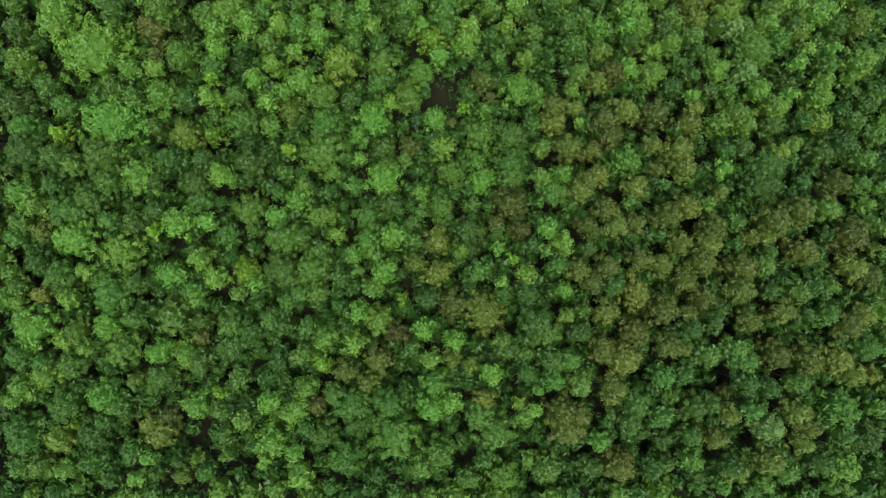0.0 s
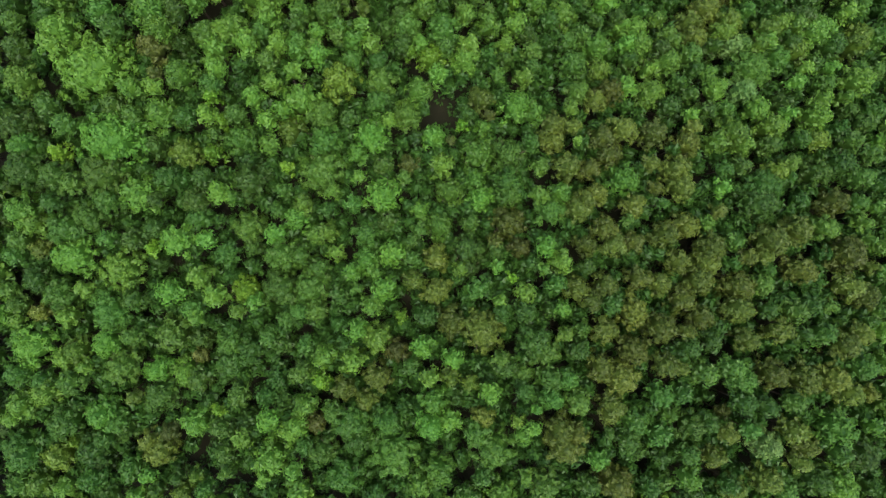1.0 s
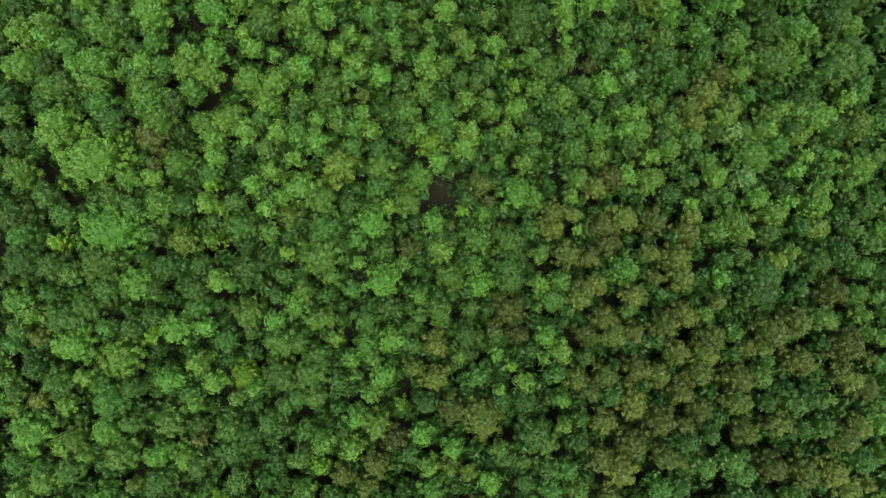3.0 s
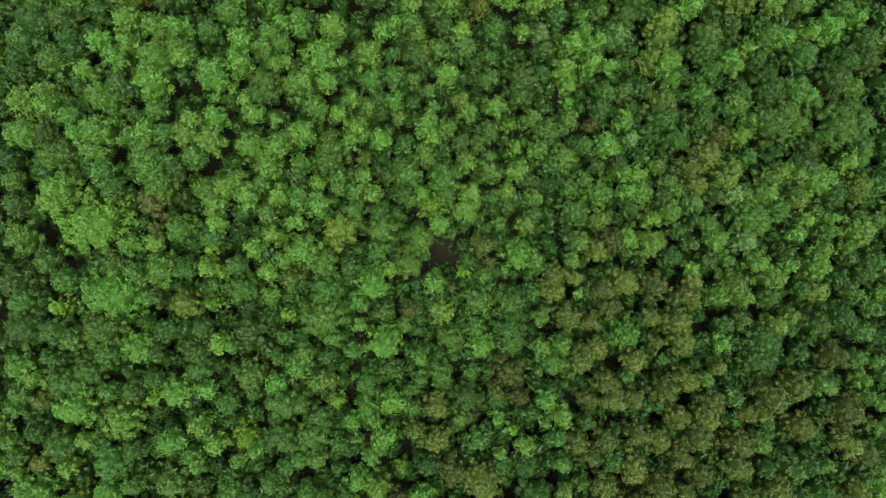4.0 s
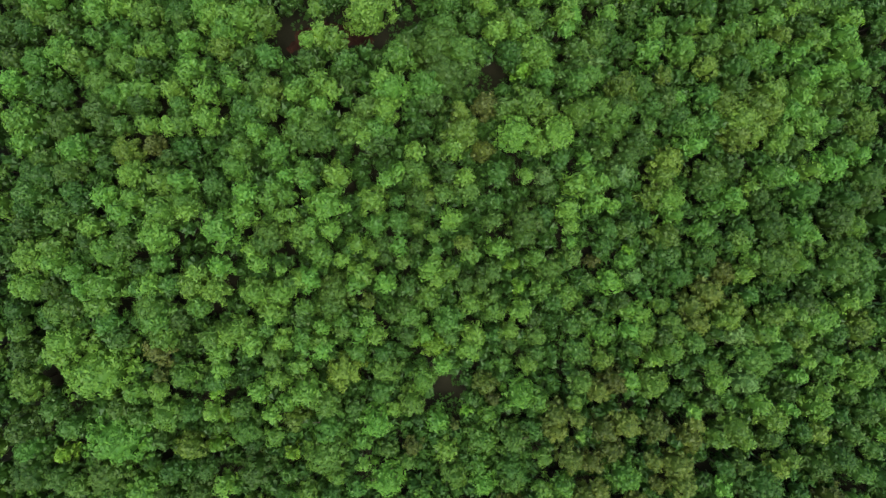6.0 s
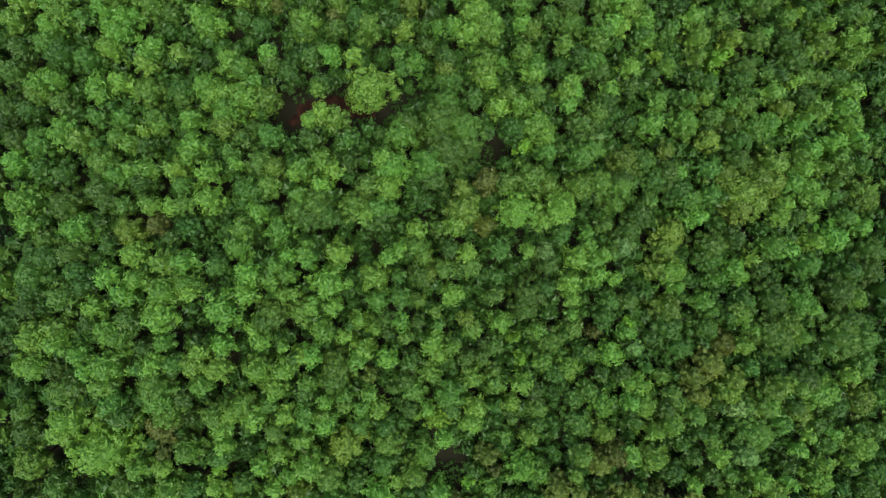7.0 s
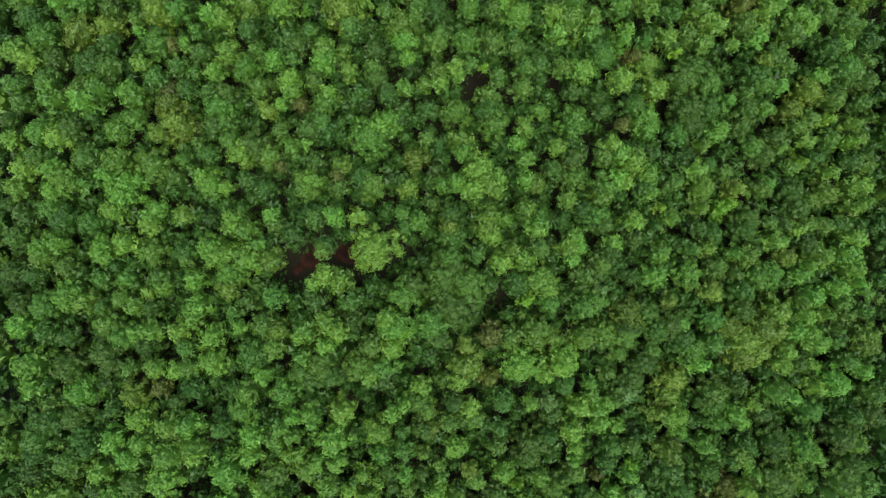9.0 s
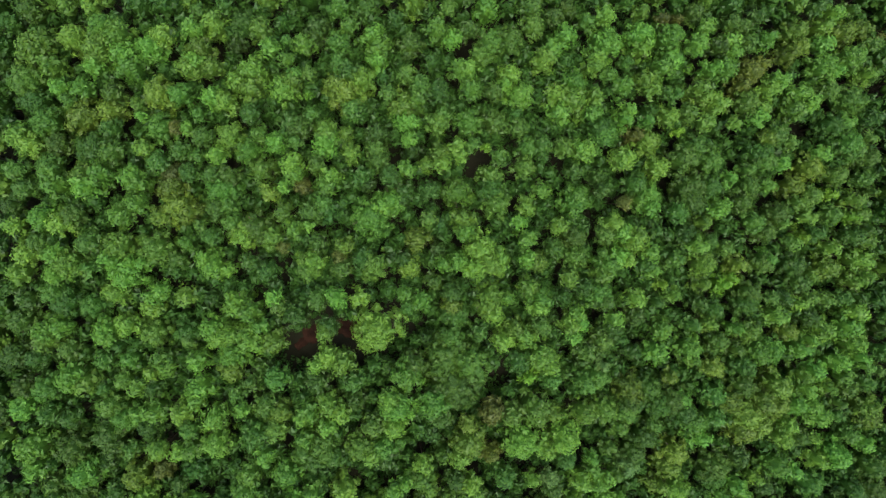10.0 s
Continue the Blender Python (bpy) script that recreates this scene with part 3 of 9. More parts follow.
tree("lime", -28.0, -22.3, 1.29, 12.2)
tree("deep", -27.5, -16.9, 2.28, 9.4)
filler("deep", -25.8, -22.7, 1.54, 9.3)
tree("mid", -25.1, -19.8, 2.18, 12.6)
tree("deep", -21.1, -20.1, 2.22, 11.0)
tree("vivid", -20.1, -23.3, 2.15, 14.5)
tree("deep", -19.5, -17.8, 2.55, 10.3)
tree("deep", -18.6, -21.3, 2.27, 10.3)
tree("mid", -15.6, -16.3, 1.98, 13.3)
filler("deep", -15.1, -18.9, 1.40, 8.5)
tree("bright", -14.6, -21.3, 2.17, 14.2)
tree("rusty", -13.0, -24.0, 1.78, 13.2)
tree("lime", -12.3, -17.6, 1.98, 13.6)
tree("mid", -10.4, -22.2, 1.97, 14.1)
tree("olive", -8.7, -18.8, 2.17, 14.1)
filler("deep", -7.7, -21.2, 1.63, 11.1)
tree("dull", -7.3, -23.8, 3.72, 15.6)
filler("deep", -6.2, -20.0, 1.54, 9.9)
tree("olive", -5.2, -20.5, 1.97, 14.5)
tree("deep", -4.0, -21.8, 2.05, 11.9)
tree("olive", -3.5, -17.0, 2.56, 15.0)
tree("mid", -1.8, -23.7, 2.93, 16.1)
tree("deep", 0.8, -21.7, 2.04, 12.6)
filler("deep", 2.4, -18.7, 2.06, 10.7)
tree("vivid", 4.5, -16.6, 1.73, 18.0)
tree("vivid", 4.5, -23.8, 2.69, 18.2)
tree("bright", 5.0, -20.1, 2.51, 17.6)
tree("bright", 7.4, -22.9, 2.12, 17.9)
tree("mustard", 7.5, -16.7, 1.74, 17.4)
tree("mid", 8.6, -20.2, 1.63, 15.4)
tree("mustard", 10.4, -17.5, 1.54, 18.0)
tree("olive", 12.4, -22.5, 1.92, 18.3)
tree("vivid", 13.4, -18.6, 1.90, 19.4)
tree("deep", 13.7, -16.5, 2.22, 14.7)
filler("deep", 16.4, -21.8, 1.81, 13.7)
filler("deep", 16.5, -19.3, 2.00, 13.3)
tree("mustard", 17.2, -22.6, 1.23, 19.8)
tree("dull", 18.4, -18.4, 1.70, 20.0)
tree("bright", 19.6, -23.7, 1.32, 20.3)
tree("bright", 19.9, -20.7, 0.85, 20.6)
tree("mid", 22.2, -16.4, 2.47, 20.4)
filler("deep", 22.2, -21.3, 1.96, 14.9)
tree("mid", 22.5, -19.3, 2.08, 20.6)
filler("deep", 24.5, -20.5, 1.51, 15.7)
tree("mid", 24.6, -16.4, 2.08, 20.8)
tree("mid", 26.1, -19.6, 2.45, 21.7)
filler("deep", 27.9, -21.5, 1.49, 16.3)
tree("mid", 30.1, -23.7, 0.93, 22.7)
tree("olive", 30.4, -21.5, 1.68, 22.2)
tree("olive", 31.1, -20.2, 2.24, 23.0)
tree("olive", 32.2, -16.1, 3.16, 23.7)
tree("mid", 34.0, -22.3, 2.61, 23.1)
filler("deep", 34.1, -19.7, 1.40, 16.8)
filler("deep", 36.4, -16.8, 1.54, 17.7)
tree("mid", 37.9, -18.5, 2.23, 23.5)
tree("mid", 39.6, -21.5, 2.13, 20.9)
tree("mid", 40.6, -18.1, 2.04, 23.9)
tree("dull", 42.4, -23.0, 2.61, 23.5)
filler("deep", 44.2, -19.7, 1.82, 18.7)
tree("dull", 44.4, -22.4, 2.03, 24.0)
filler("deep", 46.6, -19.6, 1.87, 18.7)
tree("olive", 47.1, -23.9, 1.66, 24.7)
tree("rusty", 47.7, -21.3, 1.36, 20.3)
tree("mid", 49.5, -19.2, 2.21, 25.2)
filler("deep", 50.1, -21.5, 1.34, 19.4)
tree("mid", 50.2, -23.1, 1.66, 25.1)
filler("deep", 51.0, -23.7, 2.06, 18.3)
filler("deep", 52.2, -16.5, 1.35, 19.5)
tree("mid", 52.5, -19.8, 1.65, 25.6)
tree("mid", 56.5, -19.1, 1.84, 25.7)
filler("deep", 56.6, -21.7, 1.46, 18.5)
tree("olive", 56.8, -23.6, 2.40, 25.6)
tree("bright", 62.7, -23.0, 3.30, 27.0)
filler("deep", 63.9, -19.3, 1.72, 20.0)
tree("olive", 64.8, -18.0, 2.21, 25.8)
tree("olive", 69.1, -18.6, 1.54, 22.4)
tree("bright", 69.2, -23.3, 1.50, 23.3)
tree("bright", 72.2, -20.6, 1.50, 21.6)
filler("dull", 72.6, -22.8, 1.50, 21.7)
filler("mid", 72.9, -18.1, 2.30, 23.3)
filler("bright", 75.0, -21.9, 1.90, 22.8)
filler("mid", 75.6, -19.0, 1.50, 22.7)
filler("bright", 77.3, -23.5, 1.50, 21.8)
filler("mid", 78.1, -20.4, 1.90, 23.2)
filler("mid", 79.7, -18.2, 1.90, 22.0)
filler("bright", 81.7, -20.6, 1.90, 21.0)
filler("mid", 82.1, -23.5, 1.50, 22.3)
filler("bright", 83.1, -18.4, 1.90, 22.3)
filler("mid", -68.6, -12.5, 2.30, 14.0)
filler("dull", -65.8, -14.3, 1.50, 13.3)
filler("bright", -65.1, -11.3, 2.80, 13.6)
filler("bright", -62.8, -15.9, 1.90, 13.0)
filler("bright", -62.0, -11.1, 1.50, 13.6)
filler("dull", -61.4, -13.6, 1.90, 13.2)
tree("mid", -57.5, -16.0, 2.72, 13.8)
tree("bright", -55.3, -11.7, 3.86, 15.0)
tree("bright", -50.6, -13.8, 2.13, 14.0)
tree("bright", -49.1, -12.6, 2.53, 13.9)
tree("bright", -47.6, -15.1, 1.55, 13.9)
filler("deep", -44.6, -14.5, 1.43, 9.7)
tree("vivid", -44.5, -11.6, 2.73, 14.1)
tree("dull", -42.6, -15.2, 3.33, 13.8)
filler("deep", -42.4, -12.9, 2.08, 8.2)
tree("mid", -41.0, -10.6, 1.96, 12.9)
filler("deep", -40.1, -11.7, 1.98, 8.6)
filler("deep", -38.0, -13.0, 1.33, 7.8)
tree("bright", -37.6, -15.9, 2.58, 12.2)
tree("mid", -35.4, -10.3, 3.38, 12.5)
filler("deep", -33.7, -11.8, 1.57, 8.8)
filler("deep", -32.4, -13.3, 1.44, 8.7)
tree("rusty", -31.0, -13.8, 1.40, 10.6)
tree("mid", -30.9, -11.3, 2.04, 10.8)
filler("deep", -29.2, -9.2, 1.43, 9.3)
tree("dull", -26.1, -12.1, 2.99, 12.3)
tree("dull", -25.9, -14.6, 3.38, 13.0)
filler("deep", -24.4, -9.3, 1.37, 8.8)
tree("dull", -23.5, -12.9, 2.99, 12.4)
tree("mid", -20.5, -10.8, 2.24, 11.9)
tree("deep", -18.6, -12.3, 2.36, 10.0)
tree("mid", -14.7, -12.1, 1.83, 12.0)
filler("deep", -12.0, -10.7, 1.69, 9.2)
tree("bright", -11.7, -13.6, 2.17, 14.0)
tree("deep", -9.8, -8.9, 1.86, 10.3)
filler("deep", -9.0, -14.7, 1.88, 10.5)
tree("mid", -8.6, -11.9, 1.70, 12.4)
tree("vivid", -7.3, -14.5, 2.36, 14.8)
tree("vivid", -6.7, -9.7, 2.16, 14.9)
filler("deep", -5.4, -11.8, 1.44, 9.6)
tree("mustard", -3.5, -11.0, 2.56, 15.1)
filler("deep", -0.8, -9.7, 1.62, 10.7)
tree("rusty", -0.5, -12.8, 2.17, 14.4)
tree("mid", 1.6, -14.8, 1.76, 15.5)
filler("deep", 1.8, -10.4, 1.57, 10.8)
tree("bright", 3.3, -12.2, 2.15, 15.9)
filler("deep", 5.5, -13.7, 1.78, 12.3)
tree("vivid", 7.9, -13.8, 1.93, 17.6)
tree("olive", 8.0, -8.5, 2.96, 15.6)
filler("deep", 9.6, -11.3, 1.52, 13.1)
filler("deep", 10.3, -15.7, 1.61, 12.4)
tree("olive", 12.4, -9.6, 3.88, 17.7)
filler("deep", 12.6, -14.2, 1.63, 14.1)
tree("mustard", 14.8, -13.6, 1.53, 18.9)
tree("mid", 15.7, -14.9, 2.11, 18.9)
filler("deep", 16.4, -10.5, 1.32, 14.0)
filler("deep", 17.2, -8.9, 1.53, 14.6)
tree("dull", 18.4, -15.6, 1.97, 17.8)
tree("dull", 20.1, -11.1, 3.22, 20.5)
tree("dull", 21.4, -12.3, 2.66, 20.3)
filler("deep", 21.9, -8.6, 1.33, 15.5)
tree("mustard", 24.1, -9.8, 1.32, 20.6)
tree("mid", 26.1, -12.2, 1.89, 21.0)
filler("deep", 26.2, -13.6, 1.57, 16.8)
tree("mid", 27.1, -9.2, 1.69, 18.7)
tree("deep", 27.5, -11.8, 1.59, 16.9)
filler("deep", 28.1, -16.0, 1.91, 16.5)
filler("deep", 28.5, -13.4, 1.43, 16.7)
tree("olive", 29.7, -14.6, 2.45, 22.0)
filler("deep", 30.1, -12.3, 1.42, 17.4)
tree("olive", 30.2, -9.3, 2.26, 21.6)
tree("olive", 34.0, -12.1, 2.61, 23.1)
filler("deep", 35.4, -9.8, 1.75, 16.9)
tree("olive", 38.1, -8.9, 2.81, 23.2)
tree("olive", 38.6, -14.0, 2.23, 23.9)
tree("olive", 40.4, -14.4, 1.29, 23.9)
tree("olive", 41.3, -9.2, 1.48, 23.8)
tree("mid", 41.8, -11.6, 2.23, 24.0)
tree("mid", 44.1, -15.2, 2.41, 24.5)
tree("mid", 44.9, -10.4, 1.66, 24.2)
filler("deep", 45.6, -14.0, 1.45, 18.9)
tree("deep", 46.6, -15.8, 1.76, 20.0)
tree("mid", 48.0, -14.4, 2.22, 24.9)
tree("mid", 49.3, -16.0, 2.59, 25.0)
tree("olive", 50.2, -10.4, 2.04, 24.5)
filler("deep", 52.4, -12.6, 1.42, 18.6)
filler("deep", 53.0, -9.0, 1.75, 18.9)
tree("olive", 53.7, -15.2, 2.59, 25.3)
filler("deep", 53.7, -11.0, 1.52, 19.2)
tree("olive", 55.2, -9.2, 2.23, 24.6)
filler("deep", 56.7, -12.2, 1.38, 20.0)
tree("mid", 58.3, -9.6, 1.67, 24.7)
tree("olive", 58.5, -16.0, 2.77, 25.7)
tree("mid", 61.3, -9.6, 2.23, 24.8)
tree("olive", 62.5, -16.0, 2.59, 25.8)
tree("olive", 64.4, -11.2, 2.60, 25.4)
tree("mid", 66.8, -14.4, 2.60, 25.5)
tree("olive", 67.0, -9.6, 2.05, 24.8)
tree("bright", 71.4, -14.1, 1.90, 23.1)
tree("bright", 71.5, -9.5, 2.30, 22.0)
filler("bright", 73.7, -14.8, 1.50, 22.6)
filler("dull", 73.9, -11.9, 1.90, 22.0)
filler("bright", 74.1, -9.2, 1.50, 23.0)
filler("dull", 77.1, -15.7, 1.50, 22.8)
filler("mid", 77.8, -9.2, 1.50, 22.5)
filler("bright", 78.1, -12.6, 2.30, 21.6)
filler("mid", 80.2, -15.8, 1.50, 21.6)
filler("mid", 81.0, -8.8, 1.90, 21.3)
filler("bright", 82.1, -11.5, 2.30, 21.1)
filler("bright", 82.2, -14.3, 1.50, 21.4)
filler("bright", -68.3, -2.2, 2.30, 13.8)
filler("mid", -67.9, -5.9, 2.80, 14.4)
filler("mid", -65.2, -2.8, 2.30, 13.5)
filler("bright", -64.4, -7.4, 2.80, 13.6)
filler("bright", -62.4, -3.4, 1.90, 14.0)
filler("bright", -60.4, -0.7, 1.90, 14.5)
tree("bright", -60.3, -7.0, 2.80, 13.2)
tree("mid", -59.0, -3.5, 1.77, 13.4)
tree("mid", -57.7, -5.8, 1.94, 13.7)
tree("bright", -57.2, -7.9, 1.15, 14.2)
tree("mid", -54.9, -2.0, 2.53, 13.8)
tree("olive", -54.6, -6.9, 1.78, 13.1)
tree("dull", -51.5, -4.1, 3.30, 14.4)
tree("bright", -50.3, -7.5, 1.94, 13.7)
filler("deep", -49.0, -7.5, 1.74, 8.5)
filler("deep", -48.5, -5.4, 1.33, 9.6)
tree("bright", -47.6, -3.3, 1.65, 13.7)
tree("dull", -44.2, -6.7, 3.71, 14.0)
tree("mustard", -42.4, -0.3, 3.90, 14.5)
tree("dull", -40.9, -5.0, 2.35, 13.3)
filler("deep", -39.0, -0.8, 1.39, 9.1)
filler("deep", -38.8, -2.9, 1.45, 9.8)
tree("vivid", -35.2, -3.9, 2.45, 13.8)
tree("mid", -32.1, -6.4, 2.19, 11.9)
filler("deep", -32.0, -4.4, 1.47, 9.4)
tree("bright", -31.4, -7.7, 1.58, 12.3)
tree("bright", -30.9, -1.6, 2.37, 13.2)
filler("deep", -28.7, -1.6, 1.69, 9.0)
tree("bright", -28.6, -4.4, 2.18, 12.9)
tree("bright", -24.9, -6.8, 1.38, 12.9)
tree("lime", -24.0, -3.8, 2.80, 12.2)
tree("vivid", -22.4, -5.2, 1.57, 13.9)
filler("deep", -18.6, -5.6, 1.89, 9.6)
tree("dull", -18.2, -3.4, 3.58, 13.2)
tree("dull", -17.6, -7.9, 1.83, 12.0)
tree("mid", -15.6, -6.8, 1.79, 12.9)
tree("dull", -13.9, -3.4, 3.59, 13.2)
tree("mid", -13.1, -6.8, 1.99, 12.6)
tree("dull", -12.6, -0.3, 2.19, 12.8)
filler("deep", -10.0, -2.3, 1.55, 10.4)
tree("mid", -9.6, -4.2, 1.99, 13.3)
filler("deep", -9.5, -0.4, 1.57, 9.6)
tree("bright", -7.4, -0.8, 1.78, 13.5)
filler("deep", -7.1, -5.7, 1.45, 10.7)
tree("bright", -6.7, -3.3, 1.18, 14.0)
tree("bright", -4.4, -5.9, 1.97, 14.5)
tree("bright", -4.0, -0.8, 1.58, 13.6)
tree("vivid", -2.6, -3.3, 2.37, 14.8)
filler("deep", -1.5, -6.5, 2.09, 10.5)
filler("deep", -1.2, -1.5, 1.43, 11.5)
tree("lime", 0.1, -7.6, 1.18, 14.6)
filler("deep", 0.6, -0.6, 1.36, 10.4)
tree("mustard", 2.1, -2.1, 1.97, 14.5)
filler("deep", 2.9, -7.3, 1.52, 11.8)
filler("deep", 3.2, -5.0, 1.69, 10.3)
tree("mid", 4.2, -7.6, 1.96, 15.3)
filler("deep", 5.3, -1.1, 1.30, 10.5)
tree("olive", 5.5, -3.8, 2.58, 14.6)
filler("deep", 7.6, -5.8, 1.75, 11.6)
tree("bright", 9.3, -0.3, 1.58, 15.0)
filler("deep", 10.7, -6.1, 1.43, 13.4)
tree("mid", 11.8, -3.3, 2.15, 16.3)
tree("bright", 15.0, -5.0, 1.16, 17.3)
tree("mid", 15.5, -6.7, 1.94, 17.3)
tree("lime", 16.8, -1.6, 1.07, 16.5)
tree("bright", 18.7, -3.7, 1.73, 18.2)
tree("mid", 18.7, -6.6, 2.31, 18.7)
filler("deep", 20.2, -1.4, 1.54, 13.3)
tree("bright", 21.6, -0.1, 1.17, 18.2)
tree("deep", 23.0, -6.3, 2.00, 16.0)
filler("deep", 23.0, -3.9, 1.54, 15.3)
tree("mid", 23.3, -2.4, 1.92, 18.8)
tree("bright", 23.8, -6.1, 1.33, 20.0)
filler("deep", 25.9, -7.5, 1.55, 15.3)
tree("olive", 26.5, -3.2, 2.30, 19.7)
filler("deep", 27.9, -1.3, 1.96, 15.9)
tree("olive", 28.4, -4.9, 1.90, 20.5)
tree("olive", 30.5, -2.8, 2.28, 20.7)
tree("mid", 31.1, -5.3, 2.08, 21.4)
tree("olive", 34.4, -6.5, 2.83, 21.9)
tree("olive", 35.3, -1.6, 2.08, 21.1)
tree("olive", 38.2, -2.4, 2.08, 21.4)
filler("deep", 40.1, -5.8, 1.46, 17.7)
tree("olive", 41.4, -4.8, 2.25, 22.5)
filler("deep", 41.9, -6.8, 1.39, 17.4)
tree("olive", 43.7, -7.2, 2.24, 23.5)
tree("olive", 44.0, -2.0, 2.84, 22.1)
filler("deep", 47.4, -6.0, 1.43, 18.1)
filler("deep", 47.5, -2.7, 1.95, 17.9)
tree("olive", 49.6, -6.0, 2.82, 23.5)
tree("olive", 49.9, -2.8, 2.83, 22.9)
tree("mid", 52.9, -2.4, 1.88, 23.0)
filler("deep", 52.9, -0.3, 1.42, 17.3)
tree("mid", 53.3, -6.0, 1.49, 23.6)
tree("deep", 55.0, -0.3, 1.77, 19.5)
tree("mid", 57.4, -6.4, 2.24, 24.3)
tree("olive", 58.9, -0.3, 2.64, 23.2)
tree("mid", 59.5, -5.6, 2.05, 24.1)
tree("mid", 62.2, -5.6, 1.12, 24.0)
filler("deep", 64.6, -6.4, 1.37, 19.3)
filler("deep", 64.8, -4.1, 1.32, 19.5)
tree("mid", 65.1, -7.8, 0.97, 21.6)
tree("olive", 66.2, -2.8, 2.45, 23.7)
tree("olive", 68.4, -4.0, 2.64, 23.7)
tree("mid", 69.3, -8.0, 1.50, 22.2)
tree("mid", 71.2, -6.6, 1.90, 21.7)
tree("dull", 71.8, -0.5, 1.50, 22.7)
filler("mid", 73.3, -3.7, 2.30, 21.3)
filler("bright", 74.9, -0.3, 1.90, 21.3)
filler("mid", 76.1, -5.3, 1.50, 21.7)
filler("dull", 77.4, -3.6, 1.50, 22.1)
filler("mid", 79.4, -0.7, 2.80, 21.2)
filler("bright", 80.1, -3.9, 1.90, 20.8)
filler("mid", 82.5, -2.0, 1.90, 21.8)
filler("mid", 82.9, -6.3, 1.50, 20.7)
filler("bright", -68.8, 5.0, 1.90, 14.8)
filler("bright", -68.1, 0.8, 1.50, 15.1)
filler("bright", -66.4, 5.3, 1.50, 14.9)
filler("bright", -65.8, -0.0, 1.90, 14.6)
filler("bright", -64.9, 2.4, 1.50, 14.6)
filler("mid", -63.0, 7.3, 1.90, 15.2)
filler("bright", -62.9, 0.1, 1.50, 13.7)
filler("bright", -61.3, 4.5, 1.50, 13.9)
filler("bright", -60.5, 2.6, 1.50, 15.3)
tree("mid", -59.5, 7.5, 1.50, 14.4)
tree("mid", -58.0, 1.8, 2.13, 14.1)
tree("mid", -57.1, 3.9, 2.32, 14.4)
tree("bright", -54.7, 6.3, 2.30, 15.1)
tree("olive", -54.3, 2.8, 1.71, 13.5)
filler("deep", -52.9, 4.6, 1.57, 10.9)
tree("dull", -49.8, 5.8, 3.66, 15.5)
tree("bright", -49.2, 1.8, 3.67, 15.0)
tree("dull", -46.7, 7.6, 2.69, 15.6)
filler("deep", -44.4, 7.0, 1.60, 9.3)
tree("mid", -44.1, 4.3, 1.54, 14.5)
filler("deep", -42.5, 7.7, 1.43, 10.2)
tree("mid", -40.6, 4.3, 1.94, 14.2)
tree("deep", -39.5, 5.3, 2.24, 10.8)
filler("deep", -39.0, 1.4, 1.68, 9.3)
tree("lime", -37.8, 2.9, 1.40, 13.0)
tree("deep", -37.3, 0.4, 1.44, 9.4)
tree("mid", -37.2, 6.0, 1.75, 14.1)
filler("deep", -35.2, 7.7, 1.44, 8.8)
tree("bright", -34.0, 4.1, 3.02, 15.0)
tree("dull", -30.7, 7.3, 2.35, 13.8)
tree("bright", -29.7, 4.3, 1.66, 13.8)
filler("deep", -29.6, 1.3, 1.73, 8.2)
tree("mid", -26.7, 2.2, 2.17, 13.2)
filler("deep", -26.5, 6.9, 1.46, 10.0)
filler("deep", -23.9, 0.6, 1.79, 9.4)
tree("dull", -23.4, 6.1, 2.99, 12.7)
tree("deep", -23.0, 3.2, 1.86, 9.8)
tree("vivid", -19.2, 5.1, 1.97, 13.5)
tree("dull", -18.2, 1.8, 3.37, 13.6)
tree("bright", -16.2, 7.5, 2.70, 12.5)
tree("dull", -15.7, 1.8, 2.39, 12.6)
filler("deep", -15.7, 3.8, 1.55, 9.4)
tree("bright", -13.1, 4.9, 1.79, 12.5)
tree("bright", -11.4, 5.3, 2.20, 12.4)
tree("bright", -10.0, 2.2, 1.59, 12.8)
filler("deep", -9.5, 7.0, 1.63, 9.5)
filler("deep", -9.1, 4.4, 1.55, 10.0)
tree("mid", -5.3, 4.9, 2.61, 12.7)
tree("bright", -5.3, 1.0, 2.59, 13.5)
filler("deep", -4.2, 7.0, 1.43, 10.6)
filler("deep", -2.6, 5.3, 1.71, 10.0)
tree("mid", -1.8, 7.1, 2.01, 12.5)
tree("vivid", -1.2, 2.1, 2.48, 14.1)
tree("deep", -0.8, 6.5, 1.75, 11.1)
filler("deep", 1.3, 7.1, 1.33, 11.6)
tree("mid", 1.6, 4.0, 1.42, 13.4)
tree("mid", 1.7, 1.3, 1.82, 13.5)
tree("mid", 2.9, 5.7, 1.59, 13.3)
filler("deep", 3.2, 2.8, 1.40, 10.0)
filler("deep", 3.8, 0.3, 1.40, 11.8)
tree("olive", 5.5, 1.4, 2.39, 13.9)
tree("bright", 6.0, 6.2, 2.60, 13.6)
filler("deep", 7.5, 4.5, 1.31, 12.0)
tree("mid", 10.3, 2.7, 3.17, 15.0)
tree("mid", 10.7, 6.6, 1.59, 13.7)
tree("deep", 10.8, 0.1, 2.04, 13.0)
filler("deep", 13.4, 1.0, 1.47, 11.8)
filler("deep", 13.7, 6.6, 1.34, 12.9)
tree("olive", 14.5, 3.9, 1.61, 15.0)
tree("mid", 14.6, 2.7, 1.60, 15.1)
tree("vivid", 14.7, 0.1, 1.26, 16.9)
filler("deep", 16.2, 1.6, 1.39, 12.4)
tree("olive", 16.7, 6.8, 3.17, 15.3)
tree("rusty", 18.2, 3.1, 2.02, 14.7)
tree("deep", 20.2, 0.9, 2.02, 14.9)
tree("bright", 21.7, 3.0, 1.73, 18.5)
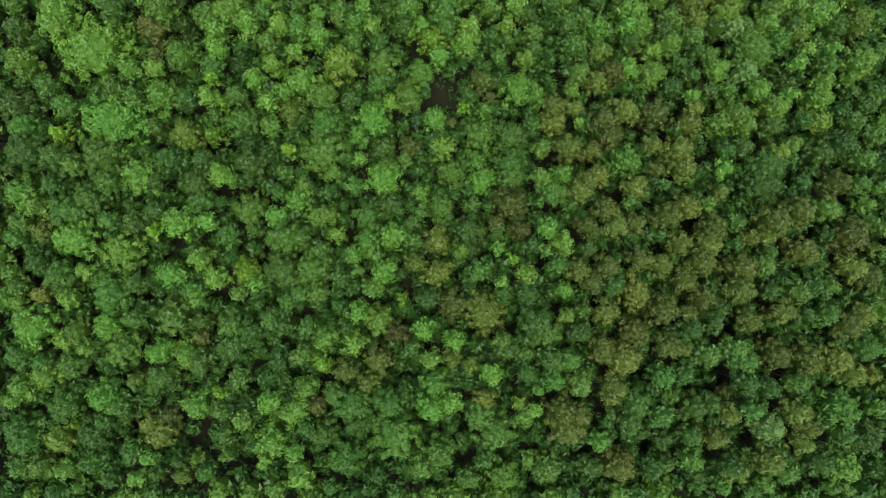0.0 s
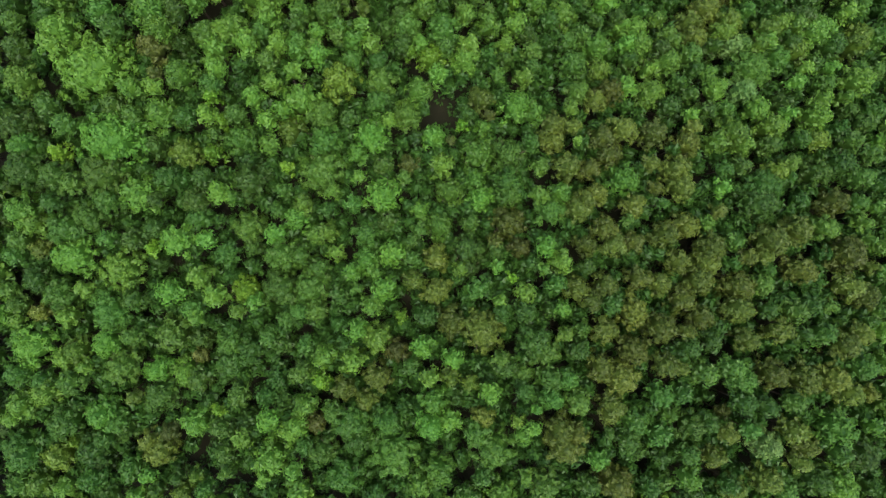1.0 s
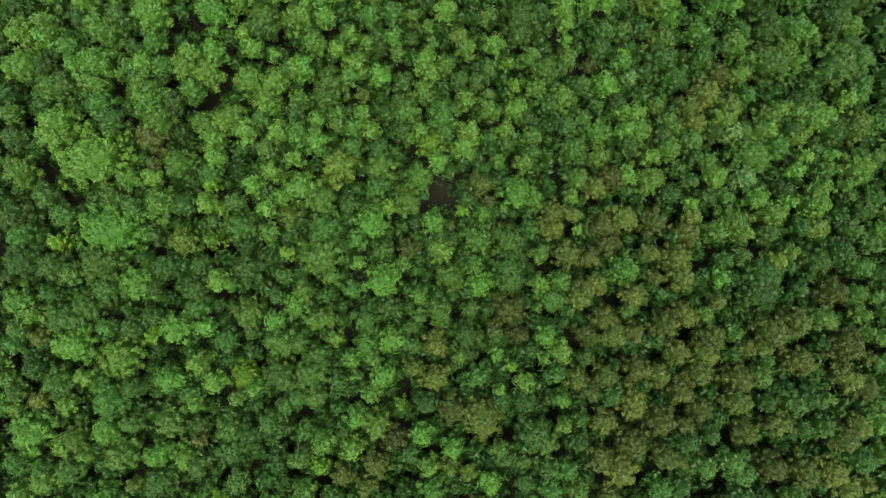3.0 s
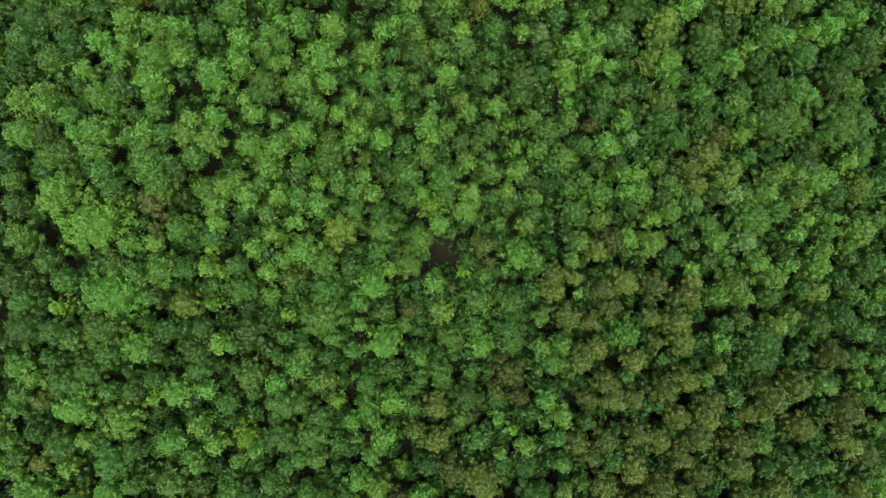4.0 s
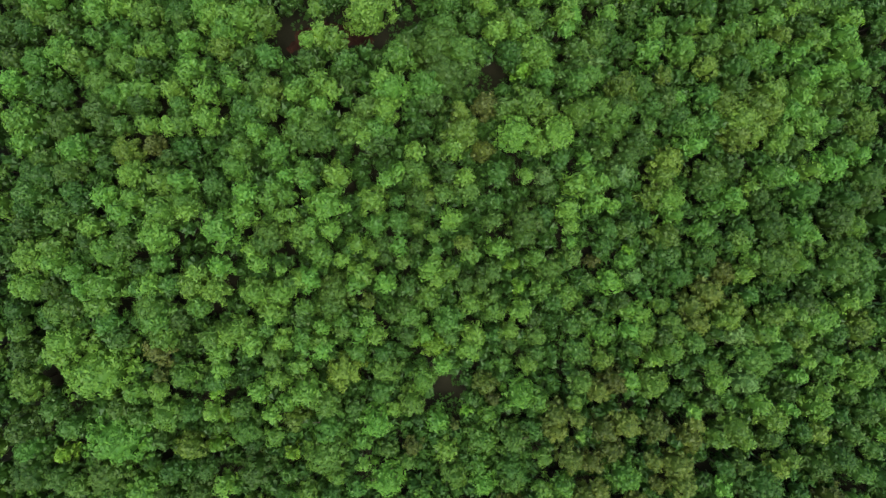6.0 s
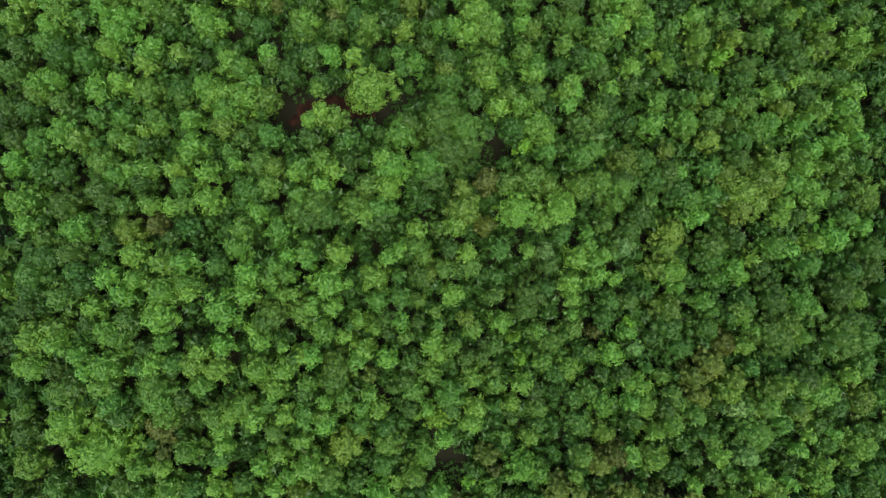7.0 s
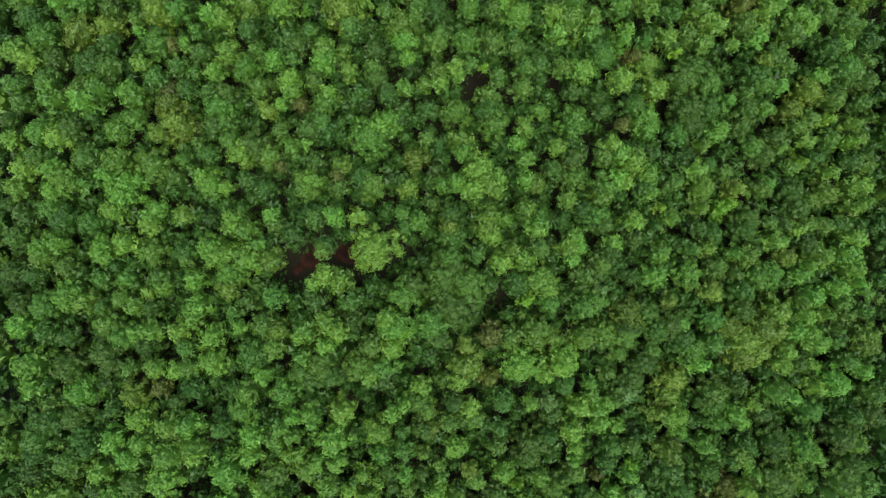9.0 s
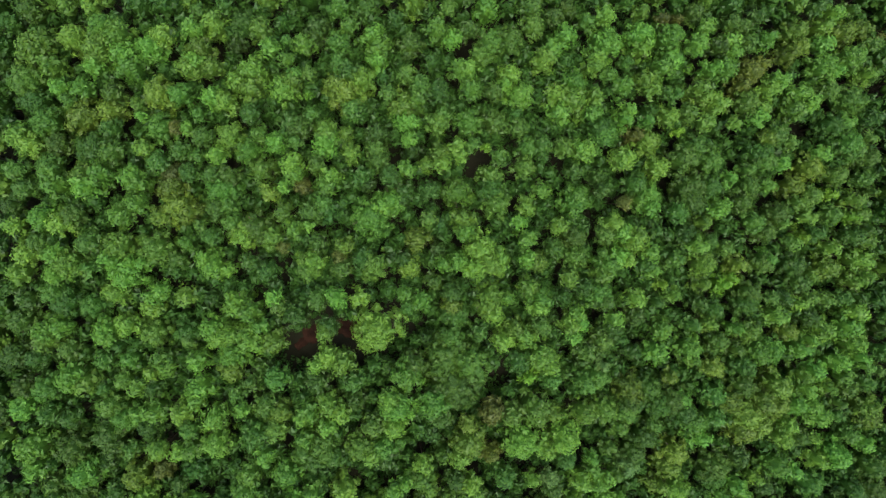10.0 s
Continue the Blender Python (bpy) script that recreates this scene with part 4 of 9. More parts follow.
tree("bright", 24.1, 0.9, 2.11, 19.1)
tree("mid", 27.7, 0.1, 1.34, 19.3)
tree("olive", 28.0, 3.3, 1.97, 18.5)
filler("deep", 30.6, 7.6, 1.55, 14.8)
tree("olive", 30.8, 5.9, 2.31, 19.5)
filler("deep", 30.8, 0.8, 1.80, 16.4)
tree("olive", 31.9, 3.4, 2.29, 20.2)
filler("deep", 33.5, 1.0, 1.93, 15.4)
tree("mid", 33.6, 7.1, 1.14, 20.0)
tree("olive", 34.7, 3.8, 1.91, 20.3)
filler("deep", 36.4, 7.1, 1.42, 15.8)
tree("olive", 39.4, 4.7, 2.49, 20.5)
tree("olive", 41.3, 0.9, 2.29, 21.0)
tree("olive", 42.8, 6.3, 2.50, 20.4)
tree("bright", 45.2, 6.7, 1.14, 21.0)
tree("olive", 45.4, 0.5, 2.67, 21.5)
tree("olive", 46.3, 3.0, 2.86, 21.4)
filler("deep", 48.1, 4.5, 1.92, 17.1)
tree("mid", 49.2, 0.7, 1.61, 21.0)
tree("mid", 49.4, 3.8, 1.71, 21.3)
filler("deep", 49.9, 6.2, 1.60, 17.4)
tree("olive", 51.2, 1.7, 1.70, 22.0)
filler("deep", 51.8, 5.1, 1.73, 17.6)
tree("olive", 53.4, 1.7, 1.50, 22.7)
tree("olive", 54.8, 3.8, 3.02, 23.2)
tree("olive", 59.1, 5.5, 2.57, 22.0)
filler("deep", 61.6, 3.9, 1.41, 18.7)
filler("deep", 62.7, 7.8, 1.54, 16.7)
tree("dull", 62.9, 5.9, 2.09, 22.4)
filler("deep", 63.7, 0.1, 1.58, 19.3)
tree("deep", 64.0, 2.2, 1.78, 19.6)
tree("olive", 66.2, 2.1, 3.22, 23.3)
tree("bright", 68.8, 6.7, 1.52, 22.0)
tree("mid", 69.7, 4.2, 1.17, 21.2)
tree("olive", 70.0, 0.1, 1.36, 21.8)
tree("bright", 71.8, 3.2, 1.50, 21.3)
tree("mid", 72.7, 7.5, 1.50, 20.8)
filler("mid", 74.6, 5.1, 2.30, 21.5)
filler("bright", 75.9, 7.4, 1.50, 20.1)
filler("bright", 76.6, 1.8, 1.50, 21.7)
filler("bright", 77.5, 3.9, 1.50, 21.3)
filler("dull", 78.1, 7.4, 1.50, 21.3)
filler("mid", 79.4, 5.9, 1.50, 20.9)
filler("mid", 80.4, 2.2, 1.50, 20.7)
filler("bright", 81.8, 4.7, 1.50, 20.8)
filler("bright", 84.2, 1.2, 1.50, 20.9)
filler("bright", 84.3, 6.3, 2.80, 21.1)
filler("mid", -67.4, 14.5, 1.50, 15.8)
filler("mid", -67.1, 12.3, 1.50, 15.3)
filler("dull", -66.2, 9.1, 2.30, 15.8)
filler("dull", -64.2, 12.0, 1.50, 15.4)
filler("dull", -64.0, 15.0, 1.50, 15.6)
filler("bright", -61.3, 9.8, 1.90, 14.8)
filler("dull", -60.7, 13.7, 2.30, 15.1)
tree("mid", -58.1, 12.0, 1.50, 14.6)
tree("bright", -56.3, 8.4, 2.86, 16.3)
tree("dull", -54.7, 14.4, 3.56, 18.1)
tree("mid", -51.6, 9.6, 1.90, 16.3)
tree("dull", -50.9, 13.6, 2.83, 17.4)
tree("mid", -48.4, 12.4, 1.89, 17.2)
filler("deep", -48.1, 14.2, 1.32, 12.3)
filler("deep", -46.4, 12.5, 1.30, 10.5)
tree("dull", -44.2, 13.7, 3.80, 17.4)
tree("mid", -43.9, 10.3, 2.89, 15.7)
filler("deep", -40.9, 13.9, 1.44, 10.3)
tree("bright", -39.4, 11.1, 3.46, 16.0)
tree("mid", -38.5, 14.9, 1.58, 13.8)
tree("mid", -37.0, 10.2, 1.35, 14.6)
tree("mid", -35.4, 13.6, 2.32, 15.1)
filler("deep", -34.5, 10.2, 1.33, 9.8)
tree("deep", -33.9, 13.5, 2.31, 11.6)
tree("deep", -31.4, 13.6, 1.42, 10.8)
tree("mid", -31.1, 9.9, 2.55, 14.2)
tree("mid", -30.2, 13.7, 1.95, 14.2)
filler("deep", -28.2, 14.4, 1.69, 10.0)
tree("vivid", -27.6, 11.3, 2.15, 14.5)
tree("bright", -25.7, 10.8, 1.28, 13.0)
tree("dull", -23.2, 13.1, 3.35, 13.9)
filler("deep", -21.1, 15.2, 1.30, 10.8)
tree("mid", -19.2, 8.8, 1.63, 11.6)
tree("mid", -18.4, 11.9, 1.63, 11.4)
tree("lime", -17.6, 15.5, 1.40, 12.1)
tree("bright", -15.2, 9.6, 1.80, 12.3)
tree("dull", -12.3, 15.1, 4.41, 12.5)
tree("mid", -11.5, 8.9, 1.83, 11.4)
tree("bright", -10.5, 11.7, 1.50, 12.4)
filler("deep", -8.9, 11.7, 1.41, 9.5)
filler("deep", -8.2, 14.3, 1.61, 10.7)
tree("mid", -7.5, 9.9, 1.63, 12.1)
tree("vivid", -6.4, 13.9, 1.20, 12.5)
tree("mid", -2.7, 15.9, 1.82, 11.6)
tree("vivid", -2.7, 11.2, 3.39, 13.6)
filler("deep", -1.8, 14.8, 1.36, 9.7)
filler("deep", -0.2, 13.3, 1.35, 9.7)
tree("mid", 0.4, 14.1, 1.41, 11.7)
filler("deep", 1.3, 9.6, 2.03, 11.3)
tree("bright", 3.0, 8.8, 1.60, 13.1)
filler("deep", 5.8, 8.9, 1.66, 11.1)
tree("bright", 6.5, 15.9, 2.32, 12.3)
tree("bright", 7.8, 11.7, 2.72, 12.9)
filler("deep", 8.3, 8.9, 1.52, 11.3)
filler("deep", 9.7, 13.9, 1.37, 11.3)
filler("deep", 10.8, 9.4, 1.52, 12.6)
tree("bright", 11.5, 13.7, 1.91, 12.7)
tree("bright", 12.6, 10.6, 2.62, 13.3)
filler("deep", 14.4, 8.7, 1.63, 11.9)
filler("deep", 15.4, 11.5, 1.99, 11.6)
tree("deep", 16.8, 15.0, 2.08, 11.3)
tree("mid", 16.9, 13.2, 3.01, 14.0)
tree("mid", 16.9, 11.0, 2.40, 13.9)
tree("deep", 18.4, 11.5, 2.06, 12.4)
filler("deep", 19.0, 15.2, 1.48, 12.5)
filler("deep", 19.5, 13.4, 1.34, 12.5)
tree("bright", 21.1, 10.9, 1.76, 16.8)
tree("dull", 21.4, 15.4, 1.68, 15.1)
tree("mid", 22.8, 8.6, 2.73, 17.5)
tree("bright", 24.3, 11.1, 2.14, 17.4)
tree("olive", 25.6, 15.3, 2.65, 17.1)
tree("olive", 26.9, 8.9, 2.71, 18.5)
tree("olive", 27.9, 10.1, 1.93, 18.8)
filler("deep", 28.0, 12.6, 1.38, 12.8)
tree("olive", 28.7, 14.9, 1.95, 17.5)
tree("olive", 29.4, 11.0, 1.93, 18.9)
filler("deep", 31.3, 12.2, 1.48, 14.5)
filler("deep", 32.8, 10.3, 1.85, 14.8)
tree("bright", 33.5, 13.1, 2.80, 19.3)
tree("olive", 34.8, 9.2, 2.11, 20.0)
tree("olive", 37.5, 15.6, 1.54, 19.1)
filler("deep", 37.8, 8.5, 1.54, 15.9)
tree("olive", 38.3, 11.9, 1.38, 18.5)
tree("mid", 38.8, 9.6, 1.14, 20.0)
filler("deep", 39.3, 10.4, 1.44, 14.5)
tree("olive", 41.6, 14.8, 2.72, 19.2)
tree("olive", 42.2, 12.1, 2.51, 19.8)
filler("deep", 42.2, 8.8, 1.49, 16.6)
filler("deep", 45.3, 8.0, 1.73, 17.2)
tree("olive", 47.1, 8.4, 1.33, 20.8)
filler("deep", 47.1, 9.8, 1.40, 15.7)
tree("vivid", 47.8, 11.9, 1.62, 21.1)
tree("dull", 48.2, 14.7, 1.53, 20.1)
filler("deep", 50.5, 13.5, 1.72, 15.9)
tree("mid", 51.0, 15.2, 1.73, 19.8)
tree("mid", 53.6, 9.7, 3.83, 21.4)
filler("deep", 53.7, 15.4, 2.06, 15.4)
tree("dull", 54.3, 12.0, 3.66, 20.9)
tree("mustard", 56.6, 14.5, 1.93, 19.8)
filler("deep", 57.9, 11.9, 1.91, 16.6)
filler("deep", 58.2, 9.7, 1.51, 16.8)
tree("mid", 58.7, 13.6, 1.19, 18.6)
tree("mustard", 59.0, 15.7, 1.55, 19.1)
filler("deep", 59.9, 8.4, 1.45, 17.3)
tree("deep", 61.0, 10.2, 1.60, 17.9)
filler("deep", 61.0, 13.4, 1.54, 15.8)
filler("deep", 63.0, 11.8, 1.72, 17.7)
tree("dull", 63.5, 14.4, 2.74, 19.2)
tree("olive", 65.1, 9.7, 2.50, 21.2)
filler("deep", 66.7, 11.7, 1.47, 16.3)
tree("mid", 67.1, 15.8, 3.14, 19.4)
tree("dull", 68.3, 9.7, 1.90, 20.9)
tree("mid", 69.8, 13.6, 2.34, 19.9)
tree("bright", 71.0, 9.1, 1.50, 21.2)
tree("mid", 73.0, 12.7, 2.80, 20.6)
tree("mid", 73.0, 9.7, 1.50, 20.2)
filler("dull", 75.4, 15.7, 1.50, 19.2)
filler("bright", 76.0, 11.0, 2.30, 19.8)
filler("bright", 76.6, 13.8, 1.90, 20.3)
filler("bright", 79.1, 11.7, 1.50, 20.1)
filler("bright", 80.6, 9.6, 2.30, 20.8)
filler("dull", 81.2, 13.5, 1.50, 20.5)
filler("dull", 84.6, 13.3, 2.80, 20.2)
filler("dull", -67.9, 17.7, 2.30, 16.4)
filler("dull", -66.8, 23.3, 1.50, 16.5)
filler("bright", -65.4, 17.4, 1.50, 16.9)
filler("bright", -63.7, 20.9, 2.80, 16.2)
filler("mid", -63.0, 17.0, 1.50, 17.0)
filler("bright", -60.7, 18.1, 1.90, 15.8)
filler("mid", -60.5, 21.8, 1.50, 17.1)
tree("mid", -56.4, 20.9, 3.19, 17.8)
tree("dull", -55.4, 17.7, 2.83, 17.2)
filler("deep", -53.9, 22.7, 1.62, 13.7)
filler("deep", -52.7, 19.7, 1.48, 11.5)
tree("mid", -51.9, 23.8, 2.26, 17.6)
tree("lime", -50.6, 17.0, 1.89, 16.9)
tree("mid", -49.3, 21.0, 2.36, 17.3)
filler("deep", -48.7, 22.4, 1.50, 11.6)
filler("deep", -46.2, 21.4, 1.58, 12.7)
tree("vivid", -42.7, 19.1, 5.45, 18.6)
tree("mid", -42.3, 23.9, 2.27, 17.5)
tree("deep", -40.9, 23.1, 2.27, 13.4)
filler("deep", -40.0, 17.2, 1.44, 11.4)
tree("mid", -39.7, 22.4, 2.09, 17.0)
tree("deep", -38.8, 19.4, 2.01, 12.5)
tree("deep", -37.4, 18.3, 2.15, 14.3)
tree("bright", -35.9, 22.8, 3.14, 17.4)
filler("deep", -33.3, 19.4, 1.54, 11.3)
tree("mustard", -32.5, 17.4, 2.52, 15.2)
tree("mid", -32.4, 22.8, 2.12, 15.5)
filler("deep", -30.8, 18.8, 1.33, 9.8)
tree("vivid", -29.2, 23.0, 1.73, 16.1)
tree("lime", -28.8, 17.5, 2.06, 14.2)
tree("mid", -28.4, 20.4, 1.60, 13.5)
tree("lime", -27.1, 22.3, 1.56, 14.6)
filler("deep", -26.6, 19.2, 1.41, 11.6)
tree("mid", -25.0, 23.3, 1.94, 15.0)
tree("dull", -24.4, 19.6, 2.95, 14.0)
tree("deep", -23.8, 16.8, 2.54, 10.6)
tree("vivid", -20.4, 22.3, 1.76, 14.7)
tree("bright", -20.2, 18.8, 1.77, 13.6)
filler("deep", -17.6, 18.5, 1.72, 10.8)
tree("mustard", -16.9, 21.2, 2.38, 13.2)
tree("dull", -12.1, 23.7, 2.77, 14.1)
tree("dull", -11.8, 19.6, 3.39, 13.1)
filler("deep", -8.3, 21.2, 1.56, 11.1)
tree("mid", -7.8, 23.0, 1.79, 13.2)
filler("deep", -7.3, 18.7, 1.33, 9.4)
tree("bright", -6.8, 17.5, 1.90, 12.3)
filler("deep", -5.0, 23.9, 1.44, 9.6)
tree("vivid", -4.6, 20.5, 3.39, 13.6)
filler("deep", -2.6, 23.2, 1.70, 10.3)
filler("deep", -2.3, 17.1, 1.34, 10.1)
tree("bright", -1.8, 22.6, 1.30, 12.8)
filler("deep", 0.4, 19.8, 1.84, 10.9)
tree("bright", 1.0, 23.7, 2.80, 13.6)
tree("rusty", 1.2, 16.0, 1.83, 10.7)
tree("deep", 2.4, 20.5, 1.45, 10.4)
filler("deep", 2.6, 18.0, 1.42, 9.8)
filler("deep", 4.7, 17.2, 1.43, 11.3)
tree("bright", 5.2, 20.4, 2.32, 12.4)
filler("deep", 6.4, 18.3, 1.59, 10.5)
tree("rusty", 7.8, 19.8, 0.91, 11.4)
filler("deep", 8.5, 17.8, 1.45, 10.9)
tree("lime", 9.7, 22.2, 1.21, 12.1)
filler("deep", 11.2, 20.6, 1.47, 10.2)
tree("bright", 12.1, 17.6, 3.22, 13.4)
tree("bright", 13.0, 21.7, 1.51, 12.9)
tree("rusty", 13.9, 23.8, 1.31, 11.9)
filler("deep", 14.9, 22.3, 1.67, 11.4)
tree("mid", 16.9, 17.6, 3.22, 13.8)
filler("deep", 19.5, 17.1, 1.69, 11.5)
filler("deep", 20.2, 21.6, 1.46, 12.4)
tree("mid", 20.3, 19.2, 1.80, 13.9)
tree("olive", 23.5, 19.4, 2.17, 15.7)
tree("olive", 23.6, 21.8, 2.68, 15.5)
tree("olive", 26.3, 21.4, 1.47, 16.6)
tree("bright", 26.6, 19.1, 0.87, 17.2)
filler("deep", 27.0, 22.4, 1.99, 11.4)
filler("deep", 28.6, 21.0, 1.45, 13.1)
tree("olive", 30.7, 19.8, 2.35, 17.4)
tree("olive", 31.7, 17.0, 2.34, 17.9)
tree("olive", 33.8, 20.9, 2.73, 18.2)
filler("deep", 36.1, 17.7, 1.62, 13.7)
tree("olive", 38.4, 20.4, 2.73, 18.6)
filler("deep", 42.1, 22.4, 1.90, 14.4)
tree("olive", 43.5, 18.7, 2.34, 18.6)
tree("vivid", 44.0, 23.1, 1.36, 18.1)
tree("olive", 44.2, 21.2, 1.55, 18.4)
filler("deep", 47.5, 22.4, 1.79, 14.1)
tree("bright", 47.8, 19.1, 2.14, 19.1)
tree("bright", 50.4, 20.5, 3.01, 19.6)
tree("bright", 51.8, 18.5, 1.85, 19.0)
filler("deep", 52.3, 23.2, 2.01, 15.2)
filler("deep", 54.1, 21.9, 1.35, 14.1)
filler("deep", 54.7, 18.7, 1.81, 14.2)
tree("mid", 56.1, 18.7, 1.96, 18.2)
tree("bright", 56.7, 21.5, 2.75, 18.4)
filler("deep", 57.8, 23.5, 1.48, 13.7)
tree("vivid", 58.8, 23.4, 1.37, 18.6)
tree("dull", 61.3, 19.7, 1.57, 17.9)
filler("deep", 62.6, 20.2, 1.80, 15.5)
tree("mustard", 63.9, 19.3, 1.77, 18.1)
tree("bright", 64.2, 23.2, 2.78, 17.5)
tree("deep", 68.5, 21.5, 2.04, 16.1)
tree("mid", 69.3, 19.4, 2.17, 18.3)
tree("mid", 71.4, 22.1, 1.90, 18.3)
tree("mid", 71.6, 17.5, 1.59, 19.2)
tree("mid", 71.9, 16.6, 1.39, 19.3)
tree("bright", 73.4, 19.4, 1.50, 18.5)
filler("bright", 76.9, 19.7, 3.40, 18.1)
filler("dull", 80.0, 16.5, 1.90, 20.4)
filler("bright", 80.9, 19.9, 2.30, 19.8)
filler("bright", 83.8, 22.4, 1.50, 18.1)
filler("mid", 84.5, 18.3, 3.40, 19.7)
filler("mid", -66.7, 27.5, 2.30, 16.6)
filler("mid", -66.6, 31.7, 2.80, 19.0)
filler("dull", -65.0, 25.2, 1.50, 18.0)
filler("bright", -63.4, 28.0, 1.90, 17.2)
filler("mid", -62.5, 24.0, 1.90, 16.7)
filler("mid", -60.9, 29.1, 1.50, 17.9)
tree("bright", -60.1, 31.2, 1.50, 16.8)
tree("bright", -55.3, 27.3, 2.81, 18.3)
tree("deep", -54.8, 30.6, 1.78, 13.6)
filler("deep", -53.9, 25.1, 1.49, 12.8)
filler("deep", -51.4, 30.1, 1.35, 13.0)
filler("deep", -47.4, 24.3, 1.56, 12.6)
tree("vivid", -45.1, 29.5, 6.35, 19.4)
tree("bright", -39.8, 26.5, 2.27, 17.8)
tree("rusty", -36.4, 28.7, 1.42, 17.1)
tree("bright", -36.2, 26.5, 1.51, 17.7)
filler("deep", -34.9, 26.3, 1.36, 11.6)
filler("deep", -33.0, 26.0, 1.40, 11.2)
tree("bright", -32.7, 28.8, 2.85, 17.7)
tree("deep", -29.5, 28.3, 2.20, 13.5)
tree("lime", -28.7, 25.9, 1.54, 15.5)
tree("mid", -28.4, 27.5, 1.92, 16.2)
tree("bright", -27.5, 29.7, 1.90, 17.3)
filler("deep", -26.9, 26.5, 2.01, 11.1)
filler("deep", -24.6, 26.4, 1.31, 11.4)
tree("deep", -24.5, 28.5, 2.47, 13.3)
tree("bright", -22.3, 25.8, 1.94, 15.3)
tree("mid", -20.3, 31.3, 2.14, 15.4)
tree("vivid", -19.5, 27.9, 1.94, 15.5)
tree("bright", -18.0, 24.0, 1.77, 13.9)
tree("bright", -16.2, 29.8, 1.75, 15.0)
tree("vivid", -15.3, 25.7, 3.51, 15.8)
filler("deep", -13.7, 29.3, 1.42, 10.4)
filler("deep", -12.7, 26.7, 1.33, 10.0)
tree("mustard", -9.5, 28.8, 3.35, 14.7)
filler("deep", -8.5, 24.7, 1.36, 10.0)
tree("dull", -7.4, 31.8, 2.17, 14.3)
filler("deep", -6.6, 25.6, 1.57, 10.9)
filler("deep", -5.8, 28.9, 1.35, 10.4)
tree("dull", -3.5, 31.5, 2.18, 14.0)
tree("dull", -3.5, 25.5, 2.18, 13.6)
tree("dull", -3.1, 28.8, 2.78, 13.8)
filler("deep", -0.0, 30.7, 1.80, 10.4)
filler("deep", 0.5, 28.0, 1.58, 10.8)
tree("bright", 2.7, 27.2, 2.69, 13.8)
tree("bright", 5.7, 29.7, 1.81, 14.6)
tree("mid", 10.2, 24.0, 1.67, 12.0)
tree("olive", 12.6, 26.4, 2.22, 12.7)
filler("deep", 13.0, 29.0, 1.77, 11.2)
tree("bright", 15.1, 29.7, 1.40, 13.3)
tree("vivid", 18.0, 24.9, 3.01, 14.8)
tree("bright", 19.1, 29.6, 1.81, 13.5)
tree("bright", 20.6, 24.0, 2.20, 14.2)
tree("mid", 20.6, 31.3, 1.80, 12.7)
filler("deep", 21.6, 29.2, 2.01, 10.9)
filler("deep", 22.2, 24.2, 1.33, 11.2)
filler("deep", 23.2, 31.3, 1.87, 11.6)
filler("deep", 23.7, 25.6, 1.75, 11.5)
tree("bright", 25.9, 24.1, 1.27, 16.2)
tree("mid", 27.1, 31.7, 2.83, 13.7)
tree("dull", 27.2, 26.9, 2.17, 15.7)
tree("olive", 29.9, 25.6, 1.97, 16.1)
tree("mustard", 30.6, 30.6, 1.99, 14.9)
tree("olive", 32.5, 27.2, 2.68, 16.1)
filler("deep", 34.2, 25.9, 1.48, 13.2)
tree("bright", 34.4, 27.4, 1.77, 16.8)
filler("deep", 34.6, 30.6, 1.55, 11.5)
tree("vivid", 38.4, 30.6, 2.17, 16.5)
tree("bright", 38.4, 26.7, 2.76, 17.2)
tree("mid", 41.1, 24.7, 1.97, 17.1)
tree("bright", 41.3, 31.7, 2.69, 15.9)
tree("mid", 42.7, 28.8, 1.67, 15.5)
tree("mid", 44.7, 26.8, 1.61, 16.0)
filler("deep", 45.4, 24.7, 1.78, 12.9)
tree("mid", 45.5, 30.5, 1.79, 15.9)
tree("mid", 46.9, 24.1, 1.77, 17.1)
tree("bright", 47.3, 29.7, 1.38, 16.4)
tree("vivid", 48.2, 27.4, 1.97, 17.5)
tree("mid", 50.1, 24.2, 1.66, 16.5)
tree("pale", 52.9, 27.3, 2.58, 16.9)
tree("vivid", 54.1, 24.0, 1.95, 18.9)
tree("dull", 54.1, 30.6, 3.56, 17.5)
filler("deep", 57.1, 26.2, 1.73, 14.3)
filler("deep", 59.1, 28.4, 1.58, 14.3)
tree("mid", 59.3, 25.3, 1.99, 16.4)
tree("vivid", 60.4, 28.4, 1.47, 18.0)
filler("deep", 61.4, 24.5, 1.32, 14.6)
tree("vivid", 61.9, 30.5, 1.18, 17.5)
filler("deep", 63.4, 27.2, 1.89, 13.6)
filler("deep", 64.1, 29.4, 1.31, 14.3)
tree("mid", 64.3, 31.7, 1.66, 15.9)
tree("bright", 65.1, 25.9, 1.59, 16.8)
tree("vivid", 66.2, 30.7, 1.39, 17.0)
tree("mid", 66.2, 28.7, 2.21, 16.0)
tree("bright", 68.9, 26.4, 1.59, 17.1)
tree("deep", 70.3, 24.7, 1.85, 15.0)
tree("bright", 70.7, 28.7, 2.80, 18.2)
tree("dull", 71.2, 31.0, 1.40, 16.1)
tree("mid", 73.6, 24.1, 2.41, 16.6)
tree("deep", 74.0, 28.4, 1.87, 14.0)
tree("mid", 74.2, 30.7, 2.01, 16.0)
filler("bright", 77.4, 31.5, 2.30, 17.9)
filler("dull", 77.4, 24.7, 1.90, 18.4)
filler("bright", 78.8, 27.8, 2.80, 18.4)
filler("bright", 80.9, 24.1, 2.80, 17.8)
filler("dull", 82.3, 31.3, 2.30, 18.4)
filler("mid", 83.0, 26.5, 1.50, 18.9)
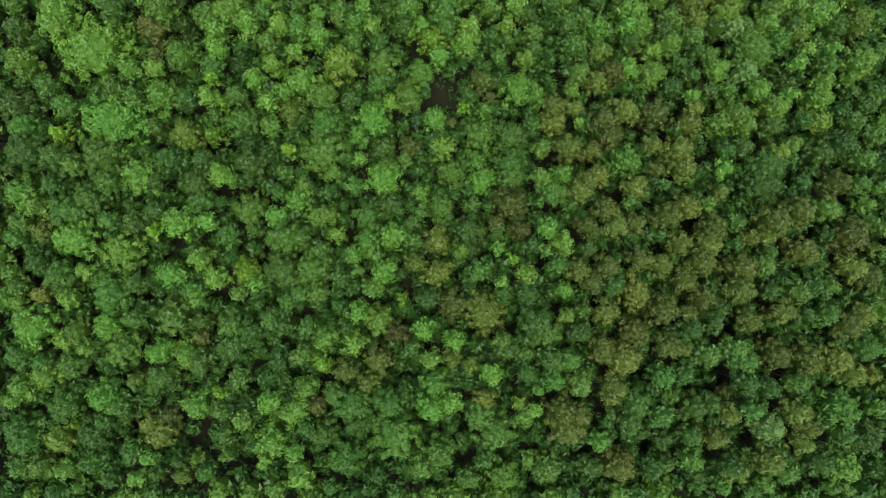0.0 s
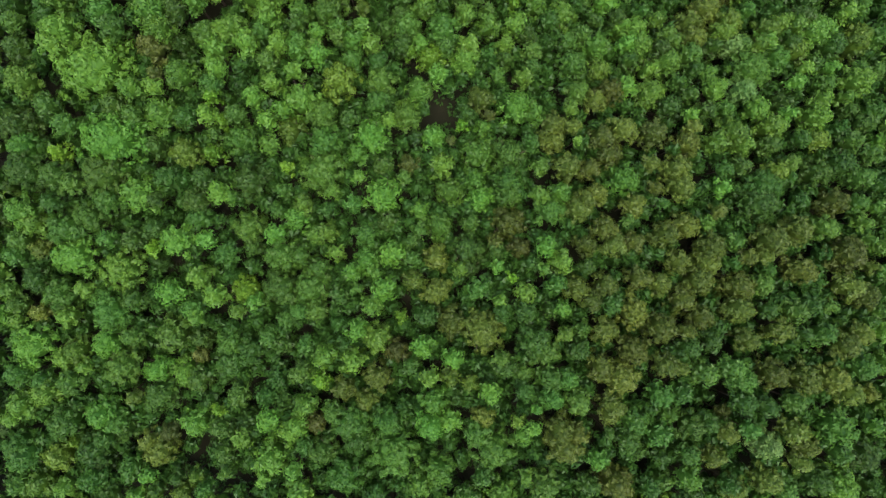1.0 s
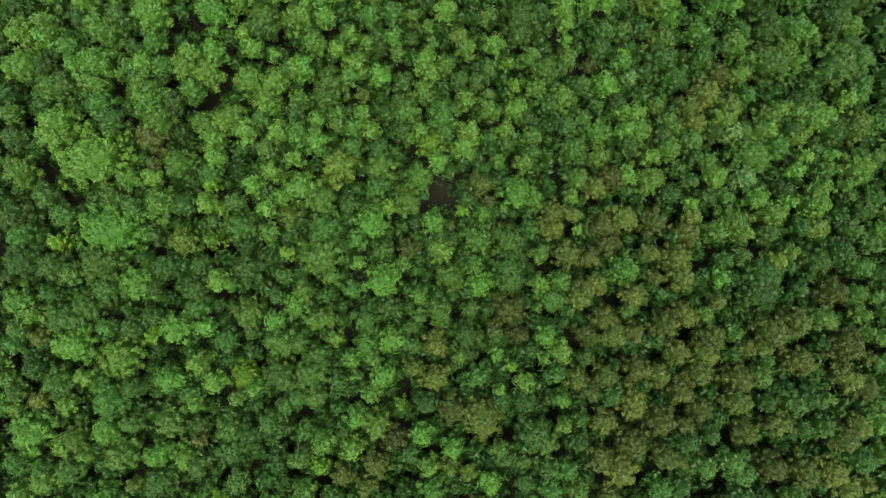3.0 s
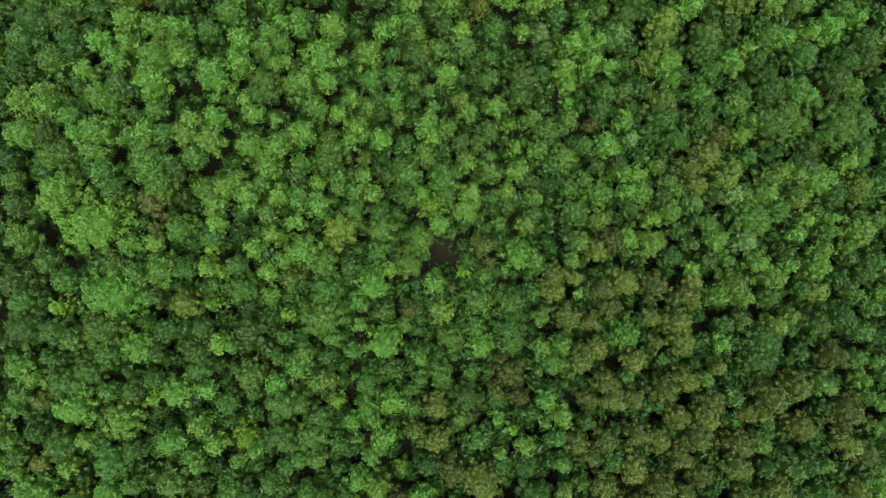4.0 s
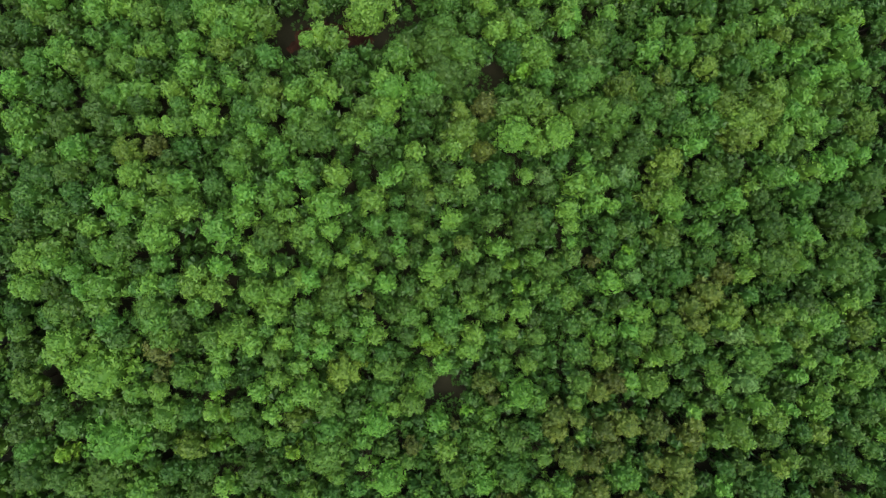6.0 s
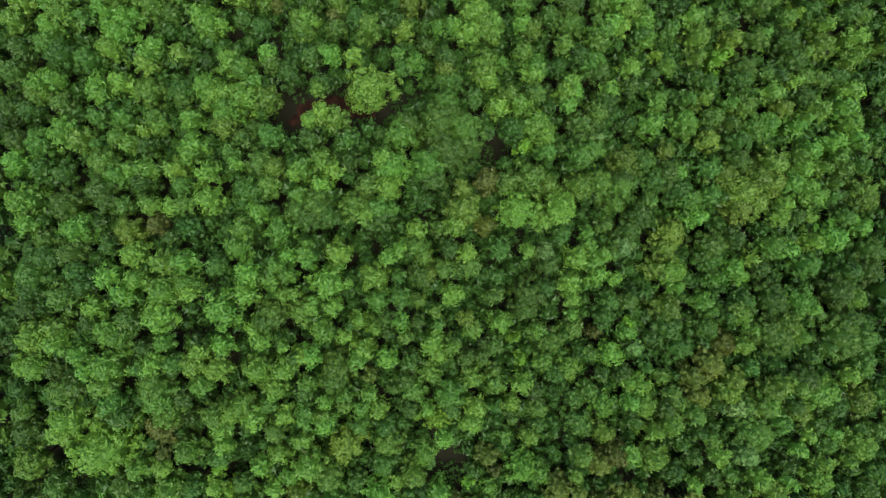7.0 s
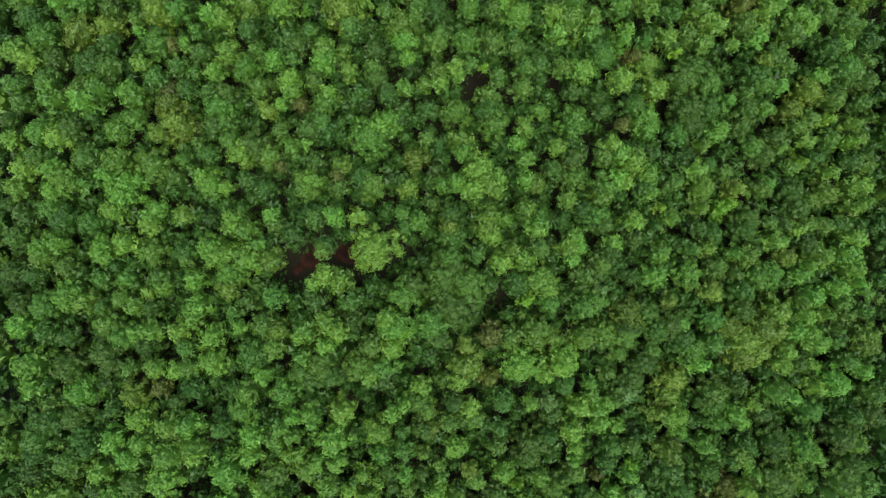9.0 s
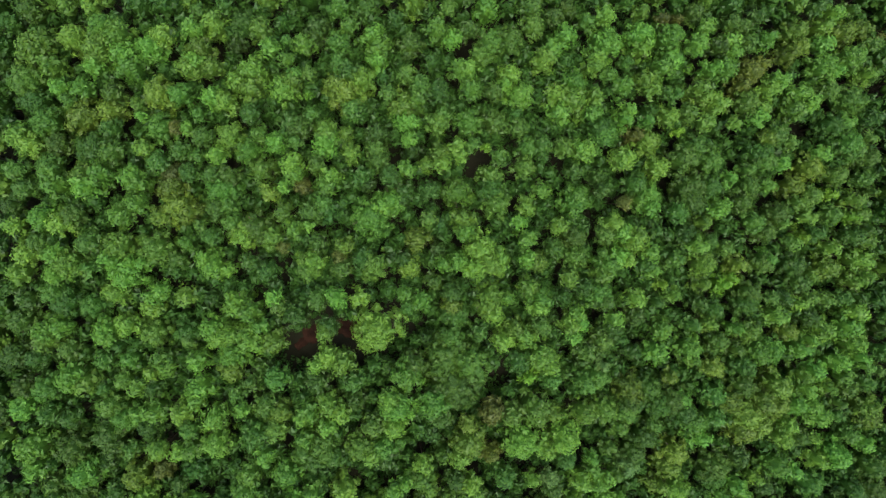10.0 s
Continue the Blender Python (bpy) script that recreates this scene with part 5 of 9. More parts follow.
filler("bright", 85.9, 27.6, 1.50, 18.8)
filler("mid", 86.0, 31.2, 1.90, 17.6)
filler("bright", 86.0, 25.3, 1.50, 17.4)
filler("mid", -66.9, 35.1, 1.90, 18.1)
filler("mid", -66.1, 38.9, 3.40, 19.5)
filler("mid", -64.1, 34.9, 1.50, 18.0)
filler("bright", -62.8, 32.1, 2.30, 18.8)
filler("bright", -62.4, 37.2, 1.90, 19.3)
filler("bright", -60.3, 35.2, 2.30, 18.8)
tree("deep", -57.5, 39.3, 2.57, 16.3)
tree("deep", -57.5, 32.8, 2.80, 14.7)
tree("deep", -56.4, 38.4, 2.05, 17.9)
tree("mid", -55.9, 35.5, 1.66, 18.7)
tree("mid", -55.8, 32.2, 2.43, 18.0)
filler("deep", -52.2, 39.7, 1.65, 14.2)
tree("bright", -50.3, 32.3, 2.41, 19.6)
tree("bright", -49.4, 34.4, 3.12, 20.8)
tree("bright", -49.1, 38.8, 2.91, 21.6)
tree("mid", -47.5, 39.6, 2.00, 21.2)
filler("deep", -46.1, 34.6, 1.39, 13.6)
filler("deep", -44.2, 34.6, 1.50, 14.5)
tree("bright", -43.5, 39.6, 2.36, 21.9)
tree("mid", -42.6, 36.8, 2.38, 21.2)
tree("mid", -41.5, 34.8, 2.20, 20.8)
filler("deep", -39.2, 34.6, 1.82, 13.6)
tree("rusty", -36.4, 32.4, 2.45, 18.2)
tree("dull", -36.4, 38.9, 3.31, 21.4)
tree("bright", -35.9, 37.3, 3.12, 21.5)
tree("bright", -35.3, 34.8, 2.80, 19.7)
filler("deep", -35.0, 32.1, 1.48, 12.3)
tree("mid", -32.8, 37.3, 2.05, 19.5)
tree("deep", -32.8, 33.5, 1.97, 15.2)
filler("deep", -31.9, 36.0, 1.58, 13.3)
tree("bright", -30.4, 39.3, 2.05, 19.7)
filler("deep", -30.3, 34.6, 1.89, 12.4)
tree("bright", -28.3, 34.4, 2.65, 18.7)
tree("bright", -27.7, 32.7, 2.47, 18.0)
filler("deep", -26.6, 39.1, 1.55, 13.1)
tree("vivid", -26.2, 34.8, 1.88, 18.6)
tree("bright", -25.2, 35.6, 2.66, 18.1)
tree("bright", -23.3, 33.7, 2.29, 17.3)
filler("deep", -21.5, 34.9, 1.57, 13.0)
tree("mid", -20.9, 35.6, 1.54, 16.2)
tree("bright", -20.2, 38.6, 2.32, 16.6)
tree("bright", -20.1, 37.3, 1.73, 16.2)
tree("bright", -18.6, 33.8, 1.94, 15.8)
filler("deep", -18.1, 37.9, 1.33, 11.3)
filler("deep", -15.8, 35.7, 2.02, 11.3)
tree("bright", -15.7, 33.1, 2.14, 15.3)
tree("mid", -15.7, 37.3, 2.14, 15.5)
tree("mid", -15.7, 34.3, 1.76, 14.9)
tree("bright", -15.2, 38.6, 1.74, 15.8)
tree("bright", -13.2, 33.5, 1.76, 14.9)
tree("vivid", -12.8, 32.4, 2.34, 15.4)
tree("bright", -12.7, 35.6, 1.37, 15.0)
tree("dull", -11.5, 39.0, 2.94, 15.1)
tree("bright", -9.8, 36.5, 1.96, 14.8)
tree("bright", -9.8, 35.2, 1.37, 14.8)
filler("deep", -7.5, 38.0, 1.56, 10.9)
tree("bright", -7.3, 34.7, 1.77, 14.6)
tree("mustard", -6.0, 39.5, 1.37, 14.6)
tree("bright", -6.0, 36.9, 1.57, 14.8)
tree("lime", -5.1, 34.8, 0.99, 13.7)
tree("bright", -4.4, 34.3, 1.77, 14.4)
tree("deep", -2.3, 37.1, 1.65, 11.4)
tree("dull", -0.0, 38.7, 1.98, 14.1)
tree("mid", 0.4, 34.3, 1.99, 13.8)
tree("dull", 0.9, 37.4, 2.99, 14.1)
tree("lime", 1.6, 33.4, 1.49, 13.4)
tree("vivid", 3.0, 34.4, 1.38, 14.8)
tree("bright", 3.8, 39.5, 1.38, 14.7)
tree("lime", 4.7, 32.7, 2.60, 13.5)
tree("dull", 6.5, 36.5, 3.37, 15.0)
tree("mid", 6.8, 34.2, 1.99, 14.0)
tree("vivid", 9.9, 32.2, 2.60, 14.1)
tree("bright", 9.9, 39.2, 1.99, 14.3)
tree("bright", 10.4, 34.4, 2.20, 14.1)
filler("deep", 12.0, 37.2, 1.37, 10.7)
filler("deep", 12.2, 33.0, 1.43, 9.9)
tree("bright", 13.5, 37.9, 2.21, 13.4)
tree("deep", 14.1, 33.9, 2.25, 10.9)
filler("deep", 15.5, 33.8, 1.60, 11.0)
tree("mustard", 16.2, 34.8, 1.81, 13.0)
tree("mid", 16.5, 32.5, 1.61, 12.8)
tree("vivid", 17.9, 37.9, 2.22, 13.5)
tree("mid", 19.8, 36.6, 1.83, 12.5)
tree("mid", 20.6, 33.9, 2.02, 12.6)
tree("deep", 23.3, 35.7, 1.90, 9.7)
tree("mid", 23.6, 39.2, 2.26, 11.6)
tree("mid", 26.4, 35.4, 2.03, 12.4)
tree("mid", 28.8, 36.6, 2.04, 12.3)
tree("mid", 30.5, 38.8, 1.22, 12.0)
tree("bright", 30.7, 34.5, 2.84, 13.3)
filler("deep", 31.7, 39.2, 1.32, 11.1)
filler("deep", 32.4, 37.1, 1.80, 11.4)
tree("mid", 34.2, 39.3, 1.84, 12.1)
tree("bright", 35.1, 38.0, 2.25, 12.6)
tree("mid", 35.6, 32.1, 2.20, 14.7)
tree("bright", 35.6, 34.9, 2.02, 14.0)
tree("vivid", 36.8, 37.5, 2.45, 13.3)
tree("bright", 37.1, 34.7, 2.62, 14.4)
tree("mustard", 40.2, 38.9, 1.63, 13.1)
tree("mid", 40.8, 34.1, 2.22, 14.4)
tree("mid", 41.7, 36.3, 1.82, 14.1)
tree("bright", 42.5, 35.0, 1.50, 14.8)
filler("deep", 44.2, 36.2, 1.42, 10.9)
tree("mid", 45.1, 33.2, 2.40, 15.4)
tree("olive", 45.5, 38.5, 2.44, 13.9)
tree("olive", 46.0, 35.8, 2.22, 14.8)
filler("deep", 47.7, 32.5, 1.33, 11.7)
tree("dull", 48.7, 34.5, 2.41, 15.3)
tree("mustard", 50.5, 36.7, 2.63, 15.2)
tree("mustard", 51.4, 38.5, 2.63, 15.1)
tree("pale", 51.5, 34.4, 2.00, 15.8)
tree("mid", 52.9, 34.6, 2.22, 15.5)
filler("deep", 53.9, 36.5, 1.55, 11.3)
tree("bright", 55.2, 34.2, 2.40, 16.7)
tree("bright", 56.6, 34.9, 2.39, 16.7)
tree("mustard", 57.2, 36.8, 2.62, 16.1)
tree("dull", 58.1, 32.3, 2.79, 16.7)
tree("mustard", 58.8, 37.7, 2.01, 16.1)
filler("deep", 58.9, 35.3, 1.34, 11.8)
tree("dull", 60.3, 34.7, 2.00, 16.6)
tree("mustard", 61.3, 33.4, 2.19, 16.7)
tree("bright", 61.3, 37.7, 2.00, 16.7)
tree("dull", 62.4, 38.6, 2.82, 16.4)
tree("bright", 64.4, 36.8, 3.81, 17.3)
tree("mid", 67.3, 34.7, 2.82, 16.1)
tree("vivid", 69.1, 39.5, 1.60, 16.9)
filler("deep", 69.5, 38.2, 1.68, 12.4)
tree("mustard", 70.9, 34.5, 2.21, 16.4)
tree("mustard", 71.7, 36.0, 2.63, 16.1)
tree("mid", 75.1, 36.3, 2.30, 15.9)
filler("dull", 76.7, 39.0, 1.90, 17.1)
filler("mid", 78.7, 36.5, 1.50, 17.0)
filler("dull", 79.3, 39.2, 1.50, 15.8)
filler("mid", 79.6, 33.4, 1.50, 17.1)
filler("mid", 81.8, 37.7, 1.90, 17.4)
filler("bright", 83.7, 33.5, 1.50, 17.0)
filler("mid", 83.7, 39.4, 1.90, 16.2)
filler("bright", 85.4, 36.0, 2.30, 17.5)
filler("mid", 86.9, 39.0, 2.30, 15.9)
filler("mid", -66.3, 43.2, 2.30, 18.5)
filler("bright", -64.4, 46.2, 1.90, 20.1)
filler("mid", -61.8, 43.6, 2.80, 20.1)
filler("dull", -60.4, 40.3, 1.90, 19.8)
tree("mid", -58.8, 44.7, 1.50, 19.7)
tree("mid", -57.0, 46.0, 1.50, 19.0)
tree("bright", -56.0, 42.1, 1.90, 18.0)
tree("bright", -53.2, 46.6, 2.89, 21.9)
tree("bright", -52.8, 42.3, 2.72, 21.7)
tree("mid", -50.3, 42.0, 2.00, 20.8)
tree("bright", -49.9, 47.4, 2.35, 22.1)
tree("bright", -49.8, 45.8, 2.16, 22.3)
tree("bright", -46.5, 44.3, 1.79, 22.6)
tree("bright", -45.6, 41.9, 1.81, 22.0)
tree("bright", -43.0, 42.4, 3.26, 22.4)
tree("bright", -42.6, 47.5, 2.54, 22.2)
tree("bright", -41.5, 46.7, 2.54, 22.1)
filler("deep", -40.8, 42.9, 1.37, 14.4)
filler("deep", -39.0, 44.7, 1.59, 14.1)
tree("mid", -38.6, 42.0, 1.65, 20.9)
tree("mid", -37.8, 44.8, 1.64, 20.7)
tree("bright", -36.8, 42.5, 2.39, 21.1)
tree("dull", -35.2, 45.7, 1.84, 20.6)
tree("mid", -34.1, 42.5, 1.84, 20.4)
filler("deep", -33.3, 47.7, 1.39, 15.2)
tree("bright", -31.1, 42.5, 2.78, 20.5)
tree("bright", -30.5, 44.1, 1.66, 20.5)
tree("bright", -28.1, 41.8, 2.62, 19.7)
tree("bright", -27.3, 45.0, 2.06, 19.3)
filler("deep", -24.8, 44.3, 1.61, 14.6)
filler("deep", -24.0, 46.6, 1.35, 14.6)
tree("bright", -22.8, 47.5, 1.68, 19.3)
tree("bright", -22.3, 41.0, 2.85, 18.2)
tree("bright", -21.7, 45.5, 1.69, 18.7)
filler("deep", -20.2, 43.4, 1.34, 12.6)
tree("vivid", -18.7, 41.1, 2.29, 17.6)
tree("bright", -18.5, 44.7, 1.13, 18.2)
tree("mid", -17.1, 42.7, 1.34, 17.1)
filler("deep", -16.0, 41.5, 1.36, 12.3)
tree("bright", -15.9, 43.2, 1.92, 17.0)
filler("deep", -15.2, 45.9, 1.59, 12.1)
tree("vivid", -14.6, 43.2, 2.29, 17.8)
tree("bright", -13.0, 47.3, 1.72, 17.3)
tree("bright", -12.6, 46.5, 1.92, 17.1)
filler("deep", -11.6, 43.6, 1.32, 12.4)
tree("dull", -10.6, 41.2, 3.32, 15.9)
tree("bright", -9.7, 46.1, 1.35, 16.7)
filler("deep", -9.2, 42.9, 1.84, 11.9)
tree("mid", -8.8, 47.4, 0.96, 16.4)
tree("bright", -7.6, 42.4, 1.75, 15.9)
tree("bright", -6.8, 44.1, 2.34, 16.1)
tree("bright", -5.1, 47.1, 1.55, 16.2)
filler("deep", -4.5, 46.2, 1.74, 11.7)
filler("deep", -3.4, 40.0, 2.09, 11.4)
tree("vivid", -3.3, 42.5, 1.95, 15.7)
tree("mid", -3.0, 46.3, 1.36, 15.8)
tree("bright", -0.5, 45.9, 1.37, 15.6)
tree("mid", 0.4, 41.7, 2.18, 14.4)
tree("bright", 3.4, 40.4, 1.98, 14.8)
filler("deep", 3.5, 41.5, 1.69, 11.6)
filler("deep", 3.5, 47.0, 1.49, 12.1)
tree("vivid", 3.8, 44.7, 2.35, 16.0)
tree("vivid", 4.6, 43.0, 1.77, 15.4)
tree("mid", 4.6, 47.6, 1.37, 15.3)
tree("bright", 6.7, 44.2, 1.80, 15.1)
tree("mid", 9.0, 42.2, 1.79, 14.4)
tree("bright", 9.8, 46.8, 1.77, 15.4)
filler("deep", 10.3, 44.5, 1.56, 10.6)
tree("mid", 11.6, 42.1, 1.63, 13.5)
tree("deep", 11.8, 44.4, 1.01, 12.3)
tree("mid", 13.4, 44.0, 2.20, 13.8)
tree("mid", 13.5, 40.1, 1.40, 13.1)
tree("vivid", 14.2, 47.8, 2.18, 14.9)
tree("lime", 16.6, 45.3, 1.41, 12.8)
tree("lime", 17.8, 41.8, 1.62, 12.4)
filler("deep", 19.1, 40.4, 1.30, 10.2)
tree("bright", 20.2, 46.2, 2.02, 13.0)
tree("bright", 21.2, 41.4, 2.03, 12.5)
tree("dull", 22.6, 44.6, 2.65, 12.2)
filler("deep", 24.0, 42.8, 2.01, 11.2)
filler("deep", 25.2, 45.6, 1.68, 11.4)
tree("bright", 25.4, 40.1, 2.87, 11.9)
tree("mid", 26.3, 46.4, 2.47, 11.5)
filler("deep", 28.7, 42.0, 1.74, 11.1)
tree("mid", 29.4, 42.4, 1.44, 11.1)
tree("rusty", 30.1, 45.7, 1.38, 9.5)
filler("deep", 32.1, 46.4, 1.91, 9.7)
tree("vivid", 32.5, 42.4, 2.46, 12.2)
tree("bright", 35.2, 46.0, 1.85, 11.8)
tree("lime", 35.4, 47.4, 1.24, 10.8)
filler("deep", 35.5, 42.1, 1.49, 10.2)
tree("pale", 36.4, 43.3, 1.43, 11.9)
filler("deep", 37.8, 41.5, 1.90, 11.0)
tree("mid", 38.2, 40.2, 1.23, 12.1)
tree("deep", 39.4, 44.9, 2.42, 10.2)
filler("deep", 40.1, 42.2, 1.85, 10.3)
tree("dull", 41.6, 46.5, 3.50, 12.4)
tree("dull", 43.4, 43.4, 2.88, 12.3)
tree("mid", 48.1, 46.6, 2.69, 11.8)
tree("olive", 48.2, 40.7, 3.05, 14.3)
tree("olive", 50.7, 43.9, 2.69, 12.3)
filler("deep", 51.7, 40.9, 1.45, 11.3)
tree("mustard", 53.5, 43.8, 1.83, 13.7)
tree("mid", 54.4, 40.1, 1.66, 14.1)
tree("bright", 55.1, 46.5, 1.64, 13.1)
tree("dull", 58.1, 45.6, 3.65, 15.5)
filler("deep", 58.2, 42.6, 1.33, 12.2)
tree("deep", 59.0, 40.9, 1.68, 12.9)
tree("bright", 59.9, 47.4, 3.05, 15.2)
filler("deep", 60.5, 42.4, 1.54, 11.7)
tree("bright", 61.6, 45.6, 2.21, 16.0)
filler("deep", 62.3, 43.1, 1.47, 12.3)
tree("deep", 64.7, 42.3, 1.89, 13.2)
tree("mid", 66.1, 43.9, 2.42, 16.1)
tree("dull", 68.6, 45.2, 4.03, 16.8)
tree("dull", 71.2, 45.6, 3.02, 16.9)
tree("bright", 71.4, 40.8, 2.22, 16.4)
tree("dull", 71.8, 42.1, 2.02, 16.0)
filler("mid", 77.6, 44.1, 3.40, 15.2)
filler("bright", 81.2, 42.2, 1.50, 15.4)
filler("mid", 84.1, 44.0, 3.40, 15.6)
filler("bright", 87.3, 42.2, 1.50, 16.0)
filler("bright", -66.6, 53.7, 1.90, 19.3)
filler("mid", -65.3, 49.0, 2.30, 19.5)
filler("mid", -62.7, 54.9, 3.40, 20.4)
filler("dull", -62.0, 51.6, 1.50, 19.9)
filler("mid", -59.9, 48.5, 3.40, 20.4)
tree("bright", -58.3, 53.7, 2.80, 20.0)
tree("mid", -56.4, 48.4, 1.50, 20.2)
tree("mid", -54.2, 50.6, 2.00, 20.8)
tree("mid", -53.8, 53.1, 2.74, 20.5)
tree("dull", -53.5, 55.4, 3.09, 21.1)
tree("mid", -49.1, 52.2, 3.09, 21.5)
tree("deep", -48.9, 50.4, 1.72, 17.5)
tree("mid", -47.5, 55.5, 2.38, 20.4)
filler("deep", -47.3, 48.9, 1.42, 15.4)
filler("deep", -46.6, 51.1, 1.57, 16.8)
tree("mid", -46.5, 53.9, 2.19, 20.8)
tree("mid", -45.2, 48.6, 1.63, 21.7)
filler("deep", -45.1, 55.8, 1.65, 17.1)
tree("bright", -44.6, 50.6, 2.17, 21.9)
tree("bright", -42.8, 55.0, 2.18, 21.5)
tree("bright", -40.4, 52.7, 2.36, 21.9)
tree("mid", -40.0, 49.1, 2.18, 21.7)
tree("bright", -38.8, 54.6, 2.00, 21.7)
tree("bright", -35.5, 49.5, 3.08, 22.8)
tree("bright", -34.8, 53.0, 3.26, 22.7)
tree("bright", -31.8, 54.3, 2.55, 22.1)
tree("bright", -31.3, 53.1, 1.82, 22.0)
filler("deep", -31.2, 48.3, 1.94, 14.6)
filler("deep", -29.4, 55.4, 1.47, 16.1)
filler("deep", -27.2, 55.6, 1.30, 15.4)
tree("vivid", -27.0, 50.4, 3.28, 22.6)
tree("bright", -23.7, 52.9, 2.39, 20.7)
tree("bright", -23.3, 55.7, 2.20, 21.5)
tree("dull", -21.0, 48.4, 2.45, 18.8)
tree("dull", -20.1, 50.0, 2.82, 19.1)
tree("bright", -19.8, 54.7, 2.22, 20.8)
filler("deep", -18.9, 53.1, 1.32, 13.9)
tree("bright", -18.3, 52.7, 1.30, 19.7)
tree("bright", -17.5, 55.5, 1.85, 20.6)
tree("bright", -16.7, 52.7, 1.11, 20.1)
tree("bright", -15.7, 50.1, 2.65, 18.8)
tree("bright", -14.5, 50.5, 1.89, 18.4)
tree("bright", -13.9, 51.6, 0.84, 19.1)
tree("bright", -12.0, 54.2, 3.39, 19.6)
tree("bright", -11.3, 50.6, 1.90, 18.1)
filler("deep", -9.8, 48.4, 1.91, 12.5)
filler("deep", -7.8, 53.2, 2.06, 13.8)
tree("bright", -7.6, 48.3, 1.74, 16.6)
tree("bright", -5.1, 55.0, 2.71, 17.1)
tree("dull", -4.7, 51.3, 2.33, 16.2)
tree("mid", -3.5, 48.4, 1.79, 15.1)
filler("deep", -1.9, 55.9, 1.56, 13.0)
tree("dull", -1.4, 51.8, 2.34, 15.9)
tree("mid", -1.4, 55.0, 1.35, 16.7)
tree("bright", -1.3, 48.0, 1.75, 16.0)
filler("deep", 0.6, 53.5, 1.32, 12.9)
tree("dull", 1.5, 48.1, 1.40, 14.6)
tree("bright", 1.6, 51.3, 1.36, 16.1)
tree("mid", 2.0, 55.2, 2.53, 16.5)
tree("mustard", 3.2, 55.5, 1.35, 16.4)
tree("bright", 4.1, 49.7, 1.17, 16.0)
tree("vivid", 6.7, 52.3, 2.14, 16.5)
filler("deep", 7.5, 49.5, 1.42, 11.5)
filler("deep", 8.8, 50.9, 1.58, 10.7)
tree("mustard", 8.9, 48.5, 1.57, 15.6)
filler("deep", 9.6, 52.9, 1.58, 11.5)
tree("deep", 11.6, 55.0, 2.05, 12.5)
tree("mid", 13.2, 52.0, 1.77, 15.2)
tree("mid", 13.6, 55.0, 1.77, 15.5)
filler("deep", 14.6, 52.6, 1.35, 10.3)
tree("dull", 18.2, 49.7, 2.41, 13.7)
tree("dull", 18.6, 51.8, 3.59, 14.8)
tree("mid", 21.2, 53.1, 2.00, 14.0)
filler("deep", 23.5, 48.7, 1.52, 9.7)
filler("deep", 23.9, 55.5, 1.39, 10.4)
tree("bright", 25.2, 53.7, 2.41, 14.1)
tree("vivid", 25.6, 51.4, 1.60, 13.9)
filler("deep", 25.6, 55.6, 1.32, 10.9)
tree("vivid", 25.8, 48.9, 1.21, 12.9)
filler("deep", 27.6, 54.9, 1.48, 10.0)
tree("vivid", 29.7, 55.1, 2.22, 13.7)
tree("dull", 31.2, 48.2, 2.26, 11.6)
tree("mid", 32.0, 50.9, 2.25, 11.9)
tree("vivid", 32.3, 54.6, 1.41, 13.5)
filler("deep", 34.0, 53.5, 2.06, 9.4)
tree("mid", 35.1, 50.9, 1.84, 11.9)
filler("deep", 35.5, 55.8, 1.75, 10.4)
tree("deep", 36.2, 52.1, 1.49, 9.5)
filler("deep", 37.0, 48.9, 1.73, 10.1)
filler("deep", 38.6, 52.0, 1.46, 10.8)
tree("mustard", 41.6, 49.2, 3.50, 12.2)
tree("vivid", 42.2, 55.8, 2.87, 12.8)
tree("bright", 42.9, 53.2, 2.27, 12.0)
filler("deep", 45.1, 54.5, 1.43, 10.7)
tree("bright", 47.3, 51.0, 2.06, 12.3)
filler("deep", 48.2, 53.9, 1.37, 9.4)
tree("dull", 48.7, 49.2, 1.85, 12.0)
tree("bright", 49.5, 54.6, 2.26, 12.5)
filler("deep", 49.7, 51.6, 1.37, 10.3)
tree("mid", 51.2, 48.3, 1.44, 12.3)
tree("vivid", 52.7, 54.9, 1.63, 13.1)
tree("bright", 52.9, 49.6, 1.64, 12.9)
tree("bright", 53.4, 48.3, 1.84, 13.0)
tree("mid", 54.0, 50.6, 2.26, 12.7)
filler("deep", 54.5, 53.0, 1.63, 10.7)
filler("deep", 57.3, 54.8, 1.93, 9.6)
tree("dull", 58.3, 51.0, 3.69, 13.9)
filler("deep", 59.9, 54.8, 1.45, 11.1)
tree("bright", 62.0, 50.9, 3.04, 15.4)
tree("bright", 63.5, 50.0, 2.22, 15.7)
tree("mid", 64.4, 49.1, 1.61, 15.3)
filler("deep", 65.5, 52.8, 1.57, 10.8)
filler("deep", 66.6, 49.0, 1.37, 11.3)
tree("dull", 68.2, 52.7, 3.04, 15.5)
tree("dull", 69.9, 48.3, 2.43, 15.5)
tree("dull", 70.5, 55.5, 2.45, 14.3)
tree("bright", 70.9, 51.5, 2.66, 15.0)
filler("mid", 76.3, 49.0, 1.90, 15.8)
filler("mid", 77.0, 52.5, 3.40, 14.9)
filler("bright", 78.8, 48.4, 1.50, 14.4)
filler("bright", 81.7, 55.7, 1.50, 15.5)
filler("mid", 82.4, 48.1, 2.80, 15.7)
filler("dull", 84.2, 53.4, 3.40, 16.1)
filler("bright", 86.7, 49.6, 2.30, 15.7)
filler("mid", 87.4, 55.9, 1.50, 15.4)
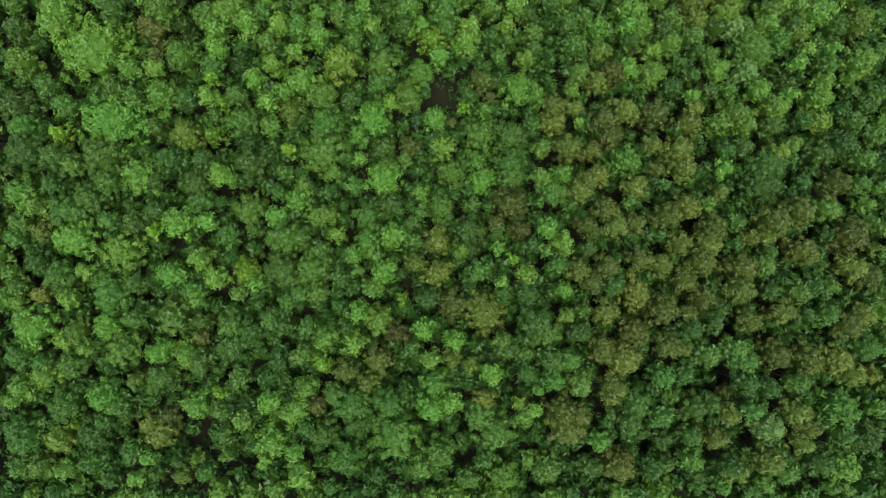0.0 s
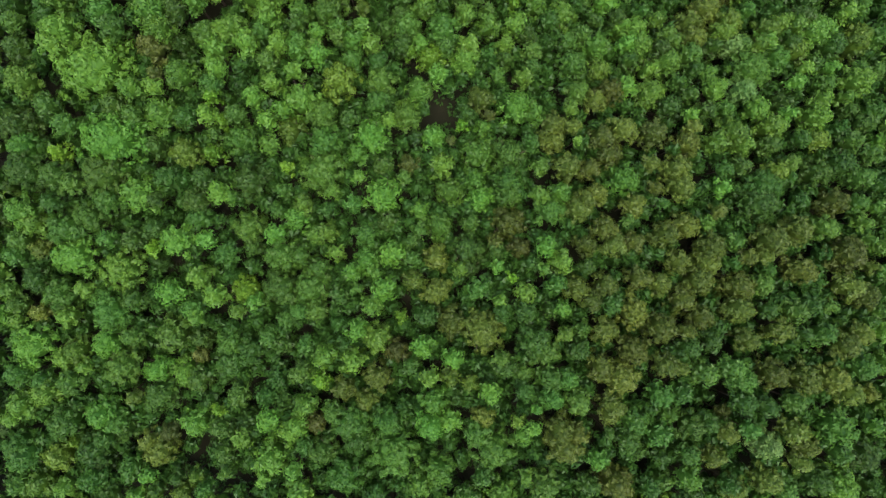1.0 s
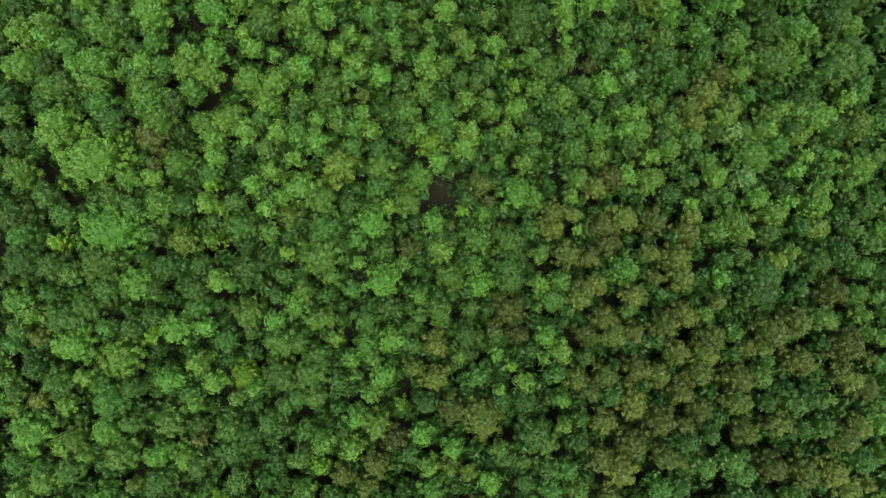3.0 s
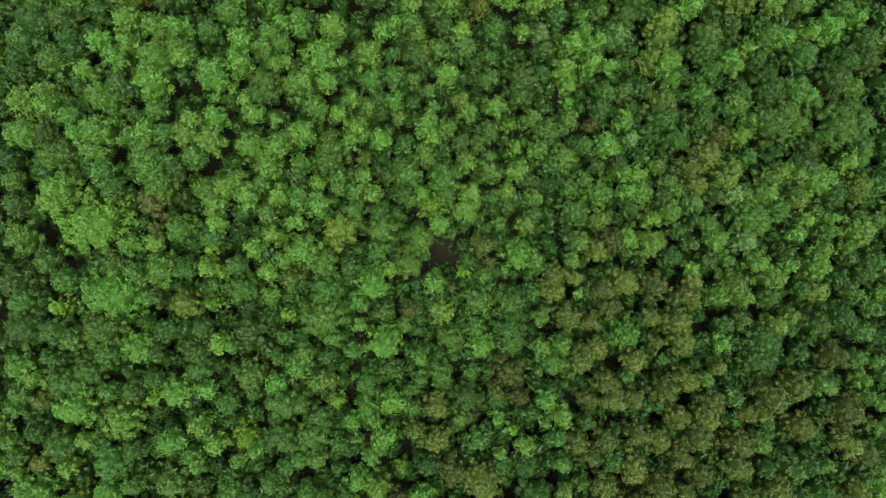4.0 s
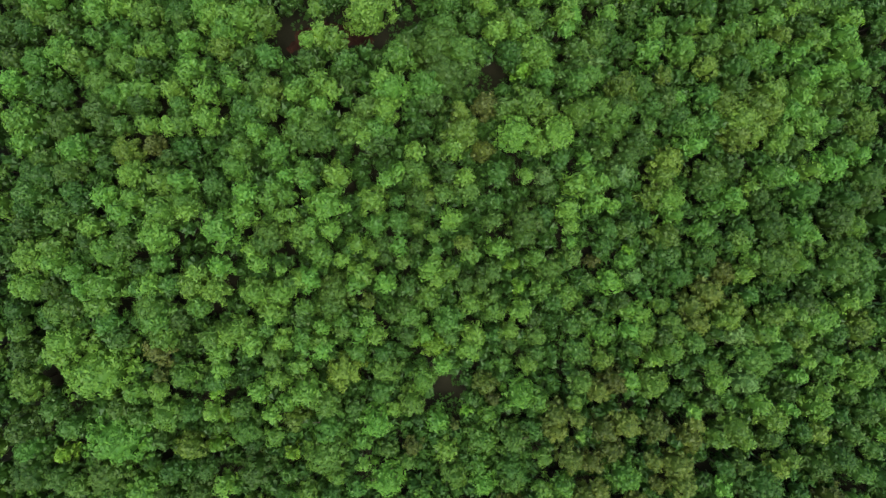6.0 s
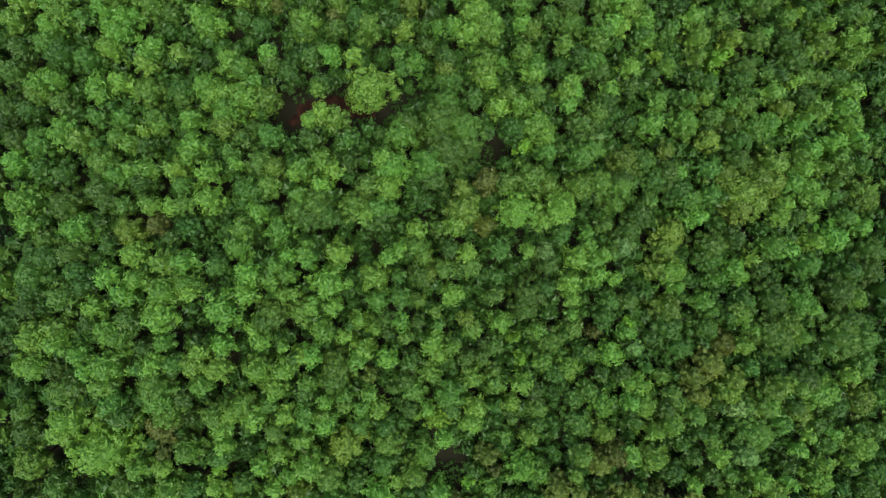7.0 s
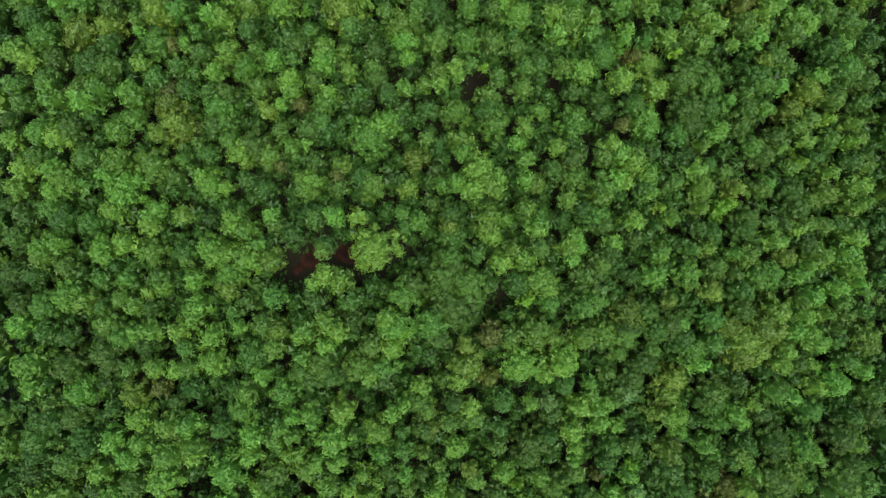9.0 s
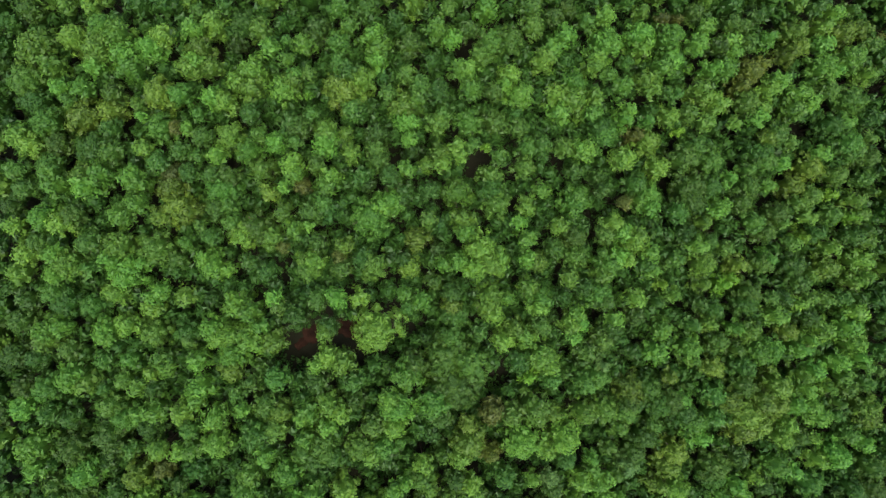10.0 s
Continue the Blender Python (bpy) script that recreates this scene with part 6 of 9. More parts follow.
filler("mid", 87.7, 53.2, 1.90, 15.7)
filler("dull", -67.6, 57.7, 2.30, 20.0)
filler("bright", -66.2, 61.3, 2.30, 20.9)
filler("dull", -63.2, 59.6, 2.80, 20.0)
filler("mid", -62.8, 63.8, 1.90, 21.1)
filler("mid", -59.4, 63.4, 2.30, 20.4)
filler("mid", -59.4, 59.9, 1.50, 20.3)
tree("dull", -57.7, 58.7, 1.50, 20.9)
tree("bright", -54.6, 62.6, 2.38, 19.7)
tree("dull", -52.2, 57.9, 3.66, 20.6)
tree("mid", -52.0, 60.3, 2.02, 19.6)
tree("mid", -48.5, 58.4, 2.76, 20.1)
tree("bright", -47.8, 61.9, 3.11, 20.7)
tree("deep", -45.0, 63.1, 1.71, 17.7)
filler("deep", -44.8, 58.8, 1.60, 16.5)
tree("mid", -43.0, 59.5, 1.65, 20.4)
filler("deep", -42.9, 62.6, 1.36, 16.8)
filler("deep", -41.8, 58.4, 1.58, 15.5)
tree("mustard", -40.0, 61.6, 2.57, 20.6)
tree("bright", -39.1, 58.3, 2.56, 21.2)
tree("rusty", -36.3, 62.6, 1.85, 19.5)
tree("bright", -35.0, 57.1, 2.37, 21.7)
filler("deep", -34.0, 63.2, 1.64, 16.6)
tree("mid", -33.9, 60.7, 1.28, 20.8)
tree("deep", -32.2, 62.1, 2.62, 19.1)
tree("bright", -32.2, 57.1, 2.37, 21.9)
tree("deep", -28.3, 57.7, 1.93, 17.3)
tree("mid", -27.5, 56.8, 1.83, 21.6)
filler("deep", -27.3, 63.6, 1.58, 15.1)
tree("bright", -24.5, 59.3, 2.57, 21.8)
tree("bright", -24.0, 62.0, 2.01, 21.8)
filler("deep", -22.6, 60.7, 1.59, 15.6)
tree("bright", -19.0, 56.6, 2.03, 21.1)
tree("bright", -18.7, 61.9, 2.59, 21.0)
tree("bright", -17.4, 58.2, 1.66, 20.9)
tree("bright", -15.1, 58.7, 1.85, 20.6)
tree("bright", -14.7, 57.5, 1.48, 20.3)
tree("dull", -14.7, 63.7, 2.61, 20.3)
filler("deep", -14.7, 56.3, 1.45, 14.8)
filler("deep", -12.8, 59.7, 1.62, 14.9)
tree("bright", -10.4, 58.6, 2.44, 19.4)
filler("deep", -10.0, 61.5, 1.33, 14.5)
filler("deep", -9.4, 63.3, 1.62, 15.0)
filler("deep", -7.0, 61.3, 1.34, 13.5)
filler("deep", -6.9, 59.4, 1.46, 13.1)
filler("deep", -6.4, 57.5, 1.56, 13.7)
tree("mid", -4.7, 63.3, 2.46, 19.4)
filler("deep", -3.9, 61.1, 1.69, 12.7)
tree("bright", -3.0, 58.1, 1.52, 18.2)
tree("vivid", -1.4, 59.3, 1.71, 18.3)
filler("deep", -0.8, 57.7, 1.39, 12.6)
tree("bright", 1.1, 62.3, 1.71, 18.3)
tree("dull", 1.1, 59.6, 2.31, 17.4)
tree("bright", 2.4, 57.9, 1.73, 17.2)
filler("deep", 3.0, 60.1, 2.08, 12.2)
tree("deep", 4.5, 62.5, 2.21, 14.6)
tree("mid", 5.4, 56.1, 2.14, 16.4)
tree("mid", 6.2, 59.3, 1.93, 17.1)
tree("mustard", 7.0, 63.0, 2.31, 17.7)
tree("bright", 8.7, 58.5, 1.94, 17.1)
filler("deep", 9.0, 62.0, 1.34, 13.2)
tree("mid", 9.2, 56.6, 2.35, 16.3)
tree("olive", 11.6, 62.8, 1.95, 15.3)
filler("deep", 11.7, 58.1, 1.35, 11.6)
filler("deep", 12.0, 60.1, 1.46, 12.1)
tree("mid", 13.9, 59.2, 2.35, 16.1)
filler("deep", 14.2, 62.6, 1.83, 11.2)
filler("deep", 16.2, 61.2, 1.96, 11.4)
tree("vivid", 18.1, 58.9, 1.37, 16.2)
filler("deep", 18.7, 56.6, 1.43, 11.3)
filler("deep", 19.7, 60.4, 1.36, 11.7)
tree("bright", 20.3, 63.5, 1.96, 16.1)
filler("deep", 20.6, 62.4, 1.39, 12.1)
tree("pale", 20.9, 58.9, 1.58, 15.3)
tree("mid", 21.6, 56.6, 1.99, 14.4)
filler("deep", 23.5, 57.5, 1.57, 11.1)
tree("mid", 23.6, 61.7, 2.18, 15.1)
filler("deep", 24.5, 59.8, 1.40, 11.1)
filler("deep", 25.9, 63.0, 1.32, 10.9)
tree("bright", 26.5, 58.0, 2.41, 14.4)
tree("bright", 27.5, 61.7, 1.39, 14.7)
tree("bright", 28.0, 59.6, 1.40, 14.4)
filler("deep", 28.8, 63.4, 1.53, 9.9)
tree("bright", 29.1, 57.6, 2.01, 13.9)
tree("bright", 30.4, 58.4, 1.40, 14.0)
tree("mid", 30.8, 63.1, 1.73, 13.1)
tree("dull", 32.0, 58.6, 2.02, 13.1)
tree("pale", 33.7, 59.9, 2.43, 13.6)
tree("dull", 34.6, 62.2, 2.63, 13.6)
filler("deep", 36.7, 60.0, 1.33, 10.2)
tree("mustard", 39.5, 56.2, 2.25, 12.4)
tree("mustard", 40.8, 59.4, 2.66, 12.7)
tree("mustard", 41.4, 61.9, 3.05, 13.7)
filler("deep", 44.1, 57.5, 1.38, 10.7)
filler("deep", 45.6, 58.6, 1.47, 9.1)
tree("dull", 48.0, 59.7, 3.05, 13.9)
tree("dull", 48.1, 57.7, 2.67, 12.6)
tree("mid", 51.9, 61.2, 2.46, 13.3)
tree("bright", 52.0, 56.3, 2.05, 13.0)
filler("deep", 53.6, 60.0, 1.67, 9.3)
tree("bright", 54.6, 57.7, 1.64, 12.9)
tree("mid", 56.2, 56.4, 2.06, 12.8)
filler("deep", 56.4, 63.9, 1.30, 9.2)
tree("bright", 57.9, 59.8, 3.06, 14.4)
tree("vivid", 60.1, 59.2, 1.62, 14.6)
filler("deep", 61.0, 56.6, 1.35, 10.2)
filler("deep", 62.1, 63.4, 1.62, 10.9)
tree("dull", 63.4, 56.8, 2.66, 14.1)
filler("deep", 64.0, 61.6, 1.63, 9.7)
tree("bright", 64.7, 60.4, 2.25, 14.0)
tree("vivid", 67.8, 61.3, 2.86, 14.5)
filler("deep", 68.4, 56.1, 1.65, 11.3)
tree("bright", 72.7, 63.1, 1.90, 13.1)
tree("dull", 73.5, 56.0, 2.87, 14.3)
tree("dull", 74.0, 59.2, 2.88, 14.0)
filler("dull", 76.8, 63.2, 1.90, 13.9)
filler("bright", 77.8, 59.6, 2.30, 13.6)
filler("bright", 78.9, 61.9, 1.50, 14.0)
filler("bright", 79.3, 56.6, 1.90, 15.0)
filler("bright", 82.0, 59.1, 3.40, 14.4)
filler("mid", 85.4, 62.8, 1.50, 14.0)
filler("mid", 85.4, 57.5, 1.90, 15.7)
filler("bright", 86.7, 59.9, 1.90, 15.9)
filler("dull", 87.9, 63.4, 2.30, 15.1)
filler("mid", -67.2, 71.8, 2.80, 20.0)
filler("dull", -65.2, 66.5, 1.90, 21.2)
filler("dull", -62.9, 69.8, 1.50, 20.0)
filler("mid", -62.1, 66.1, 1.50, 19.7)
filler("bright", -59.3, 67.1, 1.90, 19.7)
tree("mid", -59.1, 69.9, 1.50, 19.8)
tree("bright", -56.3, 71.4, 2.59, 19.5)
tree("bright", -55.0, 65.8, 3.29, 20.3)
tree("mid", -52.9, 70.5, 2.23, 19.0)
filler("deep", -52.1, 69.0, 1.63, 17.7)
tree("dull", -49.6, 69.8, 2.04, 19.1)
tree("dull", -49.3, 65.2, 3.13, 19.8)
filler("deep", -46.0, 70.3, 1.97, 17.6)
tree("dull", -44.3, 71.6, 2.62, 18.7)
tree("dull", -44.2, 67.3, 3.13, 19.9)
tree("dull", -43.5, 65.7, 2.22, 19.2)
tree("dull", -42.2, 69.6, 2.61, 19.0)
tree("mid", -41.1, 65.3, 1.66, 19.3)
tree("bright", -40.1, 70.1, 1.86, 19.3)
tree("mid", -38.6, 68.4, 2.61, 19.1)
tree("bright", -37.8, 70.5, 2.43, 19.5)
tree("bright", -37.0, 65.2, 1.65, 20.2)
filler("deep", -34.7, 67.7, 1.68, 15.8)
tree("bright", -34.0, 65.3, 1.65, 20.6)
tree("bright", -33.7, 70.5, 2.24, 19.8)
tree("mid", -32.6, 68.1, 1.84, 20.0)
tree("bright", -32.0, 65.5, 1.83, 21.0)
tree("vivid", -29.0, 70.0, 2.22, 21.0)
tree("vivid", -28.9, 66.4, 2.75, 21.3)
filler("deep", -27.1, 70.9, 1.65, 16.6)
filler("deep", -25.6, 64.8, 1.39, 15.7)
tree("vivid", -24.9, 71.3, 1.29, 21.0)
tree("dull", -23.0, 67.4, 3.32, 21.2)
tree("bright", -21.7, 64.5, 1.84, 21.2)
tree("mid", -21.6, 71.7, 2.62, 20.3)
tree("dull", -20.3, 68.3, 2.22, 20.6)
tree("mustard", -19.5, 70.7, 2.05, 20.6)
tree("bright", -16.6, 70.0, 1.30, 20.8)
tree("dull", -16.3, 64.8, 2.41, 20.6)
tree("bright", -15.9, 66.7, 2.03, 20.9)
tree("bright", -15.5, 70.6, 2.43, 20.8)
tree("dull", -13.5, 65.6, 3.34, 21.0)
tree("bright", -12.7, 71.9, 2.24, 20.8)
tree("bright", -12.7, 68.5, 2.04, 20.6)
tree("dull", -11.9, 64.1, 2.24, 20.1)
tree("bright", -11.0, 70.7, 1.68, 20.7)
filler("deep", -9.9, 67.2, 1.48, 13.7)
tree("dull", -7.9, 65.5, 2.81, 20.1)
filler("deep", -7.3, 69.5, 1.52, 15.0)
tree("bright", -6.3, 64.3, 2.25, 20.2)
tree("mid", -6.2, 68.4, 2.26, 20.3)
tree("dull", -4.7, 65.1, 3.00, 19.7)
tree("bright", -3.1, 68.4, 2.63, 20.4)
tree("bright", -2.5, 71.1, 3.18, 21.6)
filler("deep", -0.4, 64.3, 1.78, 13.8)
tree("deep", 2.3, 66.2, 2.46, 15.7)
tree("dull", 2.8, 71.6, 3.21, 20.7)
tree("mid", 3.5, 69.4, 1.88, 19.8)
filler("deep", 5.6, 67.9, 1.58, 13.1)
tree("mustard", 7.9, 68.3, 1.53, 18.6)
tree("mustard", 8.1, 65.3, 3.05, 19.1)
filler("deep", 9.9, 68.6, 1.33, 12.9)
filler("deep", 10.0, 71.5, 1.67, 13.1)
filler("deep", 11.5, 65.7, 1.43, 12.1)
tree("rusty", 11.9, 69.4, 2.35, 16.6)
filler("deep", 12.9, 66.7, 1.32, 13.0)
tree("mid", 14.8, 69.1, 2.15, 17.3)
tree("vivid", 16.5, 65.2, 3.70, 18.2)
tree("bright", 18.2, 69.9, 3.31, 18.0)
tree("bright", 21.0, 69.2, 1.90, 16.0)
tree("vivid", 22.8, 65.4, 3.50, 17.8)
tree("bright", 26.1, 68.9, 2.79, 15.7)
filler("deep", 28.6, 71.5, 1.56, 11.5)
tree("dull", 29.6, 69.5, 2.59, 15.2)
tree("dull", 32.1, 66.4, 2.42, 14.5)
tree("dull", 32.8, 69.1, 2.81, 15.1)
tree("dull", 33.1, 70.4, 2.59, 15.2)
tree("dull", 36.2, 64.7, 2.62, 14.0)
tree("mid", 37.5, 66.7, 2.43, 14.4)
tree("dull", 38.1, 70.0, 2.62, 15.0)
filler("deep", 39.8, 68.2, 1.41, 9.6)
filler("deep", 39.9, 65.1, 1.62, 10.4)
tree("dull", 40.1, 71.0, 2.79, 15.6)
tree("bright", 41.3, 71.1, 1.80, 15.7)
tree("dull", 42.1, 68.6, 2.81, 14.9)
tree("bright", 43.6, 67.2, 2.83, 15.0)
filler("deep", 44.2, 70.9, 2.08, 10.1)
tree("bright", 45.3, 64.5, 2.44, 13.7)
tree("mid", 46.9, 71.7, 2.62, 15.4)
tree("mid", 47.3, 68.0, 2.44, 14.7)
tree("mustard", 49.0, 70.7, 2.81, 15.6)
filler("deep", 49.9, 65.3, 1.66, 10.4)
tree("mustard", 52.1, 65.8, 3.03, 14.9)
tree("mustard", 52.3, 68.2, 3.84, 15.8)
tree("mustard", 54.5, 66.6, 3.06, 15.0)
tree("mustard", 54.7, 70.4, 3.01, 15.9)
tree("mustard", 57.2, 69.7, 2.85, 14.9)
tree("vivid", 58.2, 64.5, 1.82, 14.9)
tree("bright", 59.2, 66.3, 1.82, 14.6)
tree("bright", 60.4, 69.7, 2.04, 14.6)
tree("mid", 61.5, 64.3, 1.84, 13.6)
filler("deep", 62.5, 67.1, 1.32, 9.1)
tree("vivid", 63.2, 64.5, 1.42, 14.5)
tree("bright", 63.3, 69.2, 2.86, 14.1)
tree("vivid", 64.2, 67.8, 2.46, 14.6)
tree("mid", 67.6, 67.6, 1.85, 13.4)
tree("mid", 67.9, 69.8, 1.86, 13.3)
tree("deep", 69.4, 67.8, 2.13, 11.2)
tree("mid", 69.9, 64.5, 1.94, 13.1)
tree("mustard", 72.8, 68.8, 2.91, 13.5)
tree("mustard", 72.9, 67.3, 2.68, 13.5)
filler("bright", 77.4, 69.7, 1.90, 15.0)
filler("bright", 79.2, 71.1, 1.50, 15.1)
filler("mid", 80.2, 65.9, 2.80, 13.9)
filler("dull", 82.1, 69.7, 1.50, 14.6)
filler("mid", 82.8, 64.2, 1.90, 14.4)
filler("bright", 83.7, 67.3, 1.90, 15.0)
filler("bright", 84.8, 71.9, 1.50, 15.7)
filler("mid", 85.7, 66.1, 1.50, 14.8)
filler("mid", 87.2, 70.9, 1.90, 14.8)
filler("bright", 87.5, 68.4, 1.90, 15.9)
filler("mid", -66.7, 76.2, 1.50, 20.6)
filler("bright", -66.3, 79.2, 1.50, 19.3)
filler("mid", -63.5, 75.8, 1.90, 20.7)
filler("mid", -61.4, 73.2, 2.80, 19.8)
tree("deep", -58.3, 78.1, 2.34, 18.0)
tree("mid", -57.1, 79.2, 2.20, 19.7)
tree("dull", -56.0, 74.4, 1.84, 19.4)
tree("mid", -54.1, 78.8, 2.02, 19.4)
tree("dull", -53.1, 74.2, 2.59, 19.3)
tree("mid", -50.0, 79.9, 2.04, 18.8)
tree("bright", -49.5, 75.8, 3.33, 19.6)
tree("bright", -47.6, 75.0, 2.22, 19.4)
tree("mid", -45.2, 78.1, 2.06, 18.1)
tree("mid", -45.0, 74.1, 1.49, 18.4)
filler("deep", -43.6, 79.9, 1.87, 18.0)
tree("dull", -42.3, 75.2, 2.06, 18.3)
filler("deep", -41.9, 74.1, 1.48, 16.6)
tree("dull", -41.7, 78.0, 2.07, 17.6)
tree("bright", -40.1, 74.2, 1.68, 18.9)
tree("bright", -38.3, 76.0, 1.69, 18.2)
tree("mid", -38.0, 74.0, 2.06, 18.5)
tree("mid", -37.1, 77.9, 2.46, 17.5)
tree("bright", -36.4, 76.8, 1.50, 18.0)
filler("deep", -34.6, 77.9, 1.78, 16.7)
tree("bright", -31.8, 77.7, 2.06, 18.6)
tree("bright", -31.6, 72.7, 1.67, 19.8)
tree("bright", -31.3, 74.1, 2.43, 19.5)
tree("mustard", -26.8, 76.7, 2.05, 19.8)
tree("bright", -26.4, 79.1, 2.80, 20.0)
tree("mid", -25.9, 73.2, 1.71, 18.8)
tree("mid", -23.9, 75.1, 1.67, 20.1)
tree("deep", -22.9, 76.7, 1.95, 16.9)
tree("mid", -20.3, 75.5, 2.24, 20.2)
tree("bright", -14.6, 77.7, 1.30, 20.6)
tree("mid", -14.3, 75.0, 2.44, 20.2)
tree("bright", -12.7, 78.8, 2.05, 20.6)
tree("bright", -10.7, 77.9, 2.43, 20.8)
tree("mid", -9.0, 75.1, 2.05, 20.6)
tree("mid", -9.0, 72.2, 2.57, 18.5)
filler("deep", -5.3, 74.3, 1.56, 15.4)
tree("deep", -4.6, 76.4, 1.80, 15.2)
tree("bright", -3.8, 72.3, 2.05, 21.1)
tree("bright", -1.3, 75.8, 2.82, 20.9)
tree("dull", -0.1, 77.4, 2.26, 20.0)
tree("dull", 4.5, 77.9, 4.41, 18.9)
tree("dull", 5.4, 73.7, 5.36, 19.2)
tree("dull", 7.9, 77.0, 3.85, 18.7)
filler("deep", 7.9, 79.4, 1.40, 12.9)
filler("deep", 9.7, 78.4, 1.59, 13.3)
tree("mid", 15.7, 77.5, 2.54, 17.0)
tree("lime", 17.4, 74.9, 1.76, 16.6)
filler("deep", 18.3, 72.0, 1.66, 11.5)
tree("bright", 19.0, 78.0, 3.12, 17.7)
tree("bright", 20.4, 76.6, 2.15, 16.9)
tree("mid", 20.8, 74.2, 2.05, 15.6)
tree("deep", 23.4, 75.0, 1.70, 13.0)
filler("deep", 24.0, 79.6, 1.31, 11.4)
tree("mid", 26.3, 78.5, 2.18, 15.6)
tree("mid", 26.4, 73.7, 2.39, 15.6)
tree("deep", 26.6, 76.8, 2.34, 13.2)
tree("dull", 28.1, 74.6, 2.59, 15.6)
tree("deep", 28.6, 78.4, 2.54, 13.6)
tree("pale", 28.8, 76.4, 1.58, 15.6)
tree("mustard", 33.2, 72.7, 3.01, 16.0)
tree("mid", 33.8, 78.5, 2.19, 15.5)
tree("dull", 36.1, 72.8, 2.60, 15.5)
filler("deep", 36.2, 76.0, 1.41, 11.5)
tree("bright", 37.2, 78.5, 2.39, 16.0)
tree("mustard", 39.4, 74.6, 1.59, 15.7)
tree("bright", 42.6, 78.9, 2.60, 16.0)
tree("bright", 42.8, 77.3, 1.99, 16.2)
filler("deep", 43.0, 73.2, 1.56, 10.4)
tree("mustard", 46.3, 76.0, 1.99, 16.2)
tree("mid", 47.1, 79.7, 2.21, 15.4)
tree("deep", 48.1, 73.4, 2.10, 11.8)
tree("dull", 50.1, 78.9, 2.41, 15.6)
tree("dull", 51.2, 76.2, 2.82, 15.6)
tree("dull", 51.3, 73.1, 2.82, 15.5)
tree("bright", 53.5, 78.3, 2.82, 15.6)
tree("bright", 55.8, 78.7, 2.63, 15.4)
tree("mustard", 57.2, 72.6, 3.44, 15.7)
filler("deep", 58.0, 77.7, 1.64, 10.0)
tree("bright", 61.1, 78.6, 2.44, 14.7)
tree("bright", 61.8, 74.1, 2.25, 14.3)
tree("bright", 62.1, 72.2, 2.24, 14.3)
tree("bright", 62.6, 79.9, 2.04, 14.1)
tree("bright", 63.6, 75.0, 2.04, 14.2)
filler("deep", 65.2, 77.9, 1.42, 11.1)
tree("bright", 65.7, 72.2, 2.26, 14.0)
tree("bright", 67.5, 76.2, 2.26, 14.0)
tree("bright", 68.3, 74.1, 1.64, 13.9)
tree("mid", 69.4, 72.1, 2.05, 13.3)
tree("bright", 70.5, 79.3, 2.89, 13.6)
tree("bright", 71.2, 77.1, 2.47, 14.1)
tree("bright", 71.7, 75.9, 1.43, 14.0)
tree("mid", 72.4, 73.0, 1.86, 13.3)
tree("dull", 74.3, 74.9, 1.46, 13.1)
tree("mid", 75.3, 78.0, 1.90, 13.7)
filler("mid", 77.9, 74.2, 1.90, 13.7)
filler("mid", 77.9, 77.4, 1.50, 13.9)
filler("dull", 81.0, 75.9, 2.30, 14.9)
filler("dull", 81.2, 72.9, 1.50, 14.6)
filler("dull", 83.8, 75.6, 1.90, 14.4)
filler("dull", 84.7, 78.1, 1.50, 15.2)
filler("bright", 86.3, 74.2, 1.90, 14.8)
filler("bright", -67.1, 81.6, 2.30, 20.3)
filler("bright", -66.2, 85.3, 1.90, 19.9)
filler("dull", -65.0, 87.7, 1.90, 19.5)
filler("bright", -62.1, 84.8, 1.50, 19.9)
filler("bright", -61.5, 81.0, 3.40, 20.2)
filler("dull", -59.3, 85.9, 2.30, 20.0)
tree("mid", -56.3, 84.0, 2.57, 19.6)
tree("mid", -55.1, 87.3, 2.18, 20.3)
tree("bright", -52.9, 81.1, 2.39, 19.5)
tree("bright", -52.9, 82.3, 2.58, 19.6)
tree("bright", -50.7, 83.2, 1.83, 19.6)
tree("dull", -49.8, 86.8, 3.11, 20.4)
tree("dull", -46.3, 86.3, 2.59, 19.1)
tree("bright", -45.0, 81.4, 1.86, 18.3)
tree("bright", -45.0, 82.6, 2.42, 18.6)
tree("bright", -43.2, 87.9, 2.59, 19.1)
tree("bright", -41.9, 83.0, 2.24, 18.3)
filler("deep", -41.2, 80.3, 1.93, 17.6)
tree("bright", -38.2, 85.8, 2.05, 18.4)
tree("dull", -38.2, 82.0, 2.64, 17.6)
tree("bright", -37.8, 87.5, 2.24, 18.6)
tree("bright", -33.3, 87.5, 1.68, 18.6)
tree("dull", -33.3, 82.0, 2.64, 17.7)
tree("dull", -33.1, 80.9, 1.69, 17.9)
filler("deep", -31.8, 84.9, 1.61, 16.3)
tree("deep", -30.0, 87.1, 2.15, 15.5)
tree("bright", -29.5, 82.6, 2.63, 18.8)
tree("bright", -28.2, 81.4, 2.63, 19.0)
tree("bright", -26.9, 81.8, 2.06, 19.0)
tree("bright", -26.1, 86.3, 2.43, 19.4)
tree("bright", -24.0, 81.1, 3.16, 20.3)
tree("bright", -24.0, 85.2, 2.23, 19.8)
tree("bright", -22.3, 83.2, 1.49, 19.7)
tree("bright", -20.8, 81.1, 2.43, 19.9)
tree("bright", -20.7, 87.2, 1.49, 19.6)
tree("mid", -20.0, 86.0, 1.87, 19.2)
tree("mid", -17.7, 84.7, 2.63, 19.3)
tree("deep", -15.8, 87.8, 2.33, 17.2)
tree("mid", -14.4, 87.2, 2.25, 19.2)
